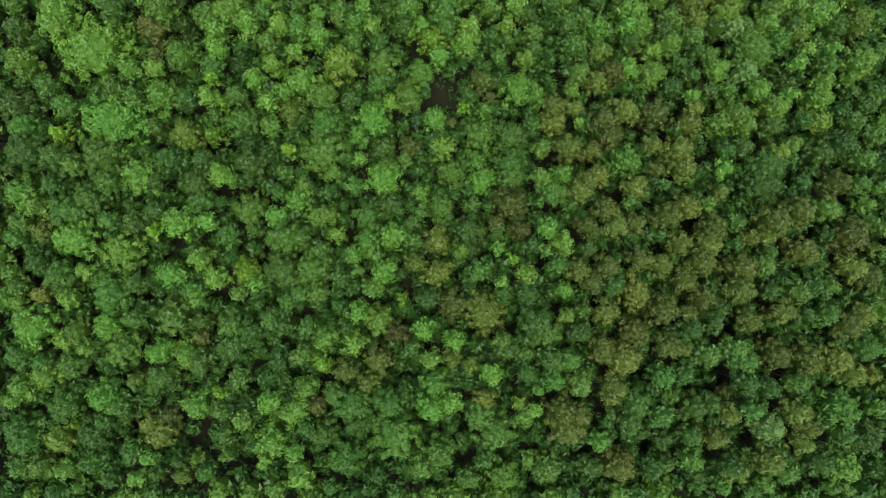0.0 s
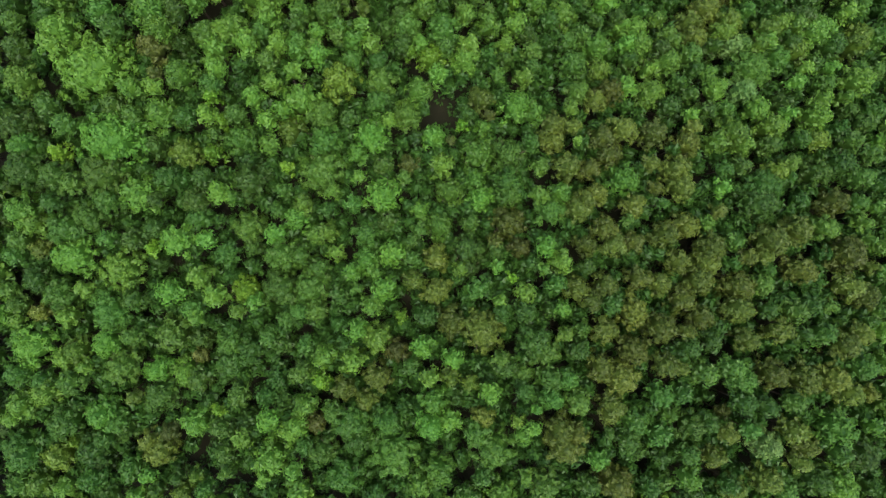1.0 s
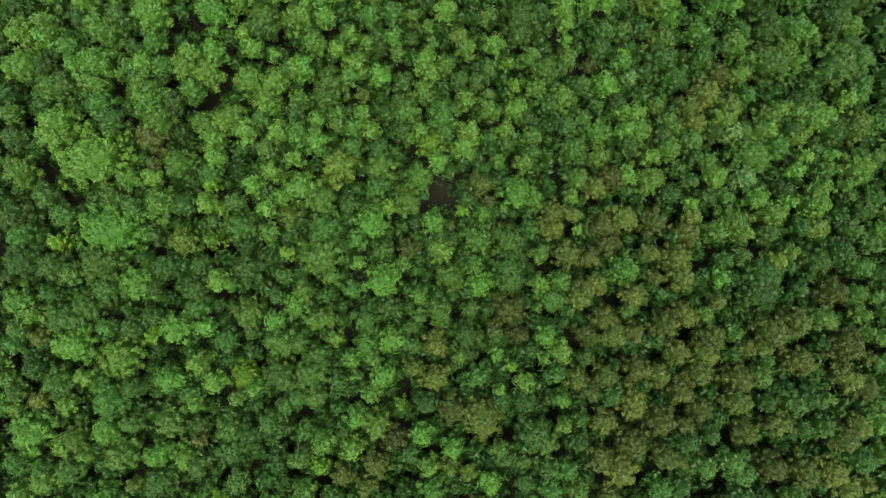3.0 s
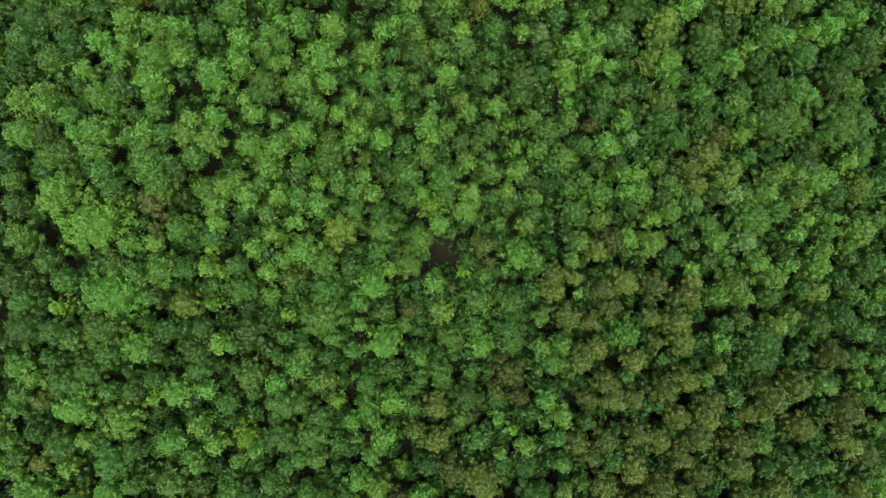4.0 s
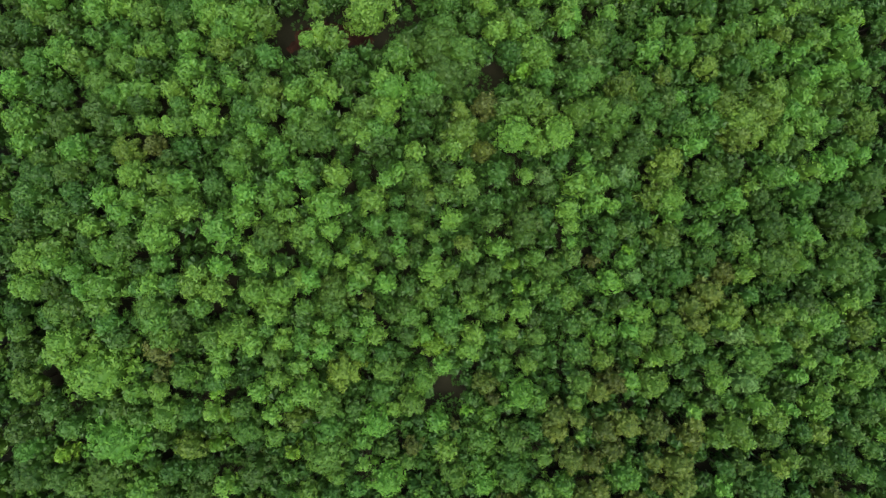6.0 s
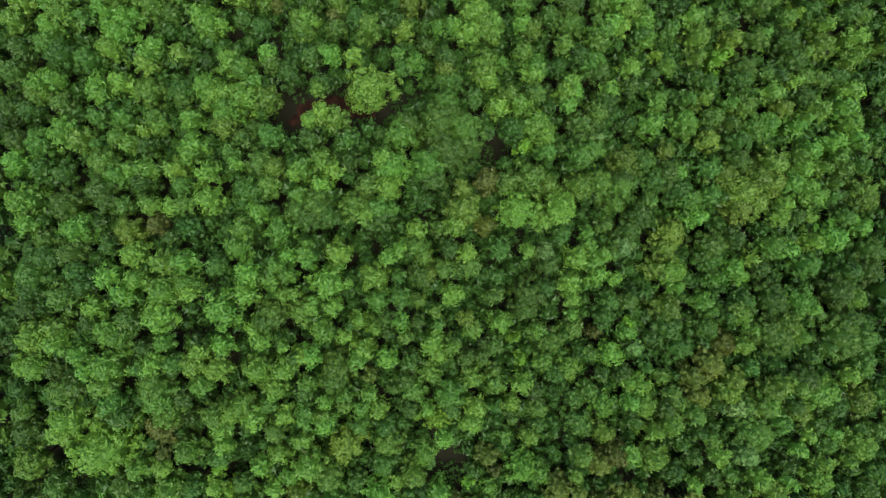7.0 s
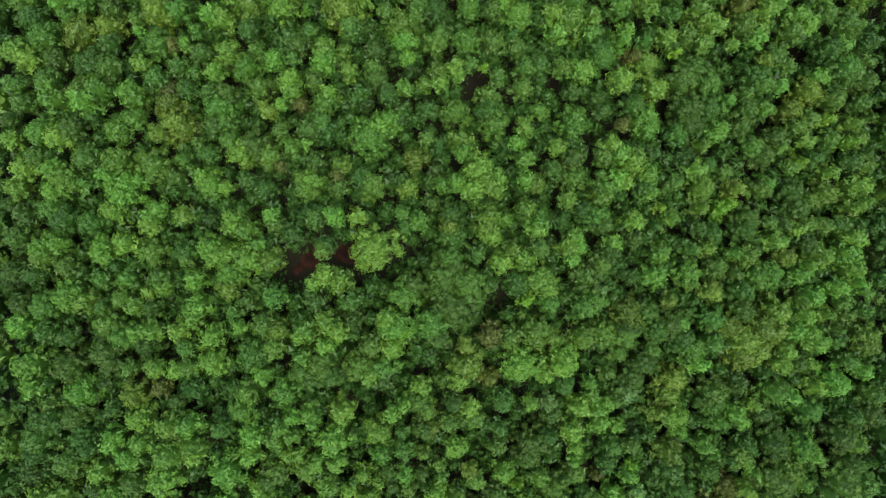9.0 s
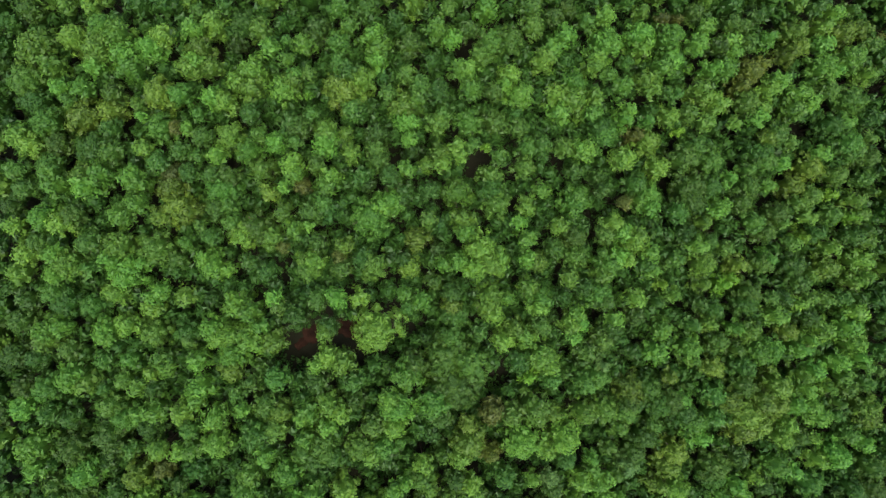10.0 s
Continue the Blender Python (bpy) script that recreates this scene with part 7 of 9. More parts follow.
tree("bright", -13.1, 82.4, 1.49, 20.2)
tree("mid", -12.7, 83.2, 1.87, 19.8)
tree("vivid", -11.5, 87.3, 1.86, 20.2)
tree("bright", -8.3, 87.2, 1.69, 19.1)
tree("vivid", -5.8, 82.7, 4.30, 21.2)
tree("bright", -1.8, 87.9, 1.33, 18.3)
tree("mid", -1.3, 85.8, 1.33, 18.0)
filler("deep", -0.3, 84.0, 1.38, 14.4)
tree("bright", 0.7, 86.7, 1.91, 18.3)
tree("deep", 1.8, 80.6, 1.80, 14.5)
filler("deep", 3.6, 82.5, 2.03, 13.8)
tree("mid", 5.3, 87.8, 1.92, 17.6)
tree("mustard", 5.3, 85.8, 1.92, 17.8)
tree("dull", 5.4, 81.1, 2.31, 17.8)
tree("mid", 5.8, 84.4, 2.51, 17.4)
tree("mid", 9.6, 81.9, 1.93, 17.3)
tree("bright", 10.9, 85.7, 2.32, 17.3)
tree("bright", 11.3, 87.3, 2.72, 17.2)
tree("bright", 11.7, 84.5, 1.74, 17.5)
tree("bright", 13.4, 80.6, 2.13, 17.6)
filler("deep", 13.7, 85.2, 1.56, 14.1)
tree("bright", 13.8, 87.0, 1.35, 17.2)
tree("bright", 14.7, 82.3, 2.13, 17.3)
filler("deep", 15.5, 85.0, 1.40, 13.0)
tree("bright", 16.5, 81.0, 2.34, 17.2)
tree("bright", 18.5, 85.7, 1.94, 17.4)
tree("bright", 18.9, 86.9, 2.33, 17.2)
tree("mid", 19.0, 82.7, 2.14, 17.0)
tree("deep", 21.1, 83.9, 1.43, 13.0)
tree("mid", 22.6, 86.9, 1.82, 15.6)
tree("bright", 23.7, 83.1, 2.15, 17.0)
tree("bright", 24.1, 81.0, 1.36, 17.0)
tree("bright", 24.5, 84.4, 1.75, 17.1)
filler("deep", 24.5, 85.8, 1.35, 13.5)
tree("vivid", 24.9, 83.1, 1.56, 17.2)
filler("deep", 26.4, 80.1, 1.86, 12.6)
filler("deep", 26.5, 86.2, 1.31, 13.3)
tree("dull", 27.7, 87.7, 2.75, 16.6)
tree("dull", 28.9, 86.4, 2.16, 16.5)
tree("mid", 29.0, 80.2, 2.39, 15.4)
tree("mid", 30.3, 81.9, 2.59, 15.5)
tree("bright", 30.4, 83.4, 1.77, 16.2)
tree("deep", 32.1, 80.2, 1.85, 13.4)
tree("bright", 33.7, 86.9, 1.97, 16.5)
tree("mid", 33.9, 84.2, 1.98, 15.9)
filler("deep", 34.9, 80.9, 1.63, 11.5)
filler("deep", 35.3, 83.0, 1.31, 12.3)
tree("mid", 37.1, 86.3, 1.99, 15.4)
tree("bright", 37.9, 81.6, 1.79, 15.8)
tree("bright", 38.4, 82.4, 2.19, 15.9)
tree("bright", 39.5, 87.3, 1.98, 16.2)
tree("mid", 43.0, 82.4, 2.40, 15.5)
filler("deep", 43.1, 87.4, 1.63, 11.7)
tree("mid", 44.2, 85.9, 1.80, 15.3)
filler("deep", 44.2, 81.8, 1.34, 11.1)
filler("deep", 45.2, 87.0, 1.68, 10.6)
filler("deep", 45.2, 80.5, 1.32, 9.9)
tree("bright", 45.6, 82.8, 2.00, 15.6)
tree("dull", 46.4, 85.0, 2.00, 15.3)
filler("deep", 48.9, 83.4, 1.38, 11.7)
filler("deep", 49.0, 80.3, 2.04, 11.1)
tree("bright", 50.0, 82.0, 2.00, 15.6)
tree("dull", 51.7, 85.8, 2.62, 14.9)
tree("bright", 52.0, 81.5, 2.41, 15.5)
tree("dull", 52.1, 87.5, 2.62, 14.8)
tree("mid", 55.6, 86.7, 1.41, 14.4)
tree("bright", 56.6, 84.0, 2.42, 15.1)
tree("mid", 58.1, 86.6, 1.62, 14.1)
tree("mustard", 58.5, 81.4, 2.02, 14.7)
filler("deep", 59.6, 82.7, 1.34, 10.0)
tree("bright", 60.4, 85.7, 1.62, 14.1)
tree("mid", 62.5, 86.6, 1.66, 13.5)
tree("mid", 62.6, 83.5, 2.04, 13.5)
tree("bright", 64.8, 82.0, 2.47, 13.6)
tree("mid", 65.2, 86.4, 1.66, 13.2)
tree("bright", 65.6, 81.1, 2.05, 13.5)
filler("deep", 67.0, 85.0, 1.59, 10.2)
tree("mid", 67.7, 86.6, 1.83, 14.2)
tree("bright", 69.3, 82.0, 2.47, 13.9)
tree("vivid", 69.8, 84.4, 2.45, 14.4)
tree("lime", 71.1, 83.8, 1.44, 13.6)
tree("mid", 73.1, 86.0, 1.50, 13.9)
tree("mid", 74.7, 83.7, 1.50, 15.2)
tree("deep", 75.3, 81.5, 1.92, 11.3)
filler("mid", 76.2, 87.1, 3.40, 15.2)
filler("bright", 78.2, 83.6, 1.90, 13.9)
filler("bright", 79.6, 80.0, 2.30, 14.7)
filler("bright", 79.7, 85.9, 1.50, 15.8)
filler("mid", 80.7, 82.6, 1.50, 15.4)
filler("mid", 81.6, 84.6, 1.50, 15.1)
filler("mid", 83.4, 82.7, 1.90, 15.6)
filler("dull", 84.8, 85.2, 2.30, 15.7)
filler("mid", 86.1, 80.8, 1.90, 15.9)
filler("mid", 87.2, 83.3, 1.90, 14.7)
filler("mid", -67.0, 95.7, 1.50, 20.5)
filler("mid", -66.8, 91.6, 1.50, 19.1)
filler("dull", -64.5, 93.7, 1.50, 19.9)
filler("mid", -63.8, 90.9, 1.50, 20.7)
filler("dull", -62.3, 88.2, 1.90, 20.2)
filler("bright", -61.2, 92.8, 2.80, 20.5)
filler("mid", -58.9, 94.7, 1.50, 20.1)
tree("mid", -57.3, 88.8, 1.67, 19.3)
tree("bright", -55.5, 91.0, 1.97, 21.6)
tree("bright", -54.3, 93.7, 2.15, 21.8)
filler("deep", -53.7, 90.9, 1.35, 16.4)
tree("mid", -52.7, 95.3, 1.97, 21.7)
tree("dull", -51.2, 88.1, 2.55, 20.3)
tree("bright", -50.8, 90.5, 1.81, 20.9)
tree("bright", -50.5, 93.7, 1.97, 21.8)
tree("bright", -48.9, 92.5, 2.89, 21.6)
filler("deep", -46.4, 89.3, 1.46, 17.2)
tree("mid", -46.2, 91.7, 1.63, 20.7)
tree("mid", -45.9, 95.3, 2.33, 22.0)
tree("bright", -43.3, 92.9, 2.18, 20.8)
tree("bright", -42.0, 94.9, 2.90, 21.4)
tree("bright", -41.9, 90.4, 2.95, 19.6)
tree("bright", -40.8, 92.1, 2.20, 20.2)
tree("bright", -39.2, 92.5, 1.65, 19.7)
tree("dull", -37.3, 94.5, 3.30, 20.4)
tree("vivid", -36.6, 88.4, 1.48, 19.3)
tree("dull", -34.4, 92.8, 2.04, 19.0)
filler("deep", -33.0, 90.9, 1.63, 17.0)
tree("bright", -32.9, 95.3, 1.28, 19.8)
tree("bright", -30.4, 92.8, 1.85, 19.2)
tree("bright", -29.3, 92.0, 2.61, 19.2)
filler("deep", -27.8, 88.2, 1.31, 17.0)
tree("bright", -27.1, 91.3, 1.30, 19.2)
filler("deep", -25.2, 88.6, 1.36, 17.6)
tree("mid", -24.0, 92.4, 1.86, 19.0)
filler("deep", -23.7, 90.0, 1.55, 16.6)
tree("mid", -21.6, 91.2, 1.86, 19.1)
filler("deep", -19.6, 95.2, 1.48, 17.6)
tree("rusty", -19.3, 94.5, 1.13, 17.8)
filler("deep", -18.0, 91.0, 1.66, 15.8)
filler("deep", -17.4, 93.7, 1.66, 16.6)
tree("bright", -16.4, 92.9, 1.30, 19.1)
tree("bright", -15.6, 91.2, 2.06, 19.2)
tree("bright", -15.3, 92.4, 2.63, 19.1)
tree("mid", -14.4, 95.3, 1.88, 18.5)
filler("deep", -13.6, 90.0, 1.74, 16.2)
filler("deep", -11.8, 93.8, 1.35, 15.7)
tree("rusty", -11.2, 93.3, 1.32, 17.8)
tree("mid", -11.0, 91.4, 2.07, 18.3)
tree("mustard", -10.8, 94.9, 1.69, 18.7)
filler("deep", -8.2, 90.5, 1.54, 16.4)
tree("mid", -7.9, 92.9, 2.08, 18.6)
tree("dull", -6.3, 92.0, 2.65, 18.4)
filler("deep", -2.4, 95.7, 1.49, 16.4)
tree("mid", -1.8, 92.8, 1.91, 17.4)
tree("mustard", -0.9, 91.6, 2.10, 17.5)
tree("mustard", 0.3, 95.8, 2.28, 18.2)
tree("deep", 2.1, 92.7, 1.76, 15.1)
tree("mid", 2.9, 89.4, 1.77, 16.6)
tree("deep", 3.4, 94.4, 1.58, 15.7)
tree("bright", 4.0, 92.0, 1.53, 17.3)
filler("deep", 5.4, 93.9, 1.57, 14.6)
tree("bright", 6.5, 92.4, 1.92, 17.7)
tree("bright", 8.7, 91.6, 2.31, 17.6)
tree("bright", 9.8, 94.5, 3.06, 18.5)
tree("bright", 11.2, 92.4, 2.89, 18.0)
tree("bright", 12.4, 92.9, 2.12, 17.7)
filler("deep", 15.5, 93.0, 1.84, 14.4)
tree("bright", 16.5, 95.8, 1.73, 17.9)
tree("bright", 16.6, 92.9, 1.54, 17.5)
tree("bright", 17.1, 88.7, 1.93, 17.6)
tree("bright", 18.4, 92.4, 1.94, 17.2)
filler("deep", 20.4, 90.7, 1.65, 13.0)
tree("mid", 21.0, 94.5, 1.94, 16.8)
tree("bright", 23.1, 89.9, 1.55, 17.3)
tree("dull", 24.1, 93.3, 2.54, 16.5)
tree("mid", 25.8, 88.6, 1.96, 16.6)
tree("dull", 28.1, 93.8, 0.97, 16.8)
tree("bright", 28.3, 90.8, 2.14, 17.2)
tree("bright", 29.1, 92.0, 2.53, 17.4)
tree("bright", 30.8, 93.3, 2.34, 17.4)
tree("bright", 32.0, 92.9, 1.75, 17.3)
tree("bright", 32.9, 95.5, 2.14, 17.5)
tree("mid", 35.3, 92.0, 1.96, 16.5)
tree("bright", 35.4, 93.8, 1.75, 17.3)
tree("bright", 36.1, 91.2, 2.16, 17.0)
tree("lime", 37.6, 89.0, 1.28, 15.9)
tree("mid", 39.8, 92.9, 2.37, 16.5)
filler("deep", 39.9, 90.9, 1.31, 13.1)
tree("bright", 43.2, 95.0, 2.17, 16.5)
tree("bright", 44.4, 92.0, 2.58, 16.1)
tree("bright", 44.4, 89.0, 1.79, 15.8)
tree("dull", 45.1, 95.5, 1.78, 15.7)
filler("deep", 46.0, 88.8, 1.45, 11.4)
tree("mid", 47.8, 94.6, 1.39, 15.5)
tree("lime", 48.0, 88.9, 2.21, 15.0)
tree("lime", 49.1, 89.8, 1.40, 14.9)
filler("deep", 49.2, 93.0, 1.37, 11.6)
tree("mustard", 50.2, 92.0, 2.20, 15.6)
tree("dull", 54.1, 92.0, 2.01, 14.7)
tree("bright", 55.0, 92.8, 2.21, 15.1)
tree("bright", 58.5, 95.5, 1.40, 15.4)
tree("dull", 59.3, 91.9, 2.63, 14.7)
tree("dull", 60.5, 89.3, 2.44, 14.2)
tree("bright", 61.9, 90.2, 1.82, 14.6)
tree("mustard", 64.9, 91.5, 2.64, 14.5)
tree("mustard", 65.2, 94.6, 2.42, 15.3)
filler("deep", 67.7, 89.5, 1.88, 10.5)
tree("bright", 69.9, 89.3, 2.44, 14.7)
tree("bright", 70.1, 92.8, 2.44, 14.8)
tree("bright", 70.6, 95.6, 1.41, 15.5)
tree("bright", 71.1, 90.2, 2.03, 14.6)
tree("mid", 72.5, 94.4, 1.65, 14.3)
tree("bright", 75.0, 91.4, 2.30, 14.1)
filler("bright", 75.5, 94.5, 1.50, 14.7)
filler("bright", 77.8, 92.6, 1.90, 16.1)
filler("bright", 79.2, 89.1, 1.50, 14.6)
filler("dull", 80.9, 95.4, 1.50, 15.0)
filler("mid", 82.2, 93.7, 1.50, 16.5)
filler("dull", 83.6, 90.5, 3.40, 16.2)
filler("bright", 86.6, 88.0, 2.30, 16.4)
filler("bright", -65.5, 100.8, 2.80, 19.6)
filler("mid", -64.8, 96.9, 1.50, 18.9)
filler("mid", -63.4, 98.8, 1.50, 19.8)
filler("mid", -63.0, 103.6, 2.80, 19.9)
filler("bright", -62.2, 100.5, 1.50, 20.3)
filler("mid", -61.5, 96.5, 1.50, 20.5)
filler("mid", -60.6, 98.7, 1.50, 19.0)
filler("bright", -58.5, 103.5, 2.30, 20.3)
tree("deep", -57.6, 97.8, 2.07, 17.8)
tree("mid", -55.8, 100.3, 1.42, 21.9)
tree("bright", -55.7, 97.6, 1.60, 22.2)
tree("mid", -54.5, 102.6, 1.96, 21.7)
tree("bright", -51.9, 98.8, 2.68, 22.3)
tree("bright", -50.4, 103.4, 2.50, 21.9)
tree("bright", -49.3, 98.0, 2.13, 22.7)
tree("mid", -47.8, 99.2, 1.96, 22.4)
tree("bright", -46.4, 103.1, 2.32, 22.4)
filler("deep", -43.4, 101.2, 1.31, 17.4)
tree("bright", -41.6, 99.2, 2.15, 22.1)
tree("bright", -39.5, 103.5, 2.17, 21.3)
tree("bright", -39.3, 100.8, 1.80, 21.7)
tree("mustard", -36.1, 98.9, 1.63, 20.7)
tree("mustard", -34.9, 103.2, 2.75, 20.3)
tree("mustard", -34.0, 100.5, 3.11, 20.7)
filler("deep", -33.6, 97.5, 1.76, 17.5)
tree("mustard", -32.6, 99.7, 2.21, 19.5)
tree("mid", -31.1, 97.7, 1.13, 18.9)
filler("deep", -30.9, 99.4, 1.73, 17.3)
tree("mid", -29.6, 96.1, 1.86, 18.9)
tree("dull", -28.7, 100.1, 2.22, 19.2)
tree("dull", -27.9, 102.9, 3.14, 19.9)
tree("mid", -27.2, 100.5, 1.85, 19.1)
tree("dull", -26.5, 98.1, 2.42, 18.9)
tree("bright", -24.9, 96.5, 2.80, 19.1)
tree("dull", -23.2, 97.3, 3.17, 19.4)
tree("mustard", -21.2, 102.6, 1.67, 19.1)
tree("dull", -20.9, 96.1, 2.43, 18.8)
tree("mid", -19.3, 99.8, 1.67, 18.8)
tree("bright", -19.0, 103.3, 1.10, 19.9)
tree("bright", -17.6, 97.3, 2.05, 19.0)
tree("rusty", -16.4, 103.4, 1.49, 18.8)
tree("bright", -15.5, 97.8, 1.11, 19.2)
tree("mid", -15.2, 99.8, 2.24, 19.4)
tree("mid", -13.5, 101.0, 1.86, 19.5)
tree("bright", -13.1, 103.8, 2.23, 19.8)
tree("deep", -12.9, 99.7, 2.31, 18.0)
filler("deep", -10.2, 98.7, 1.46, 15.7)
filler("deep", -9.3, 102.1, 1.74, 16.9)
tree("deep", -7.2, 103.9, 1.54, 17.3)
tree("bright", -6.7, 99.0, 3.56, 19.7)
tree("bright", -5.1, 100.3, 2.45, 18.8)
tree("bright", -3.9, 101.5, 2.65, 18.7)
tree("mid", -1.8, 102.8, 2.27, 18.1)
tree("mid", 1.8, 103.0, 2.03, 18.4)
tree("mid", 1.9, 98.7, 1.70, 18.5)
tree("deep", 3.7, 97.8, 1.57, 16.2)
filler("deep", 4.6, 96.1, 1.43, 16.2)
tree("bright", 6.1, 102.8, 2.87, 17.9)
tree("bright", 6.9, 98.7, 2.30, 17.7)
tree("bright", 7.3, 97.0, 1.91, 17.8)
tree("dull", 11.1, 103.3, 2.69, 17.4)
tree("dull", 12.0, 101.2, 2.69, 17.3)
tree("bright", 15.3, 98.3, 1.34, 17.5)
tree("mustard", 16.5, 100.8, 1.73, 17.3)
filler("deep", 16.7, 99.1, 1.71, 14.2)
tree("bright", 18.5, 103.3, 1.72, 18.0)
filler("deep", 20.5, 101.7, 1.43, 14.3)
tree("bright", 21.2, 97.9, 1.54, 17.4)
tree("bright", 23.9, 101.3, 2.72, 17.3)
tree("mid", 24.0, 96.2, 2.14, 16.9)
tree("bright", 24.2, 102.6, 2.12, 17.5)
filler("deep", 26.2, 98.0, 1.38, 13.2)
filler("deep", 26.6, 101.8, 1.58, 14.7)
tree("mid", 27.9, 103.3, 1.37, 17.3)
tree("mid", 28.6, 96.7, 1.94, 17.2)
tree("bright", 29.7, 98.4, 1.93, 17.7)
tree("bright", 31.1, 97.1, 2.14, 17.6)
tree("rusty", 31.5, 101.4, 1.36, 16.6)
tree("bright", 33.5, 101.8, 1.94, 17.5)
tree("bright", 33.6, 96.3, 1.75, 17.5)
tree("bright", 34.9, 102.7, 2.53, 17.5)
tree("bright", 35.3, 101.0, 2.14, 17.5)
tree("mid", 36.3, 97.2, 1.36, 17.0)
filler("deep", 37.4, 98.9, 1.61, 13.8)
filler("deep", 38.1, 102.4, 1.59, 13.5)
tree("mid", 39.8, 100.1, 2.15, 17.1)
tree("dull", 41.6, 101.9, 2.94, 17.0)
tree("deep", 41.7, 96.9, 2.51, 15.0)
tree("bright", 44.0, 98.5, 2.17, 16.5)
filler("deep", 44.3, 96.3, 1.42, 12.6)
tree("vivid", 45.5, 100.2, 1.77, 16.8)
tree("bright", 46.6, 101.0, 2.17, 16.4)
tree("mid", 50.5, 101.5, 1.99, 15.3)
tree("dull", 52.2, 98.5, 1.99, 15.6)
filler("deep", 53.5, 102.3, 1.93, 11.8)
tree("dull", 54.3, 97.2, 2.40, 15.3)
tree("mid", 56.1, 99.8, 2.40, 15.3)
tree("bright", 56.6, 98.5, 1.79, 15.7)
filler("deep", 58.8, 98.8, 1.51, 11.9)
tree("bright", 59.1, 101.6, 1.79, 15.9)
tree("lime", 60.4, 96.3, 2.02, 14.8)
tree("bright", 60.5, 99.4, 1.59, 15.8)
tree("mid", 61.2, 102.9, 2.20, 15.5)
tree("mid", 62.3, 96.8, 1.81, 15.3)
filler("deep", 62.8, 99.4, 1.68, 12.7)
tree("lime", 64.3, 102.9, 1.60, 15.3)
tree("mid", 64.7, 99.9, 1.80, 15.5)
filler("deep", 65.9, 101.5, 1.52, 12.1)
filler("deep", 67.0, 103.2, 1.70, 13.0)
tree("bright", 68.1, 102.1, 2.20, 16.1)
tree("lime", 68.2, 99.5, 2.02, 15.2)
tree("mid", 68.6, 96.4, 2.21, 15.5)
tree("bright", 69.0, 99.9, 1.80, 15.9)
tree("dull", 70.2, 97.3, 2.01, 15.6)
tree("deep", 71.9, 103.5, 1.66, 13.2)
filler("dull", 74.6, 100.0, 2.80, 16.4)
filler("bright", 75.3, 103.4, 2.30, 16.5)
filler("bright", 77.3, 98.0, 1.50, 14.7)
filler("mid", 77.6, 100.6, 1.50, 15.4)
filler("mid", 78.6, 96.5, 1.50, 14.6)
filler("mid", 80.3, 99.2, 2.80, 16.6)
filler("mid", 80.5, 102.1, 1.50, 15.4)
filler("mid", 83.5, 103.7, 2.30, 15.5)
filler("dull", 83.5, 98.5, 1.50, 15.7)
filler("mid", 84.7, 101.4, 1.50, 15.3)
filler("dull", 84.8, 96.6, 1.50, 15.2)
filler("mid", -65.7, 106.3, 1.90, 19.9)
filler("dull", -64.9, 109.9, 3.40, 18.4)
filler("bright", -62.1, 107.7, 1.90, 18.7)
filler("mid", -61.1, 111.9, 1.90, 18.3)
filler("bright", -59.4, 109.9, 1.90, 19.8)
tree("mid", -55.6, 105.3, 1.96, 21.7)
tree("bright", -55.4, 110.0, 2.32, 21.3)
tree("bright", -53.7, 108.8, 2.14, 21.6)
filler("deep", -52.8, 105.7, 1.63, 15.7)
tree("mid", -51.1, 106.1, 2.14, 21.5)
tree("bright", -50.8, 104.9, 1.60, 22.0)
tree("mid", -50.1, 108.9, 1.97, 21.1)
filler("deep", -49.7, 111.4, 1.40, 15.3)
tree("bright", -46.8, 104.7, 2.88, 21.5)
tree("dull", -45.1, 108.2, 3.23, 21.9)
tree("bright", -44.2, 105.0, 2.15, 21.9)
tree("mid", -43.0, 111.3, 1.98, 20.8)
tree("dull", -42.9, 107.8, 2.34, 21.2)
filler("deep", -40.8, 111.7, 1.41, 16.4)
tree("deep", -40.4, 106.8, 1.51, 17.5)
filler("deep", -40.2, 109.4, 1.38, 15.6)
tree("bright", -40.1, 104.5, 2.16, 21.6)
tree("bright", -38.3, 108.5, 1.53, 20.9)
tree("mid", -36.6, 106.7, 2.18, 20.6)
tree("dull", -36.3, 111.5, 2.73, 20.3)
tree("rusty", -34.9, 104.8, 2.02, 19.3)
tree("rusty", -34.4, 111.6, 1.28, 19.3)
tree("mid", -33.5, 108.4, 1.82, 20.0)
tree("mid", -32.5, 105.2, 1.83, 19.9)
tree("vivid", -32.4, 111.4, 1.26, 20.8)
tree("mid", -31.4, 107.6, 1.50, 18.8)
tree("mid", -30.5, 110.4, 2.02, 19.7)
filler("deep", -30.5, 105.9, 1.42, 15.9)
tree("mid", -29.4, 104.9, 1.84, 19.4)
tree("vivid", -28.5, 107.8, 1.64, 20.4)
tree("dull", -27.0, 104.9, 1.84, 19.4)
tree("bright", -26.7, 110.5, 2.58, 19.9)
tree("bright", -24.0, 108.6, 2.78, 19.6)
tree("bright", -22.4, 110.8, 1.64, 20.7)
tree("dull", -22.4, 105.8, 2.41, 19.1)
tree("bright", -20.2, 109.7, 1.83, 20.3)
filler("deep", -20.2, 106.9, 1.96, 16.2)
tree("deep", -19.2, 111.0, 1.70, 18.4)
filler("deep", -18.9, 108.4, 1.37, 16.1)
tree("vivid", -17.8, 106.5, 2.20, 20.7)
tree("mid", -17.4, 109.7, 1.46, 20.4)
tree("bright", -17.4, 105.0, 1.47, 20.2)
tree("mid", -16.7, 111.8, 2.21, 20.2)
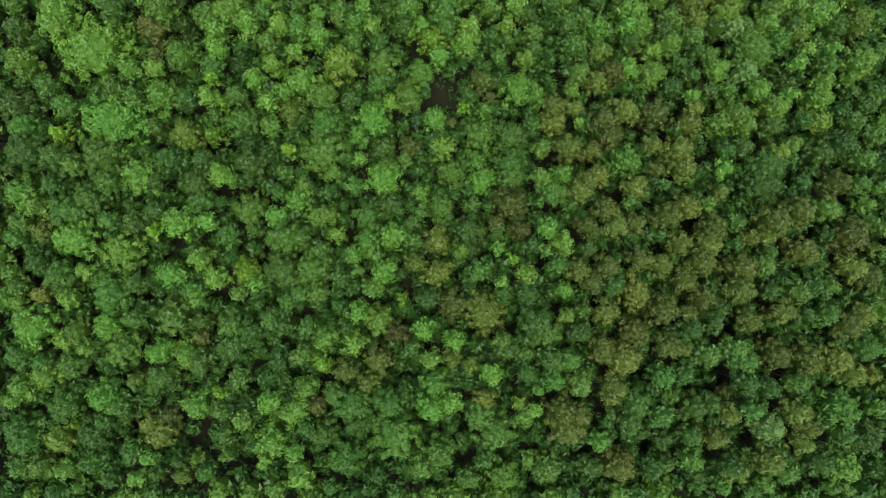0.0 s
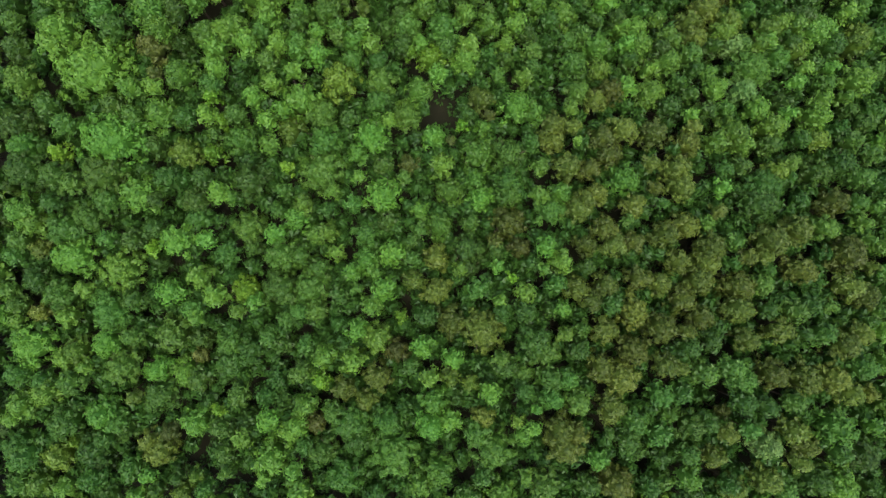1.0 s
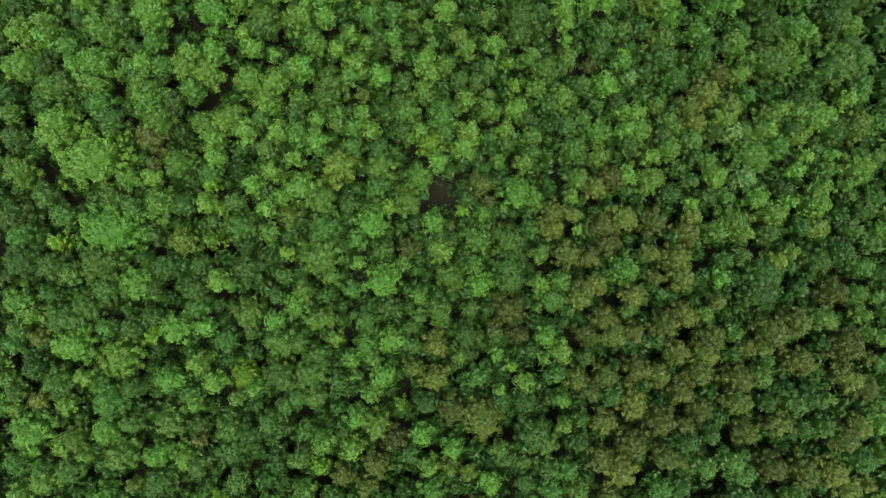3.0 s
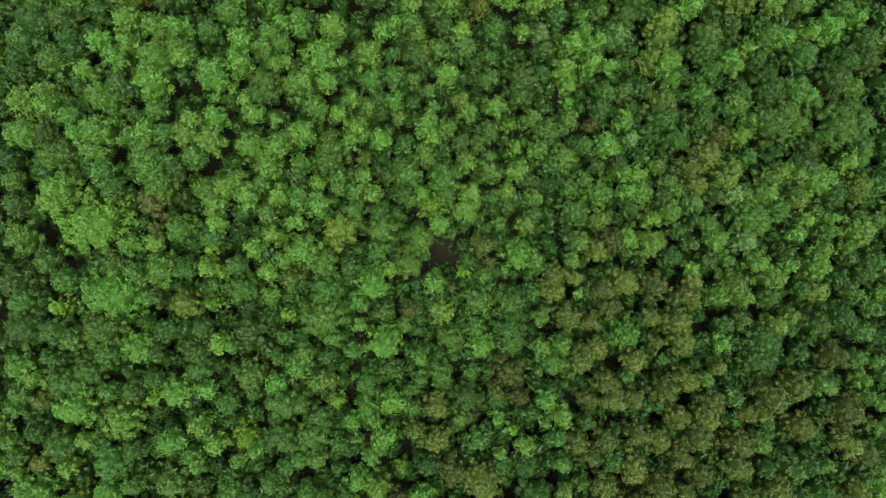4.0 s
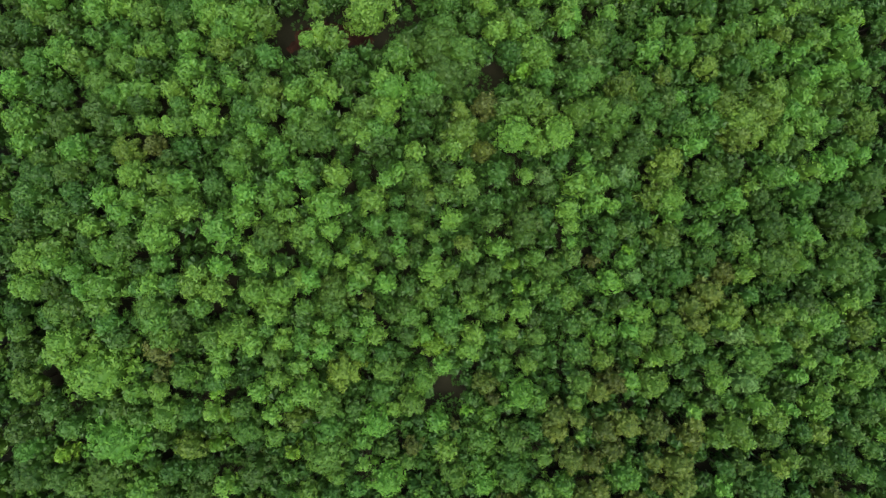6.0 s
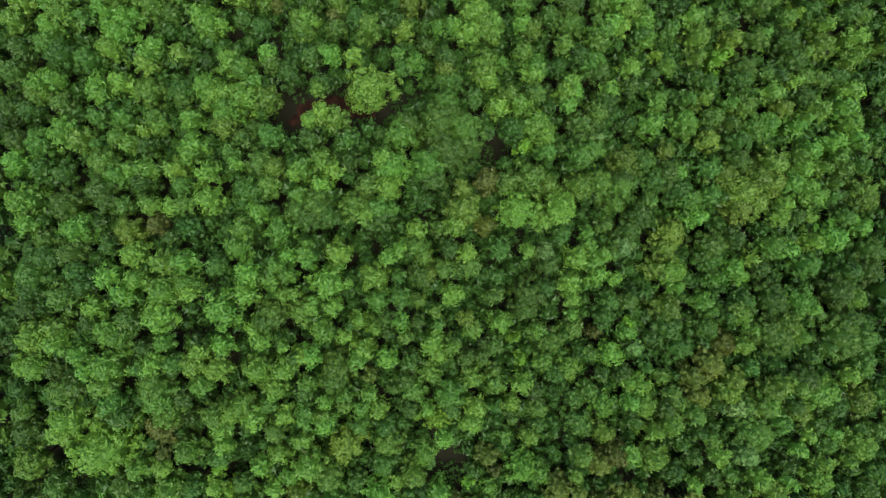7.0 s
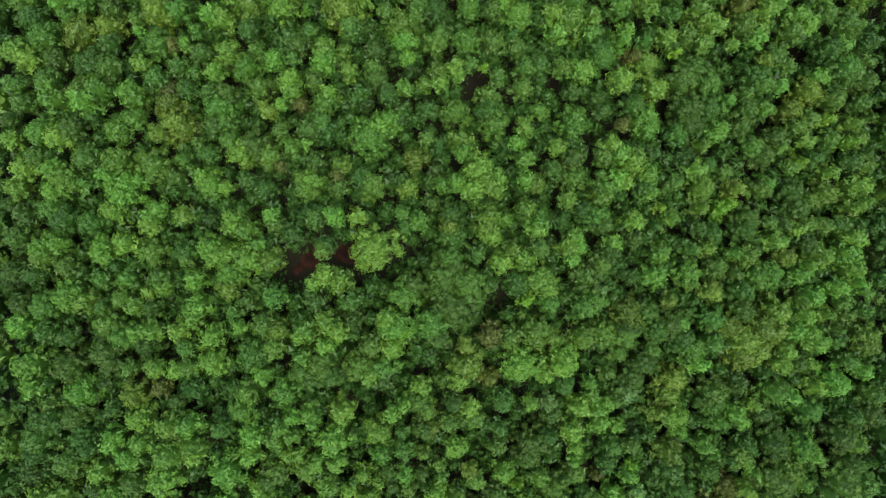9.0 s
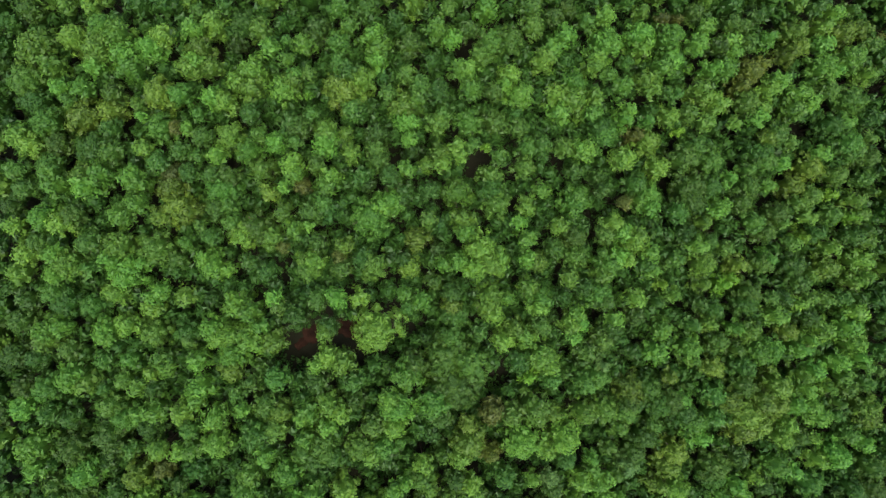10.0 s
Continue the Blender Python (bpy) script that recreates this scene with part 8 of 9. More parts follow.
tree("mid", -14.3, 106.4, 1.72, 20.3)
tree("bright", -13.1, 111.4, 2.21, 20.4)
tree("vivid", -13.1, 109.4, 2.39, 20.6)
tree("vivid", -12.3, 105.0, 1.66, 20.3)
tree("bright", -10.3, 111.0, 1.29, 19.9)
tree("mustard", -9.5, 108.3, 1.86, 19.3)
filler("deep", -8.5, 111.3, 1.34, 17.1)
tree("mid", -8.0, 105.1, 2.25, 18.8)
tree("mid", -5.9, 111.3, 2.25, 18.5)
tree("mid", -5.9, 108.8, 2.07, 18.5)
tree("dull", -5.5, 107.2, 1.87, 18.6)
tree("mid", -3.9, 105.1, 2.10, 19.1)
tree("bright", -1.4, 106.0, 1.69, 18.5)
tree("bright", -1.1, 110.4, 1.31, 18.6)
tree("deep", -0.6, 108.9, 1.95, 16.6)
tree("bright", 1.4, 106.8, 1.50, 18.6)
tree("bright", 3.5, 108.5, 1.89, 18.5)
tree("bright", 3.9, 106.9, 1.51, 18.5)
tree("bright", 5.9, 109.4, 1.70, 18.3)
filler("deep", 6.1, 106.3, 1.42, 16.2)
tree("vivid", 6.3, 108.1, 1.31, 18.8)
tree("mid", 8.1, 109.7, 1.34, 18.3)
tree("lime", 10.3, 109.4, 0.86, 17.4)
filler("deep", 10.3, 111.4, 1.52, 15.9)
tree("mid", 11.1, 105.4, 2.31, 17.2)
tree("mid", 12.2, 108.3, 1.72, 17.6)
tree("dull", 16.0, 106.6, 2.10, 17.8)
tree("dull", 16.4, 109.5, 2.10, 18.0)
tree("dull", 18.4, 109.9, 1.90, 18.3)
filler("deep", 18.9, 106.8, 1.95, 15.6)
filler("deep", 21.4, 104.8, 1.89, 14.9)
tree("bright", 21.7, 109.5, 1.90, 18.7)
tree("mid", 23.6, 106.1, 1.56, 17.5)
tree("bright", 24.1, 109.5, 1.71, 18.8)
filler("deep", 24.9, 104.0, 1.50, 13.6)
tree("bright", 25.0, 109.1, 2.09, 18.9)
tree("deep", 27.5, 105.4, 1.79, 15.5)
tree("mid", 27.7, 111.3, 2.69, 18.4)
filler("deep", 29.7, 104.2, 1.33, 15.0)
filler("deep", 30.8, 111.1, 1.31, 14.9)
tree("bright", 31.1, 108.0, 2.30, 18.6)
tree("rusty", 33.0, 111.5, 2.32, 17.2)
tree("dull", 33.0, 104.3, 2.13, 17.5)
filler("deep", 33.1, 108.6, 2.03, 15.0)
tree("mustard", 34.6, 110.6, 2.51, 17.9)
tree("bright", 36.3, 106.8, 2.12, 18.0)
filler("deep", 37.0, 104.2, 1.56, 12.7)
filler("deep", 37.5, 109.7, 1.61, 13.5)
tree("dull", 40.1, 108.1, 3.09, 18.4)
tree("dull", 41.6, 104.0, 3.30, 18.3)
tree("dull", 41.9, 109.8, 2.52, 17.8)
tree("dull", 44.3, 107.8, 2.73, 17.7)
tree("dull", 44.4, 104.0, 2.54, 17.3)
filler("deep", 47.4, 110.5, 1.81, 13.3)
tree("bright", 47.8, 105.3, 1.37, 16.8)
filler("deep", 47.9, 107.2, 1.63, 13.4)
tree("mid", 50.8, 106.6, 1.58, 16.2)
tree("mid", 51.5, 104.1, 2.60, 15.4)
tree("dull", 52.4, 109.2, 2.76, 16.8)
tree("mustard", 53.3, 111.3, 1.56, 17.0)
tree("dull", 53.3, 107.9, 2.17, 16.5)
tree("bright", 54.0, 104.1, 1.39, 15.8)
tree("bright", 55.7, 107.5, 1.38, 16.6)
tree("mid", 57.3, 111.0, 1.63, 15.6)
tree("mustard", 58.4, 104.2, 2.39, 15.7)
filler("deep", 58.9, 109.0, 1.51, 13.2)
tree("mustard", 61.0, 107.2, 2.59, 15.8)
tree("bright", 62.0, 109.3, 1.58, 16.5)
filler("deep", 62.9, 108.6, 1.47, 13.1)
tree("dull", 65.1, 105.9, 2.19, 16.2)
filler("deep", 65.4, 107.8, 1.31, 13.7)
tree("dull", 66.7, 110.7, 2.78, 16.6)
tree("dull", 67.6, 109.8, 2.38, 16.4)
tree("mid", 69.4, 111.5, 1.58, 16.6)
tree("mid", 69.6, 105.5, 1.83, 15.5)
tree("mid", 69.9, 108.6, 1.99, 16.2)
filler("mid", 73.5, 110.7, 1.50, 16.8)
filler("bright", 73.7, 108.1, 1.50, 17.1)
filler("bright", 76.0, 106.8, 2.30, 16.7)
filler("mid", 78.6, 109.9, 3.40, 17.1)
filler("bright", 79.1, 104.5, 1.50, 15.6)
filler("bright", 81.9, 110.8, 1.50, 17.2)
filler("mid", 82.5, 107.4, 1.50, 16.6)
filler("dull", -66.9, 113.3, 2.30, 18.3)
filler("bright", -66.0, 117.7, 1.90, 18.1)
filler("dull", -63.5, 117.0, 1.50, 19.8)
filler("mid", -63.0, 113.7, 1.90, 19.0)
filler("bright", -61.2, 118.2, 1.90, 19.6)
filler("mid", -59.7, 114.7, 1.90, 18.6)
tree("deep", -58.0, 112.2, 1.69, 16.9)
tree("dull", -54.4, 117.8, 3.22, 21.1)
tree("mid", -53.1, 114.8, 2.70, 20.6)
tree("dull", -51.8, 112.0, 2.87, 20.9)
tree("bright", -51.4, 119.8, 2.33, 20.5)
filler("deep", -50.6, 114.3, 1.39, 16.3)
tree("bright", -49.7, 116.7, 1.79, 20.7)
tree("mid", -48.3, 114.8, 1.62, 20.4)
tree("bright", -46.7, 116.7, 1.97, 20.8)
tree("mustard", -46.7, 112.8, 3.23, 21.5)
filler("deep", -45.3, 114.8, 1.50, 17.1)
tree("bright", -45.2, 119.9, 1.98, 20.6)
tree("mustard", -43.0, 113.7, 2.16, 20.7)
tree("mid", -42.7, 116.1, 1.98, 20.4)
filler("deep", -40.5, 118.1, 1.52, 17.0)
tree("bright", -40.3, 119.6, 2.35, 20.7)
filler("deep", -40.3, 114.5, 1.57, 16.4)
tree("bright", -38.9, 114.4, 1.26, 20.7)
tree("bright", -38.5, 112.9, 0.90, 20.8)
tree("deep", -38.2, 112.2, 2.34, 17.7)
tree("mustard", -36.5, 116.1, 3.07, 21.0)
filler("deep", -34.8, 113.4, 1.44, 15.7)
tree("dull", -33.8, 116.2, 2.18, 20.2)
tree("mid", -31.3, 113.6, 1.31, 18.8)
tree("bright", -29.3, 115.9, 2.01, 20.0)
filler("deep", -28.8, 118.3, 1.46, 16.5)
filler("deep", -28.4, 113.7, 1.46, 17.1)
tree("bright", -27.3, 115.2, 2.01, 20.1)
tree("bright", -25.7, 118.4, 2.01, 19.9)
tree("bright", -23.7, 117.2, 2.19, 20.5)
tree("mid", -23.7, 113.6, 1.82, 20.4)
tree("bright", -23.4, 119.6, 2.93, 20.3)
filler("deep", -21.7, 114.2, 2.04, 16.2)
tree("bright", -19.0, 117.2, 2.56, 20.9)
tree("mid", -17.8, 112.5, 2.20, 20.5)
tree("bright", -17.7, 118.3, 2.00, 20.9)
tree("bright", -17.3, 119.1, 1.27, 20.9)
tree("lime", -15.4, 116.4, 0.82, 20.1)
tree("mid", -15.4, 119.2, 1.27, 20.5)
tree("mid", -15.0, 113.7, 1.65, 20.3)
filler("deep", -14.3, 118.4, 1.71, 16.3)
filler("deep", -13.6, 113.8, 1.73, 16.0)
tree("mustard", -11.9, 117.7, 2.20, 20.4)
tree("mustard", -10.3, 117.0, 3.31, 20.7)
filler("deep", -10.1, 113.1, 1.84, 17.1)
tree("mid", -9.9, 119.5, 3.32, 20.3)
tree("mid", -9.5, 114.7, 2.03, 19.8)
tree("mustard", -7.9, 118.7, 2.59, 20.0)
filler("deep", -5.1, 115.4, 1.36, 15.7)
tree("deep", -4.8, 119.1, 1.69, 17.6)
tree("mid", -4.3, 116.8, 1.48, 19.4)
tree("bright", -1.9, 115.3, 2.99, 18.9)
tree("mid", -1.5, 119.7, 1.68, 18.9)
tree("bright", -1.5, 113.0, 2.64, 18.6)
tree("bright", -0.3, 116.1, 1.87, 19.1)
tree("mid", 0.5, 118.1, 2.24, 19.3)
filler("deep", 1.2, 115.5, 1.67, 16.3)
tree("mid", 3.0, 117.4, 2.44, 18.8)
tree("dull", 3.0, 113.0, 2.26, 18.3)
tree("dull", 3.8, 114.2, 1.69, 18.4)
filler("deep", 5.6, 115.3, 1.44, 16.0)
tree("dull", 7.6, 113.1, 2.65, 18.2)
tree("bright", 7.9, 117.8, 2.06, 19.3)
tree("mid", 11.2, 117.6, 1.88, 18.7)
tree("mid", 11.8, 113.2, 2.48, 17.9)
tree("bright", 12.7, 118.2, 1.49, 19.5)
filler("deep", 12.9, 116.5, 1.70, 15.9)
tree("deep", 14.4, 114.6, 1.76, 16.4)
tree("bright", 14.9, 117.1, 2.63, 19.6)
tree("mid", 15.0, 112.4, 1.71, 18.1)
filler("deep", 17.2, 114.6, 1.90, 15.5)
filler("deep", 19.7, 113.3, 1.62, 16.1)
tree("bright", 20.3, 117.3, 2.08, 19.0)
tree("bright", 21.2, 114.9, 2.47, 18.8)
tree("bright", 22.7, 116.5, 3.40, 19.6)
tree("bright", 23.0, 118.9, 2.83, 19.9)
filler("deep", 23.5, 113.0, 1.50, 15.6)
tree("bright", 26.1, 116.9, 1.70, 18.9)
tree("bright", 26.1, 114.5, 1.71, 18.9)
tree("dull", 27.1, 112.5, 2.10, 18.5)
filler("deep", 29.3, 116.1, 1.39, 14.1)
tree("bright", 30.2, 118.6, 1.89, 19.2)
tree("bright", 30.9, 113.8, 2.10, 18.6)
tree("bright", 31.3, 115.0, 1.72, 18.5)
filler("deep", 33.5, 115.0, 1.35, 14.8)
tree("bright", 34.1, 119.6, 1.91, 18.5)
tree("mid", 34.4, 113.5, 1.92, 17.9)
tree("bright", 35.0, 118.3, 1.72, 18.5)
tree("mid", 37.2, 118.0, 1.34, 17.9)
tree("bright", 37.7, 114.3, 1.92, 18.3)
tree("mid", 38.6, 117.7, 1.73, 17.9)
tree("lime", 39.1, 112.1, 0.96, 17.5)
tree("mid", 40.8, 114.8, 1.73, 17.8)
tree("bright", 42.2, 118.5, 2.49, 18.9)
filler("deep", 42.3, 112.4, 1.46, 13.2)
tree("bright", 43.2, 117.3, 2.12, 18.3)
tree("bright", 43.3, 113.5, 1.73, 18.3)
tree("bright", 45.0, 116.5, 2.32, 18.3)
tree("bright", 47.5, 113.2, 1.16, 18.0)
tree("olive", 49.0, 119.1, 2.13, 17.8)
filler("deep", 49.3, 114.4, 1.66, 14.5)
tree("dull", 49.9, 116.6, 2.52, 17.8)
tree("bright", 51.5, 114.5, 1.74, 18.1)
tree("bright", 51.9, 115.8, 1.74, 18.1)
tree("bright", 53.0, 118.4, 2.33, 17.8)
tree("dull", 54.6, 112.1, 2.15, 17.2)
filler("deep", 54.6, 115.7, 1.58, 13.8)
tree("bright", 57.5, 116.0, 2.34, 17.6)
tree("bright", 57.8, 118.0, 2.34, 17.8)
tree("bright", 59.5, 116.8, 1.95, 17.7)
tree("mid", 62.6, 118.6, 1.95, 17.4)
tree("dull", 63.7, 113.6, 2.57, 16.7)
tree("bright", 65.2, 114.0, 2.16, 17.2)
tree("dull", 66.1, 117.4, 2.76, 17.1)
tree("dull", 67.6, 117.0, 1.96, 17.1)
tree("mid", 70.0, 114.5, 2.18, 16.6)
filler("bright", 73.8, 119.5, 1.90, 17.3)
filler("mid", 74.8, 116.8, 2.30, 17.1)
filler("mid", 75.0, 113.9, 1.50, 16.4)
filler("bright", 78.3, 115.5, 1.50, 16.5)
filler("mid", 78.7, 118.7, 2.30, 16.9)
filler("mid", 79.3, 113.3, 1.50, 16.3)
filler("mid", 83.0, 117.1, 1.90, 16.9)
filler("dull", 83.7, 113.4, 2.80, 17.6)
filler("mid", -66.5, 122.7, 1.90, 18.9)
filler("mid", -66.2, 126.0, 1.50, 18.3)
filler("mid", -65.0, 127.5, 1.50, 17.7)
filler("mid", -63.3, 121.9, 2.80, 18.2)
filler("bright", -62.6, 126.5, 1.90, 19.0)
filler("mid", -59.0, 123.2, 2.80, 18.3)
tree("mid", -58.4, 120.0, 1.90, 19.2)
tree("mid", -57.4, 126.2, 1.90, 18.6)
tree("mid", -54.6, 127.9, 2.30, 18.8)
tree("bright", -53.5, 122.0, 3.21, 21.2)
tree("bright", -52.5, 123.3, 2.15, 20.4)
tree("bright", -48.1, 123.8, 2.70, 20.5)
tree("bright", -44.7, 122.2, 3.23, 21.3)
tree("bright", -44.2, 125.5, 2.71, 20.4)
tree("bright", -42.3, 124.3, 2.88, 20.7)
tree("bright", -41.2, 121.6, 2.89, 20.6)
tree("bright", -37.7, 122.8, 2.71, 20.7)
tree("bright", -36.0, 124.3, 1.98, 20.5)
filler("deep", -35.4, 120.3, 1.41, 17.0)
tree("bright", -32.2, 120.1, 1.99, 20.5)
tree("bright", -31.5, 125.3, 2.36, 20.4)
tree("bright", -31.4, 120.9, 2.18, 20.5)
tree("mustard", -30.7, 122.6, 2.54, 20.4)
tree("mustard", -29.2, 120.2, 2.00, 20.0)
tree("bright", -28.7, 126.1, 2.36, 20.5)
filler("deep", -27.0, 122.2, 1.46, 16.8)
tree("deep", -26.1, 124.0, 1.71, 17.1)
tree("dull", -24.4, 126.1, 2.54, 20.5)
filler("deep", -23.5, 122.6, 1.62, 15.3)
tree("dull", -22.5, 125.5, 2.19, 20.0)
tree("bright", -20.9, 123.0, 1.64, 20.4)
tree("deep", -19.4, 127.0, 1.71, 17.1)
tree("mid", -18.6, 124.0, 1.31, 19.3)
tree("bright", -18.4, 121.0, 1.27, 20.8)
filler("deep", -16.5, 121.4, 1.43, 16.8)
tree("bright", -16.2, 123.5, 1.82, 20.4)
tree("mid", -14.4, 125.8, 2.40, 19.4)
tree("mid", -11.2, 123.9, 2.59, 19.4)
tree("mid", -11.1, 120.9, 1.65, 20.0)
tree("mid", -9.9, 126.3, 1.66, 19.2)
filler("deep", -7.3, 121.0, 1.38, 15.5)
tree("bright", -6.4, 125.1, 2.03, 19.5)
tree("bright", -5.9, 121.6, 2.04, 19.3)
tree("bright", -5.5, 123.2, 2.23, 19.4)
tree("mid", -3.2, 127.5, 1.48, 19.3)
tree("dull", -1.1, 124.1, 2.41, 19.4)
filler("deep", 1.1, 127.0, 1.59, 15.8)
tree("mid", 2.1, 121.4, 1.68, 18.9)
tree("bright", 2.9, 126.1, 2.41, 20.1)
filler("deep", 4.4, 122.5, 1.76, 17.1)
tree("bright", 4.9, 124.9, 1.67, 19.5)
tree("bright", 6.2, 120.6, 1.86, 19.5)
tree("mid", 7.3, 126.2, 1.86, 19.5)
tree("vivid", 7.4, 120.5, 2.04, 20.1)
tree("dull", 9.0, 122.6, 1.86, 19.4)
tree("dull", 10.6, 124.3, 2.80, 19.6)
tree("dull", 13.5, 124.7, 2.80, 19.7)
tree("bright", 13.6, 120.0, 2.07, 19.2)
filler("deep", 16.1, 124.2, 1.71, 16.6)
tree("dull", 16.7, 126.8, 2.06, 19.4)
tree("bright", 18.4, 121.9, 2.24, 20.0)
tree("bright", 19.5, 123.5, 1.68, 20.1)
tree("bright", 21.6, 125.6, 2.06, 19.8)
tree("mid", 21.7, 122.1, 1.96, 18.2)
filler("deep", 23.7, 124.9, 1.37, 16.0)
tree("mid", 24.7, 127.9, 1.73, 18.6)
tree("bright", 25.8, 121.3, 1.69, 19.7)
tree("bright", 26.3, 122.1, 2.07, 19.7)
tree("bright", 27.5, 124.6, 3.20, 20.1)
tree("dull", 28.2, 120.3, 1.55, 18.4)
filler("deep", 29.7, 127.6, 1.36, 14.7)
filler("deep", 30.4, 124.6, 1.39, 14.8)
tree("dull", 30.7, 122.0, 1.35, 18.2)
tree("bright", 33.0, 126.0, 2.65, 19.7)
tree("bright", 33.4, 124.3, 2.27, 19.6)
filler("deep", 35.3, 124.4, 2.02, 14.8)
tree("bright", 36.4, 121.5, 2.28, 19.5)
tree("bright", 37.2, 125.7, 2.85, 19.6)
tree("bright", 37.5, 122.3, 1.70, 19.6)
filler("deep", 40.1, 120.1, 1.35, 15.6)
tree("bright", 41.3, 124.8, 2.08, 19.6)
filler("deep", 41.8, 122.2, 1.69, 13.7)
tree("bright", 42.3, 127.2, 1.51, 19.7)
tree("bright", 44.3, 121.4, 2.49, 18.9)
tree("mid", 44.8, 124.6, 1.90, 19.1)
tree("bright", 45.7, 121.3, 2.10, 19.4)
tree("bright", 46.2, 125.1, 2.29, 19.2)
tree("mid", 46.3, 127.8, 1.52, 19.2)
tree("bright", 46.5, 123.8, 1.91, 19.2)
tree("mid", 48.5, 127.9, 1.87, 17.4)
filler("deep", 48.7, 123.8, 1.41, 14.8)
tree("mid", 49.5, 125.3, 1.73, 18.0)
tree("olive", 50.3, 121.3, 2.52, 17.9)
tree("olive", 51.9, 122.1, 2.13, 17.9)
tree("bright", 52.4, 126.1, 2.12, 18.5)
tree("bright", 54.4, 120.0, 1.93, 18.2)
tree("mustard", 55.9, 123.7, 1.93, 18.3)
tree("mustard", 56.9, 127.2, 2.52, 18.2)
tree("mustard", 57.2, 125.0, 1.93, 18.3)
tree("bright", 61.0, 125.5, 1.74, 18.3)
tree("bright", 61.4, 122.2, 2.53, 18.4)
tree("bright", 62.9, 121.3, 1.94, 18.4)
tree("mustard", 64.3, 127.3, 2.33, 18.1)
tree("bright", 65.8, 123.6, 2.53, 18.3)
tree("mustard", 67.1, 127.7, 1.74, 18.1)
tree("dull", 68.5, 125.6, 1.75, 18.0)
tree("bright", 68.5, 121.1, 1.95, 17.8)
tree("rusty", 70.5, 126.5, 1.61, 15.5)
tree("deep", 70.8, 121.7, 2.24, 15.0)
filler("dull", 73.8, 124.4, 3.40, 17.8)
filler("bright", 75.8, 121.1, 1.50, 16.3)
filler("bright", 77.2, 125.8, 1.50, 16.7)
filler("bright", 78.3, 121.6, 1.90, 16.3)
filler("bright", 79.9, 125.6, 1.90, 17.8)
filler("mid", 81.2, 120.4, 1.90, 18.2)
filler("bright", 82.4, 123.2, 2.30, 16.5)
filler("mid", -66.8, 129.7, 1.50, 19.2)
filler("mid", -66.4, 132.7, 1.50, 19.4)
filler("mid", -66.0, 135.9, 1.90, 17.8)
filler("bright", -63.7, 130.6, 2.80, 18.5)
filler("dull", -63.5, 134.6, 2.30, 19.5)
filler("dull", -61.0, 132.7, 2.30, 17.7)
filler("mid", -60.4, 128.8, 2.80, 18.2)
filler("mid", -59.2, 135.7, 2.30, 18.8)
filler("mid", -57.7, 133.7, 1.50, 18.8)
filler("mid", -56.2, 130.5, 2.30, 18.0)
filler("dull", -54.7, 134.9, 2.30, 19.4)
filler("dull", -54.2, 132.4, 1.50, 19.7)
filler("dull", -52.1, 132.5, 1.50, 19.2)
filler("bright", -51.6, 130.0, 2.30, 19.6)
filler("mid", -51.4, 134.9, 2.30, 19.4)
filler("bright", -49.2, 128.4, 1.50, 19.2)
filler("dull", -47.1, 130.8, 2.30, 18.4)
tree("bright", -46.0, 128.3, 1.50, 18.8)
filler("bright", -44.2, 129.9, 1.50, 18.5)
filler("bright", -42.9, 133.8, 3.40, 19.4)
filler("mid", -39.6, 129.2, 2.80, 19.2)
filler("mid", -37.7, 133.9, 1.50, 18.2)
filler("mid", -36.0, 129.2, 2.30, 19.7)
filler("bright", -35.0, 132.5, 2.30, 19.6)
filler("mid", -33.6, 134.6, 1.50, 19.4)
filler("bright", -32.3, 130.0, 1.90, 18.4)
filler("mid", -31.7, 133.4, 1.50, 18.5)
tree("mid", -31.0, 128.1, 1.50, 18.7)
filler("mid", -29.9, 131.1, 1.50, 18.9)
filler("dull", -29.3, 133.7, 1.90, 18.7)
filler("dull", -27.2, 128.8, 1.50, 19.5)
filler("mid", -26.5, 132.5, 2.80, 18.9)
filler("bright", -25.9, 135.9, 1.90, 19.8)
filler("bright", -23.3, 135.7, 1.90, 18.4)
filler("mid", -22.8, 131.7, 1.50, 18.8)
filler("bright", -21.5, 129.9, 1.90, 18.9)
filler("bright", -19.7, 134.7, 2.80, 20.3)
filler("bright", -18.9, 130.8, 1.50, 20.3)
filler("mid", -15.7, 130.8, 2.80, 19.1)
filler("dull", -12.1, 134.6, 1.50, 18.7)
filler("mid", -11.8, 131.7, 1.50, 18.6)
tree("bright", -11.4, 128.7, 1.90, 20.5)
filler("dull", -9.8, 133.6, 2.30, 19.2)
tree("mid", -7.4, 129.1, 2.30, 18.9)
filler("bright", -6.5, 131.8, 1.50, 19.1)
filler("bright", -3.9, 131.4, 1.50, 18.7)
filler("dull", -3.0, 135.6, 2.80, 19.6)
filler("bright", -0.5, 130.2, 2.80, 18.9)
filler("mid", 0.8, 134.5, 2.80, 18.8)
filler("dull", 2.7, 131.7, 1.50, 20.1)
tree("dull", 4.4, 129.0, 1.50, 20.0)
filler("dull", 5.9, 131.6, 2.80, 18.7)
filler("mid", 6.0, 135.1, 1.90, 18.5)
filler("dull", 8.4, 133.7, 1.90, 19.7)
tree("bright", 10.1, 129.6, 2.30, 18.6)
filler("mid", 10.2, 132.3, 1.50, 19.5)
filler("mid", 11.8, 133.9, 1.50, 19.3)
filler("dull", 14.4, 131.6, 1.90, 19.0)
filler("bright", 14.8, 134.1, 1.50, 20.1)
tree("mid", 16.6, 129.6, 2.30, 19.6)
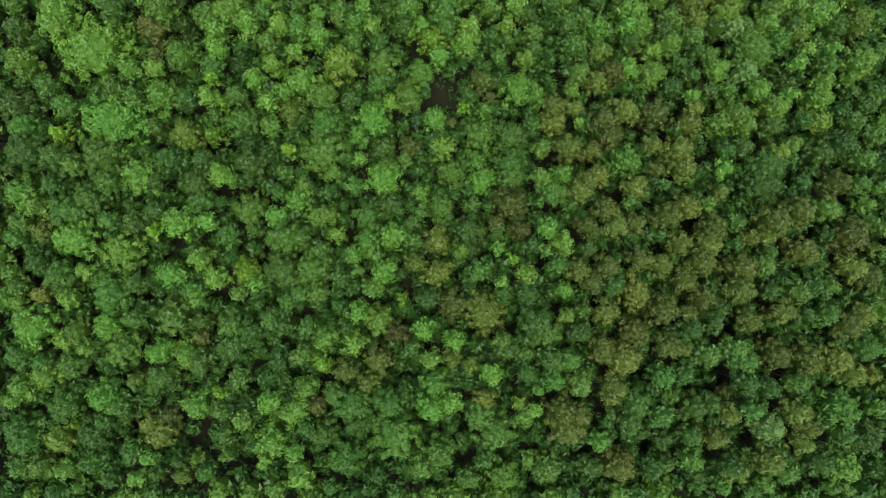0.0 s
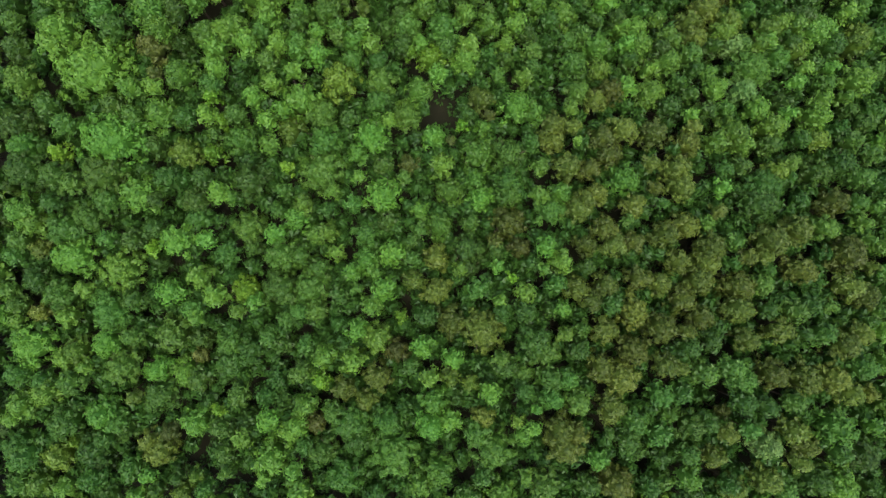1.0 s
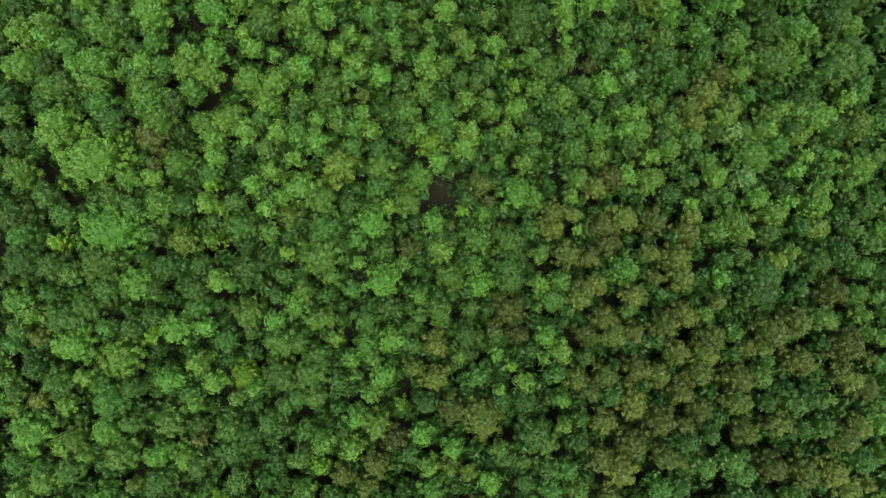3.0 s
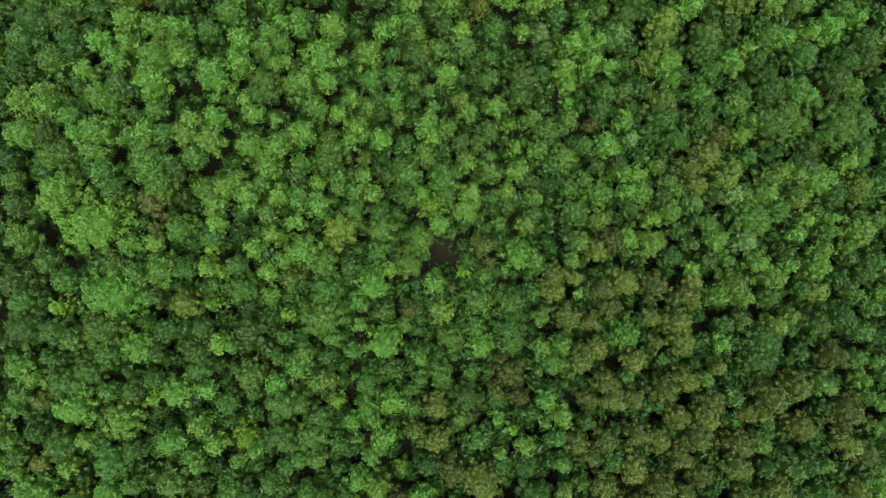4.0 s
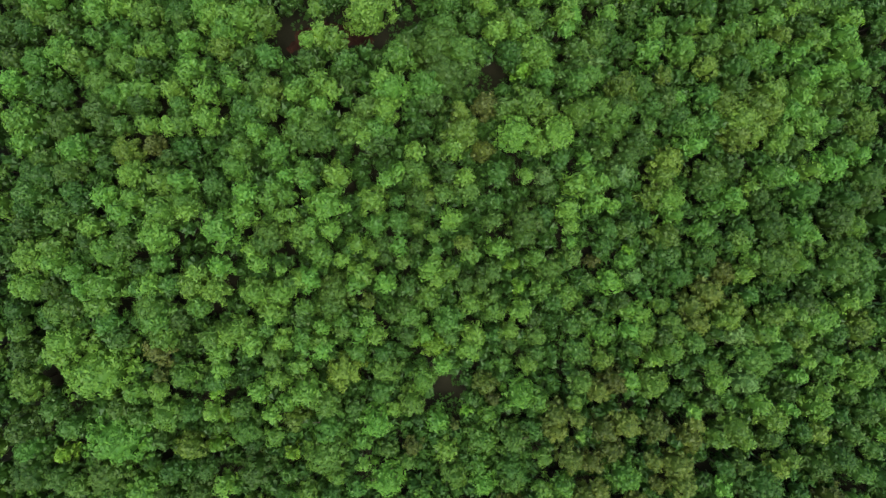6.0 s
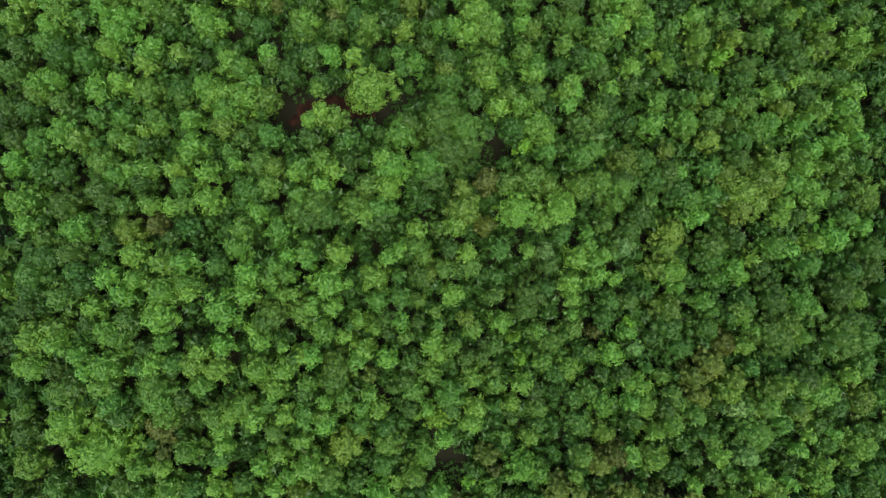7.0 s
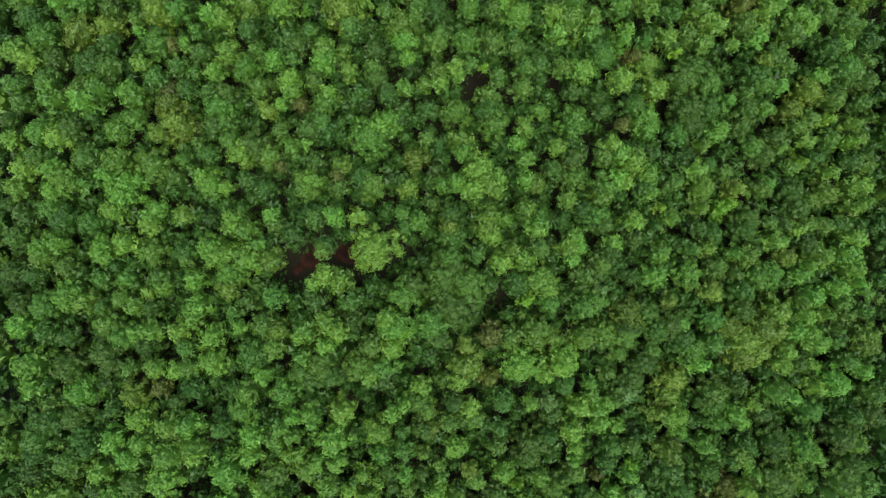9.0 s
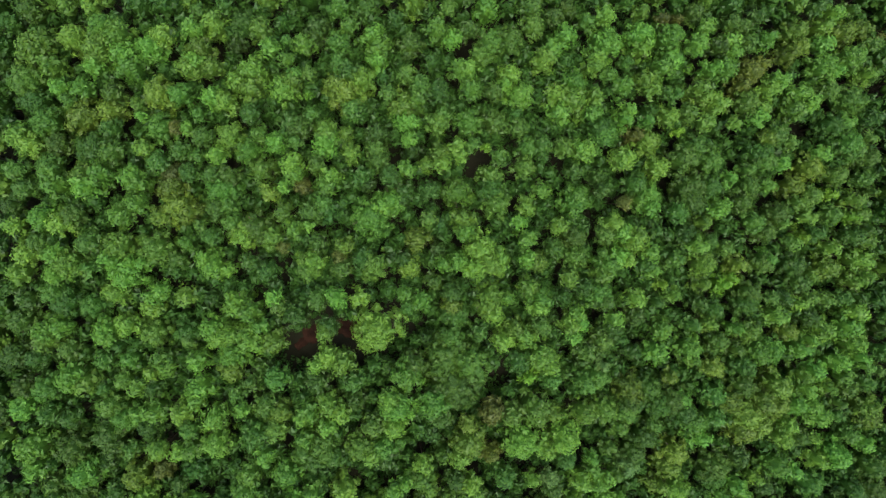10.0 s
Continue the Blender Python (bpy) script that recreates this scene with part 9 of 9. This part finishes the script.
filler("bright", 18.0, 135.0, 2.80, 18.7)
tree("mid", 19.8, 128.2, 1.50, 19.7)
filler("dull", 19.8, 131.3, 1.50, 19.3)
filler("bright", 21.0, 135.0, 1.50, 18.7)
tree("dull", 21.7, 129.8, 1.90, 18.7)
filler("mid", 23.8, 133.0, 2.80, 18.9)
filler("mid", 26.4, 131.0, 1.50, 19.6)
tree("bright", 27.3, 128.6, 1.90, 19.9)
filler("bright", 27.3, 133.4, 1.90, 18.4)
filler("dull", 30.4, 135.0, 1.50, 18.1)
filler("dull", 30.6, 130.7, 1.50, 18.6)
filler("dull", 31.0, 132.8, 1.50, 18.7)
tree("bright", 33.0, 129.4, 1.50, 18.8)
filler("bright", 33.5, 135.1, 2.80, 18.0)
filler("bright", 35.6, 131.9, 1.50, 18.6)
tree("rusty", 36.3, 128.5, 1.33, 18.5)
filler("dull", 38.0, 134.0, 1.50, 19.4)
tree("rusty", 38.8, 128.6, 1.58, 16.5)
filler("mid", 38.9, 131.7, 1.90, 18.5)
tree("mid", 41.1, 129.7, 1.90, 18.2)
filler("mid", 41.4, 134.0, 1.90, 19.2)
filler("bright", 42.7, 131.4, 1.50, 18.0)
filler("bright", 44.4, 133.4, 1.90, 18.4)
filler("mid", 46.7, 131.1, 2.30, 17.8)
filler("mid", 50.3, 134.1, 1.50, 18.7)
tree("mid", 50.5, 129.3, 1.50, 18.6)
filler("dull", 53.8, 133.6, 3.40, 18.9)
filler("bright", 57.2, 131.5, 1.50, 17.8)
filler("bright", 58.8, 133.3, 1.50, 18.0)
tree("mid", 59.6, 130.7, 1.50, 18.4)
tree("bright", 61.1, 128.0, 2.32, 18.4)
filler("mid", 61.2, 132.5, 1.90, 18.5)
tree("bright", 63.0, 130.2, 1.90, 17.3)
filler("bright", 63.3, 135.1, 2.80, 18.8)
tree("mid", 65.9, 130.9, 1.90, 17.0)
filler("mid", 66.1, 134.0, 1.50, 17.2)
filler("dull", 69.0, 133.6, 2.30, 18.2)
filler("dull", 71.6, 130.6, 1.50, 17.0)
filler("dull", 72.8, 133.8, 3.40, 17.4)
filler("mid", 72.9, 128.3, 1.50, 17.6)
filler("mid", 74.9, 129.6, 1.90, 17.7)
filler("mid", 76.6, 128.0, 1.50, 17.1)
filler("bright", 76.7, 133.2, 1.90, 17.1)
filler("bright", 79.3, 130.8, 1.50, 18.7)
filler("bright", 80.1, 128.0, 1.50, 17.2)
filler("mid", 82.1, 132.7, 3.40, 17.7)
filler("bright", -46.5, 136.0, 2.80, 18.3)
filler("dull", -38.5, 136.3, 2.30, 18.4)
filler("mid", -34.9, 136.2, 1.50, 18.9)
filler("dull", -29.4, 136.6, 1.50, 19.9)
filler("bright", -16.0, 136.6, 3.40, 19.5)
filler("mid", -10.8, 137.1, 2.80, 19.7)
filler("bright", -6.6, 136.9, 1.50, 19.1)
filler("mid", 2.5, 137.3, 1.50, 19.6)
filler("bright", 4.7, 137.2, 1.50, 18.9)
filler("dull", 11.0, 137.3, 2.80, 18.4)
filler("bright", 14.8, 137.4, 2.80, 18.6)
filler("bright", 18.3, 138.0, 1.50, 19.9)
filler("mid", 23.6, 137.7, 1.50, 19.2)
filler("mid", 26.7, 137.2, 1.50, 18.4)
filler("mid", 30.1, 137.3, 1.90, 18.4)
filler("dull", 34.2, 138.2, 1.90, 18.9)
filler("dull", 39.4, 137.8, 3.40, 18.1)
filler("bright", 43.2, 136.0, 1.50, 17.9)
filler("dull", 44.4, 138.6, 1.90, 19.2)
filler("dull", 47.8, 136.3, 3.40, 17.9)
filler("mid", 50.9, 137.6, 1.50, 18.1)
filler("dull", 53.9, 137.8, 2.30, 18.4)
filler("mid", 57.0, 138.9, 1.90, 18.8)
filler("mid", 58.2, 136.4, 1.90, 18.8)
filler("mid", 59.3, 138.4, 1.50, 17.1)
filler("mid", 61.9, 139.2, 2.30, 19.1)
filler("bright", 64.8, 139.0, 1.50, 17.2)
filler("bright", 66.5, 137.1, 1.50, 17.0)
filler("bright", 69.7, 138.7, 2.80, 17.6)
filler("mid", 73.3, 139.2, 2.30, 17.5)
filler("bright", 76.4, 136.8, 3.40, 17.2)
filler("mid", 77.6, 139.8, 1.50, 17.0)
filler("mid", 81.4, 138.4, 2.80, 17.8)

# --- young trees below the canopy, wherever no crown covers the ground ---
CLEARINGS = ((-17.9, 79.9, 2.5), (7.0, 25.1, 2.1), (-27.8, -7.0, 1.8), (-31.6, -30.6, 1.8), (-25.4, -33.2, 1.6), (8.8, 107.6, 1.6), (59.8, 112.5, 2.0),
             (12.3, 74.1, 1.3), (23.2, 72.5, 1.3), (23.9, 78.0, 1.1), (0.6, 82.2, 1.1), (15.6, 71.1, 1.0))
spots = np.array(PLANTED)
for i in range(68):
    for j in range(74):
        x, y = -64 + 2.3 * i + dice.uniform(-0.8, 0.8), -38 + 2.4 * j + dice.uniform(-0.8, 0.8)
        away = np.hypot(spots[:, 0] - x, spots[:, 1] - y)
        if (away < 0.74 * spots[:, 2]).any() or track_distance(x, y) < 3.0 or any(math.hypot(x - a, y - b) < c + 0.2 for a, b, c in CLEARINGS):
            continue
        canopy = float(np.median(spots[np.argsort(away)[:9], 3]))
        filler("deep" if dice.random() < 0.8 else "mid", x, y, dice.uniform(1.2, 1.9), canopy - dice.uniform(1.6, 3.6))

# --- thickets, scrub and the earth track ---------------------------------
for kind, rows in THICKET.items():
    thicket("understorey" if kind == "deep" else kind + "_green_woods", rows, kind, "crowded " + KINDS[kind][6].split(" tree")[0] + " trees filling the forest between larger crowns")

def earth_track():
    """A trodden earth track that shows through the gap in the canopy: two shallow ruts and ragged edges."""
    rows, verts, faces = [], [], []
    for (ax, ay), (bx, by) in zip(TRACK, TRACK[1:]):
        n = int(math.hypot(bx - ax, by - ay) / 0.25)
        rows += [(ax + (bx - ax) * i / n, ay + (by - ay) * i / n) for i in range(n)]
    across = (-1.0, -0.8, -0.5, -0.25, 0.0, 0.25, 0.5, 0.8, 1.0)
    for i, (x, y) in enumerate(rows):
        px, py = rows[max(0, i - 1)]
        qx, qy = rows[min(len(rows) - 1, i + 1)]
        ln = math.hypot(qx - px, qy - py)
        nx, ny = -(qy - py) / ln, (qx - px) / ln
        half = (1.35 if 8 < i < len(rows) - 9 else 0.8) + 0.6 * noise.noise((x * 0.35, y * 0.35, 5.0)) + 0.45 * noise.noise((x * 1.7, y * 1.7, 3.0))
        for u in across:
            vx, vy = x + nx * u * half, y + ny * u * half
            lift = 0.10 * (1 - u * u) - (0.07 if abs(abs(u) - 0.5) < 0.1 else 0.0) + 0.05 * noise.noise((vx * 1.3, vy * 1.3, 2.0)) - (0.08 if abs(u) == 1 else -0.03)
            verts.append((vx, vy, ground_z(vx, vy) + lift))
    w = len(across)
    faces = [(j * w + i, j * w + i + 1, (j + 1) * w + i + 1, (j + 1) * w + i) for j in range(len(rows) - 1) for i in range(w - 1)]
    me = bpy.data.meshes.new("dirt_track")
    me.from_pydata(verts, [], faces)
    me.polygons.foreach_set("use_smooth", [True] * len(faces))
    me.materials.append(SHADED_RED_EARTH)
    return tagged(new("dirt_track", me), "reddish earth track in a gap between the trees, their shade in its colour", "track", kind="structure")


earth_track()


def undergrowth():
    """Ferns and seedlings on the forest floor."""
    rng = np.random.default_rng(5)
    crowns = np.array(PLANTED)
    vs = []
    for k in range(9000):
        x, y = rng.uniform(-68, 84), rng.uniform(-46, 144)
        if track_distance(x, y) < 1.7 or (np.hypot(crowns[:, 0] - x, crowns[:, 1] - y) < 0.6 * crowns[:, 2]).any():
            continue
        z, m, h = ground_z(x, y), 16, rng.uniform(0.6, 2.2)
        w = rng.uniform(0, 2 * math.pi, m)
        ln = rng.uniform(0.3, 0.7, (m, 1))
        tan = np.stack((np.cos(w), np.sin(w), np.full(m, 0.35)), axis=1)
        side = np.stack((-np.sin(w), np.cos(w), np.zeros(m)), axis=1)
        root = np.array((x, y, z)) + np.stack((0.4 * np.cos(w), 0.4 * np.sin(w), rng.uniform(0.1, 1.0, m) * h), axis=1)
        vs.append(np.stack((root, root + tan * ln * 0.55 + side * ln * 0.26, root + tan * ln - np.array((0, 0, 0.25)) * ln, root + tan * ln * 0.55 - side * ln * 0.26), axis=1).reshape(-1, 3))
    v = np.concatenate(vs)
    me = bpy.data.meshes.new("undergrowth")
    me.from_pydata(v.tolist(), [], [(4 * i, 4 * i + 1, 4 * i + 2, 4 * i + 3) for i in range(len(v) // 4)])
    me.materials.append(DEEP)
    return tagged(new("undergrowth", me), "low ferns and seedlings on the forest floor", "undergrowth", kind="stuff")


undergrowth()
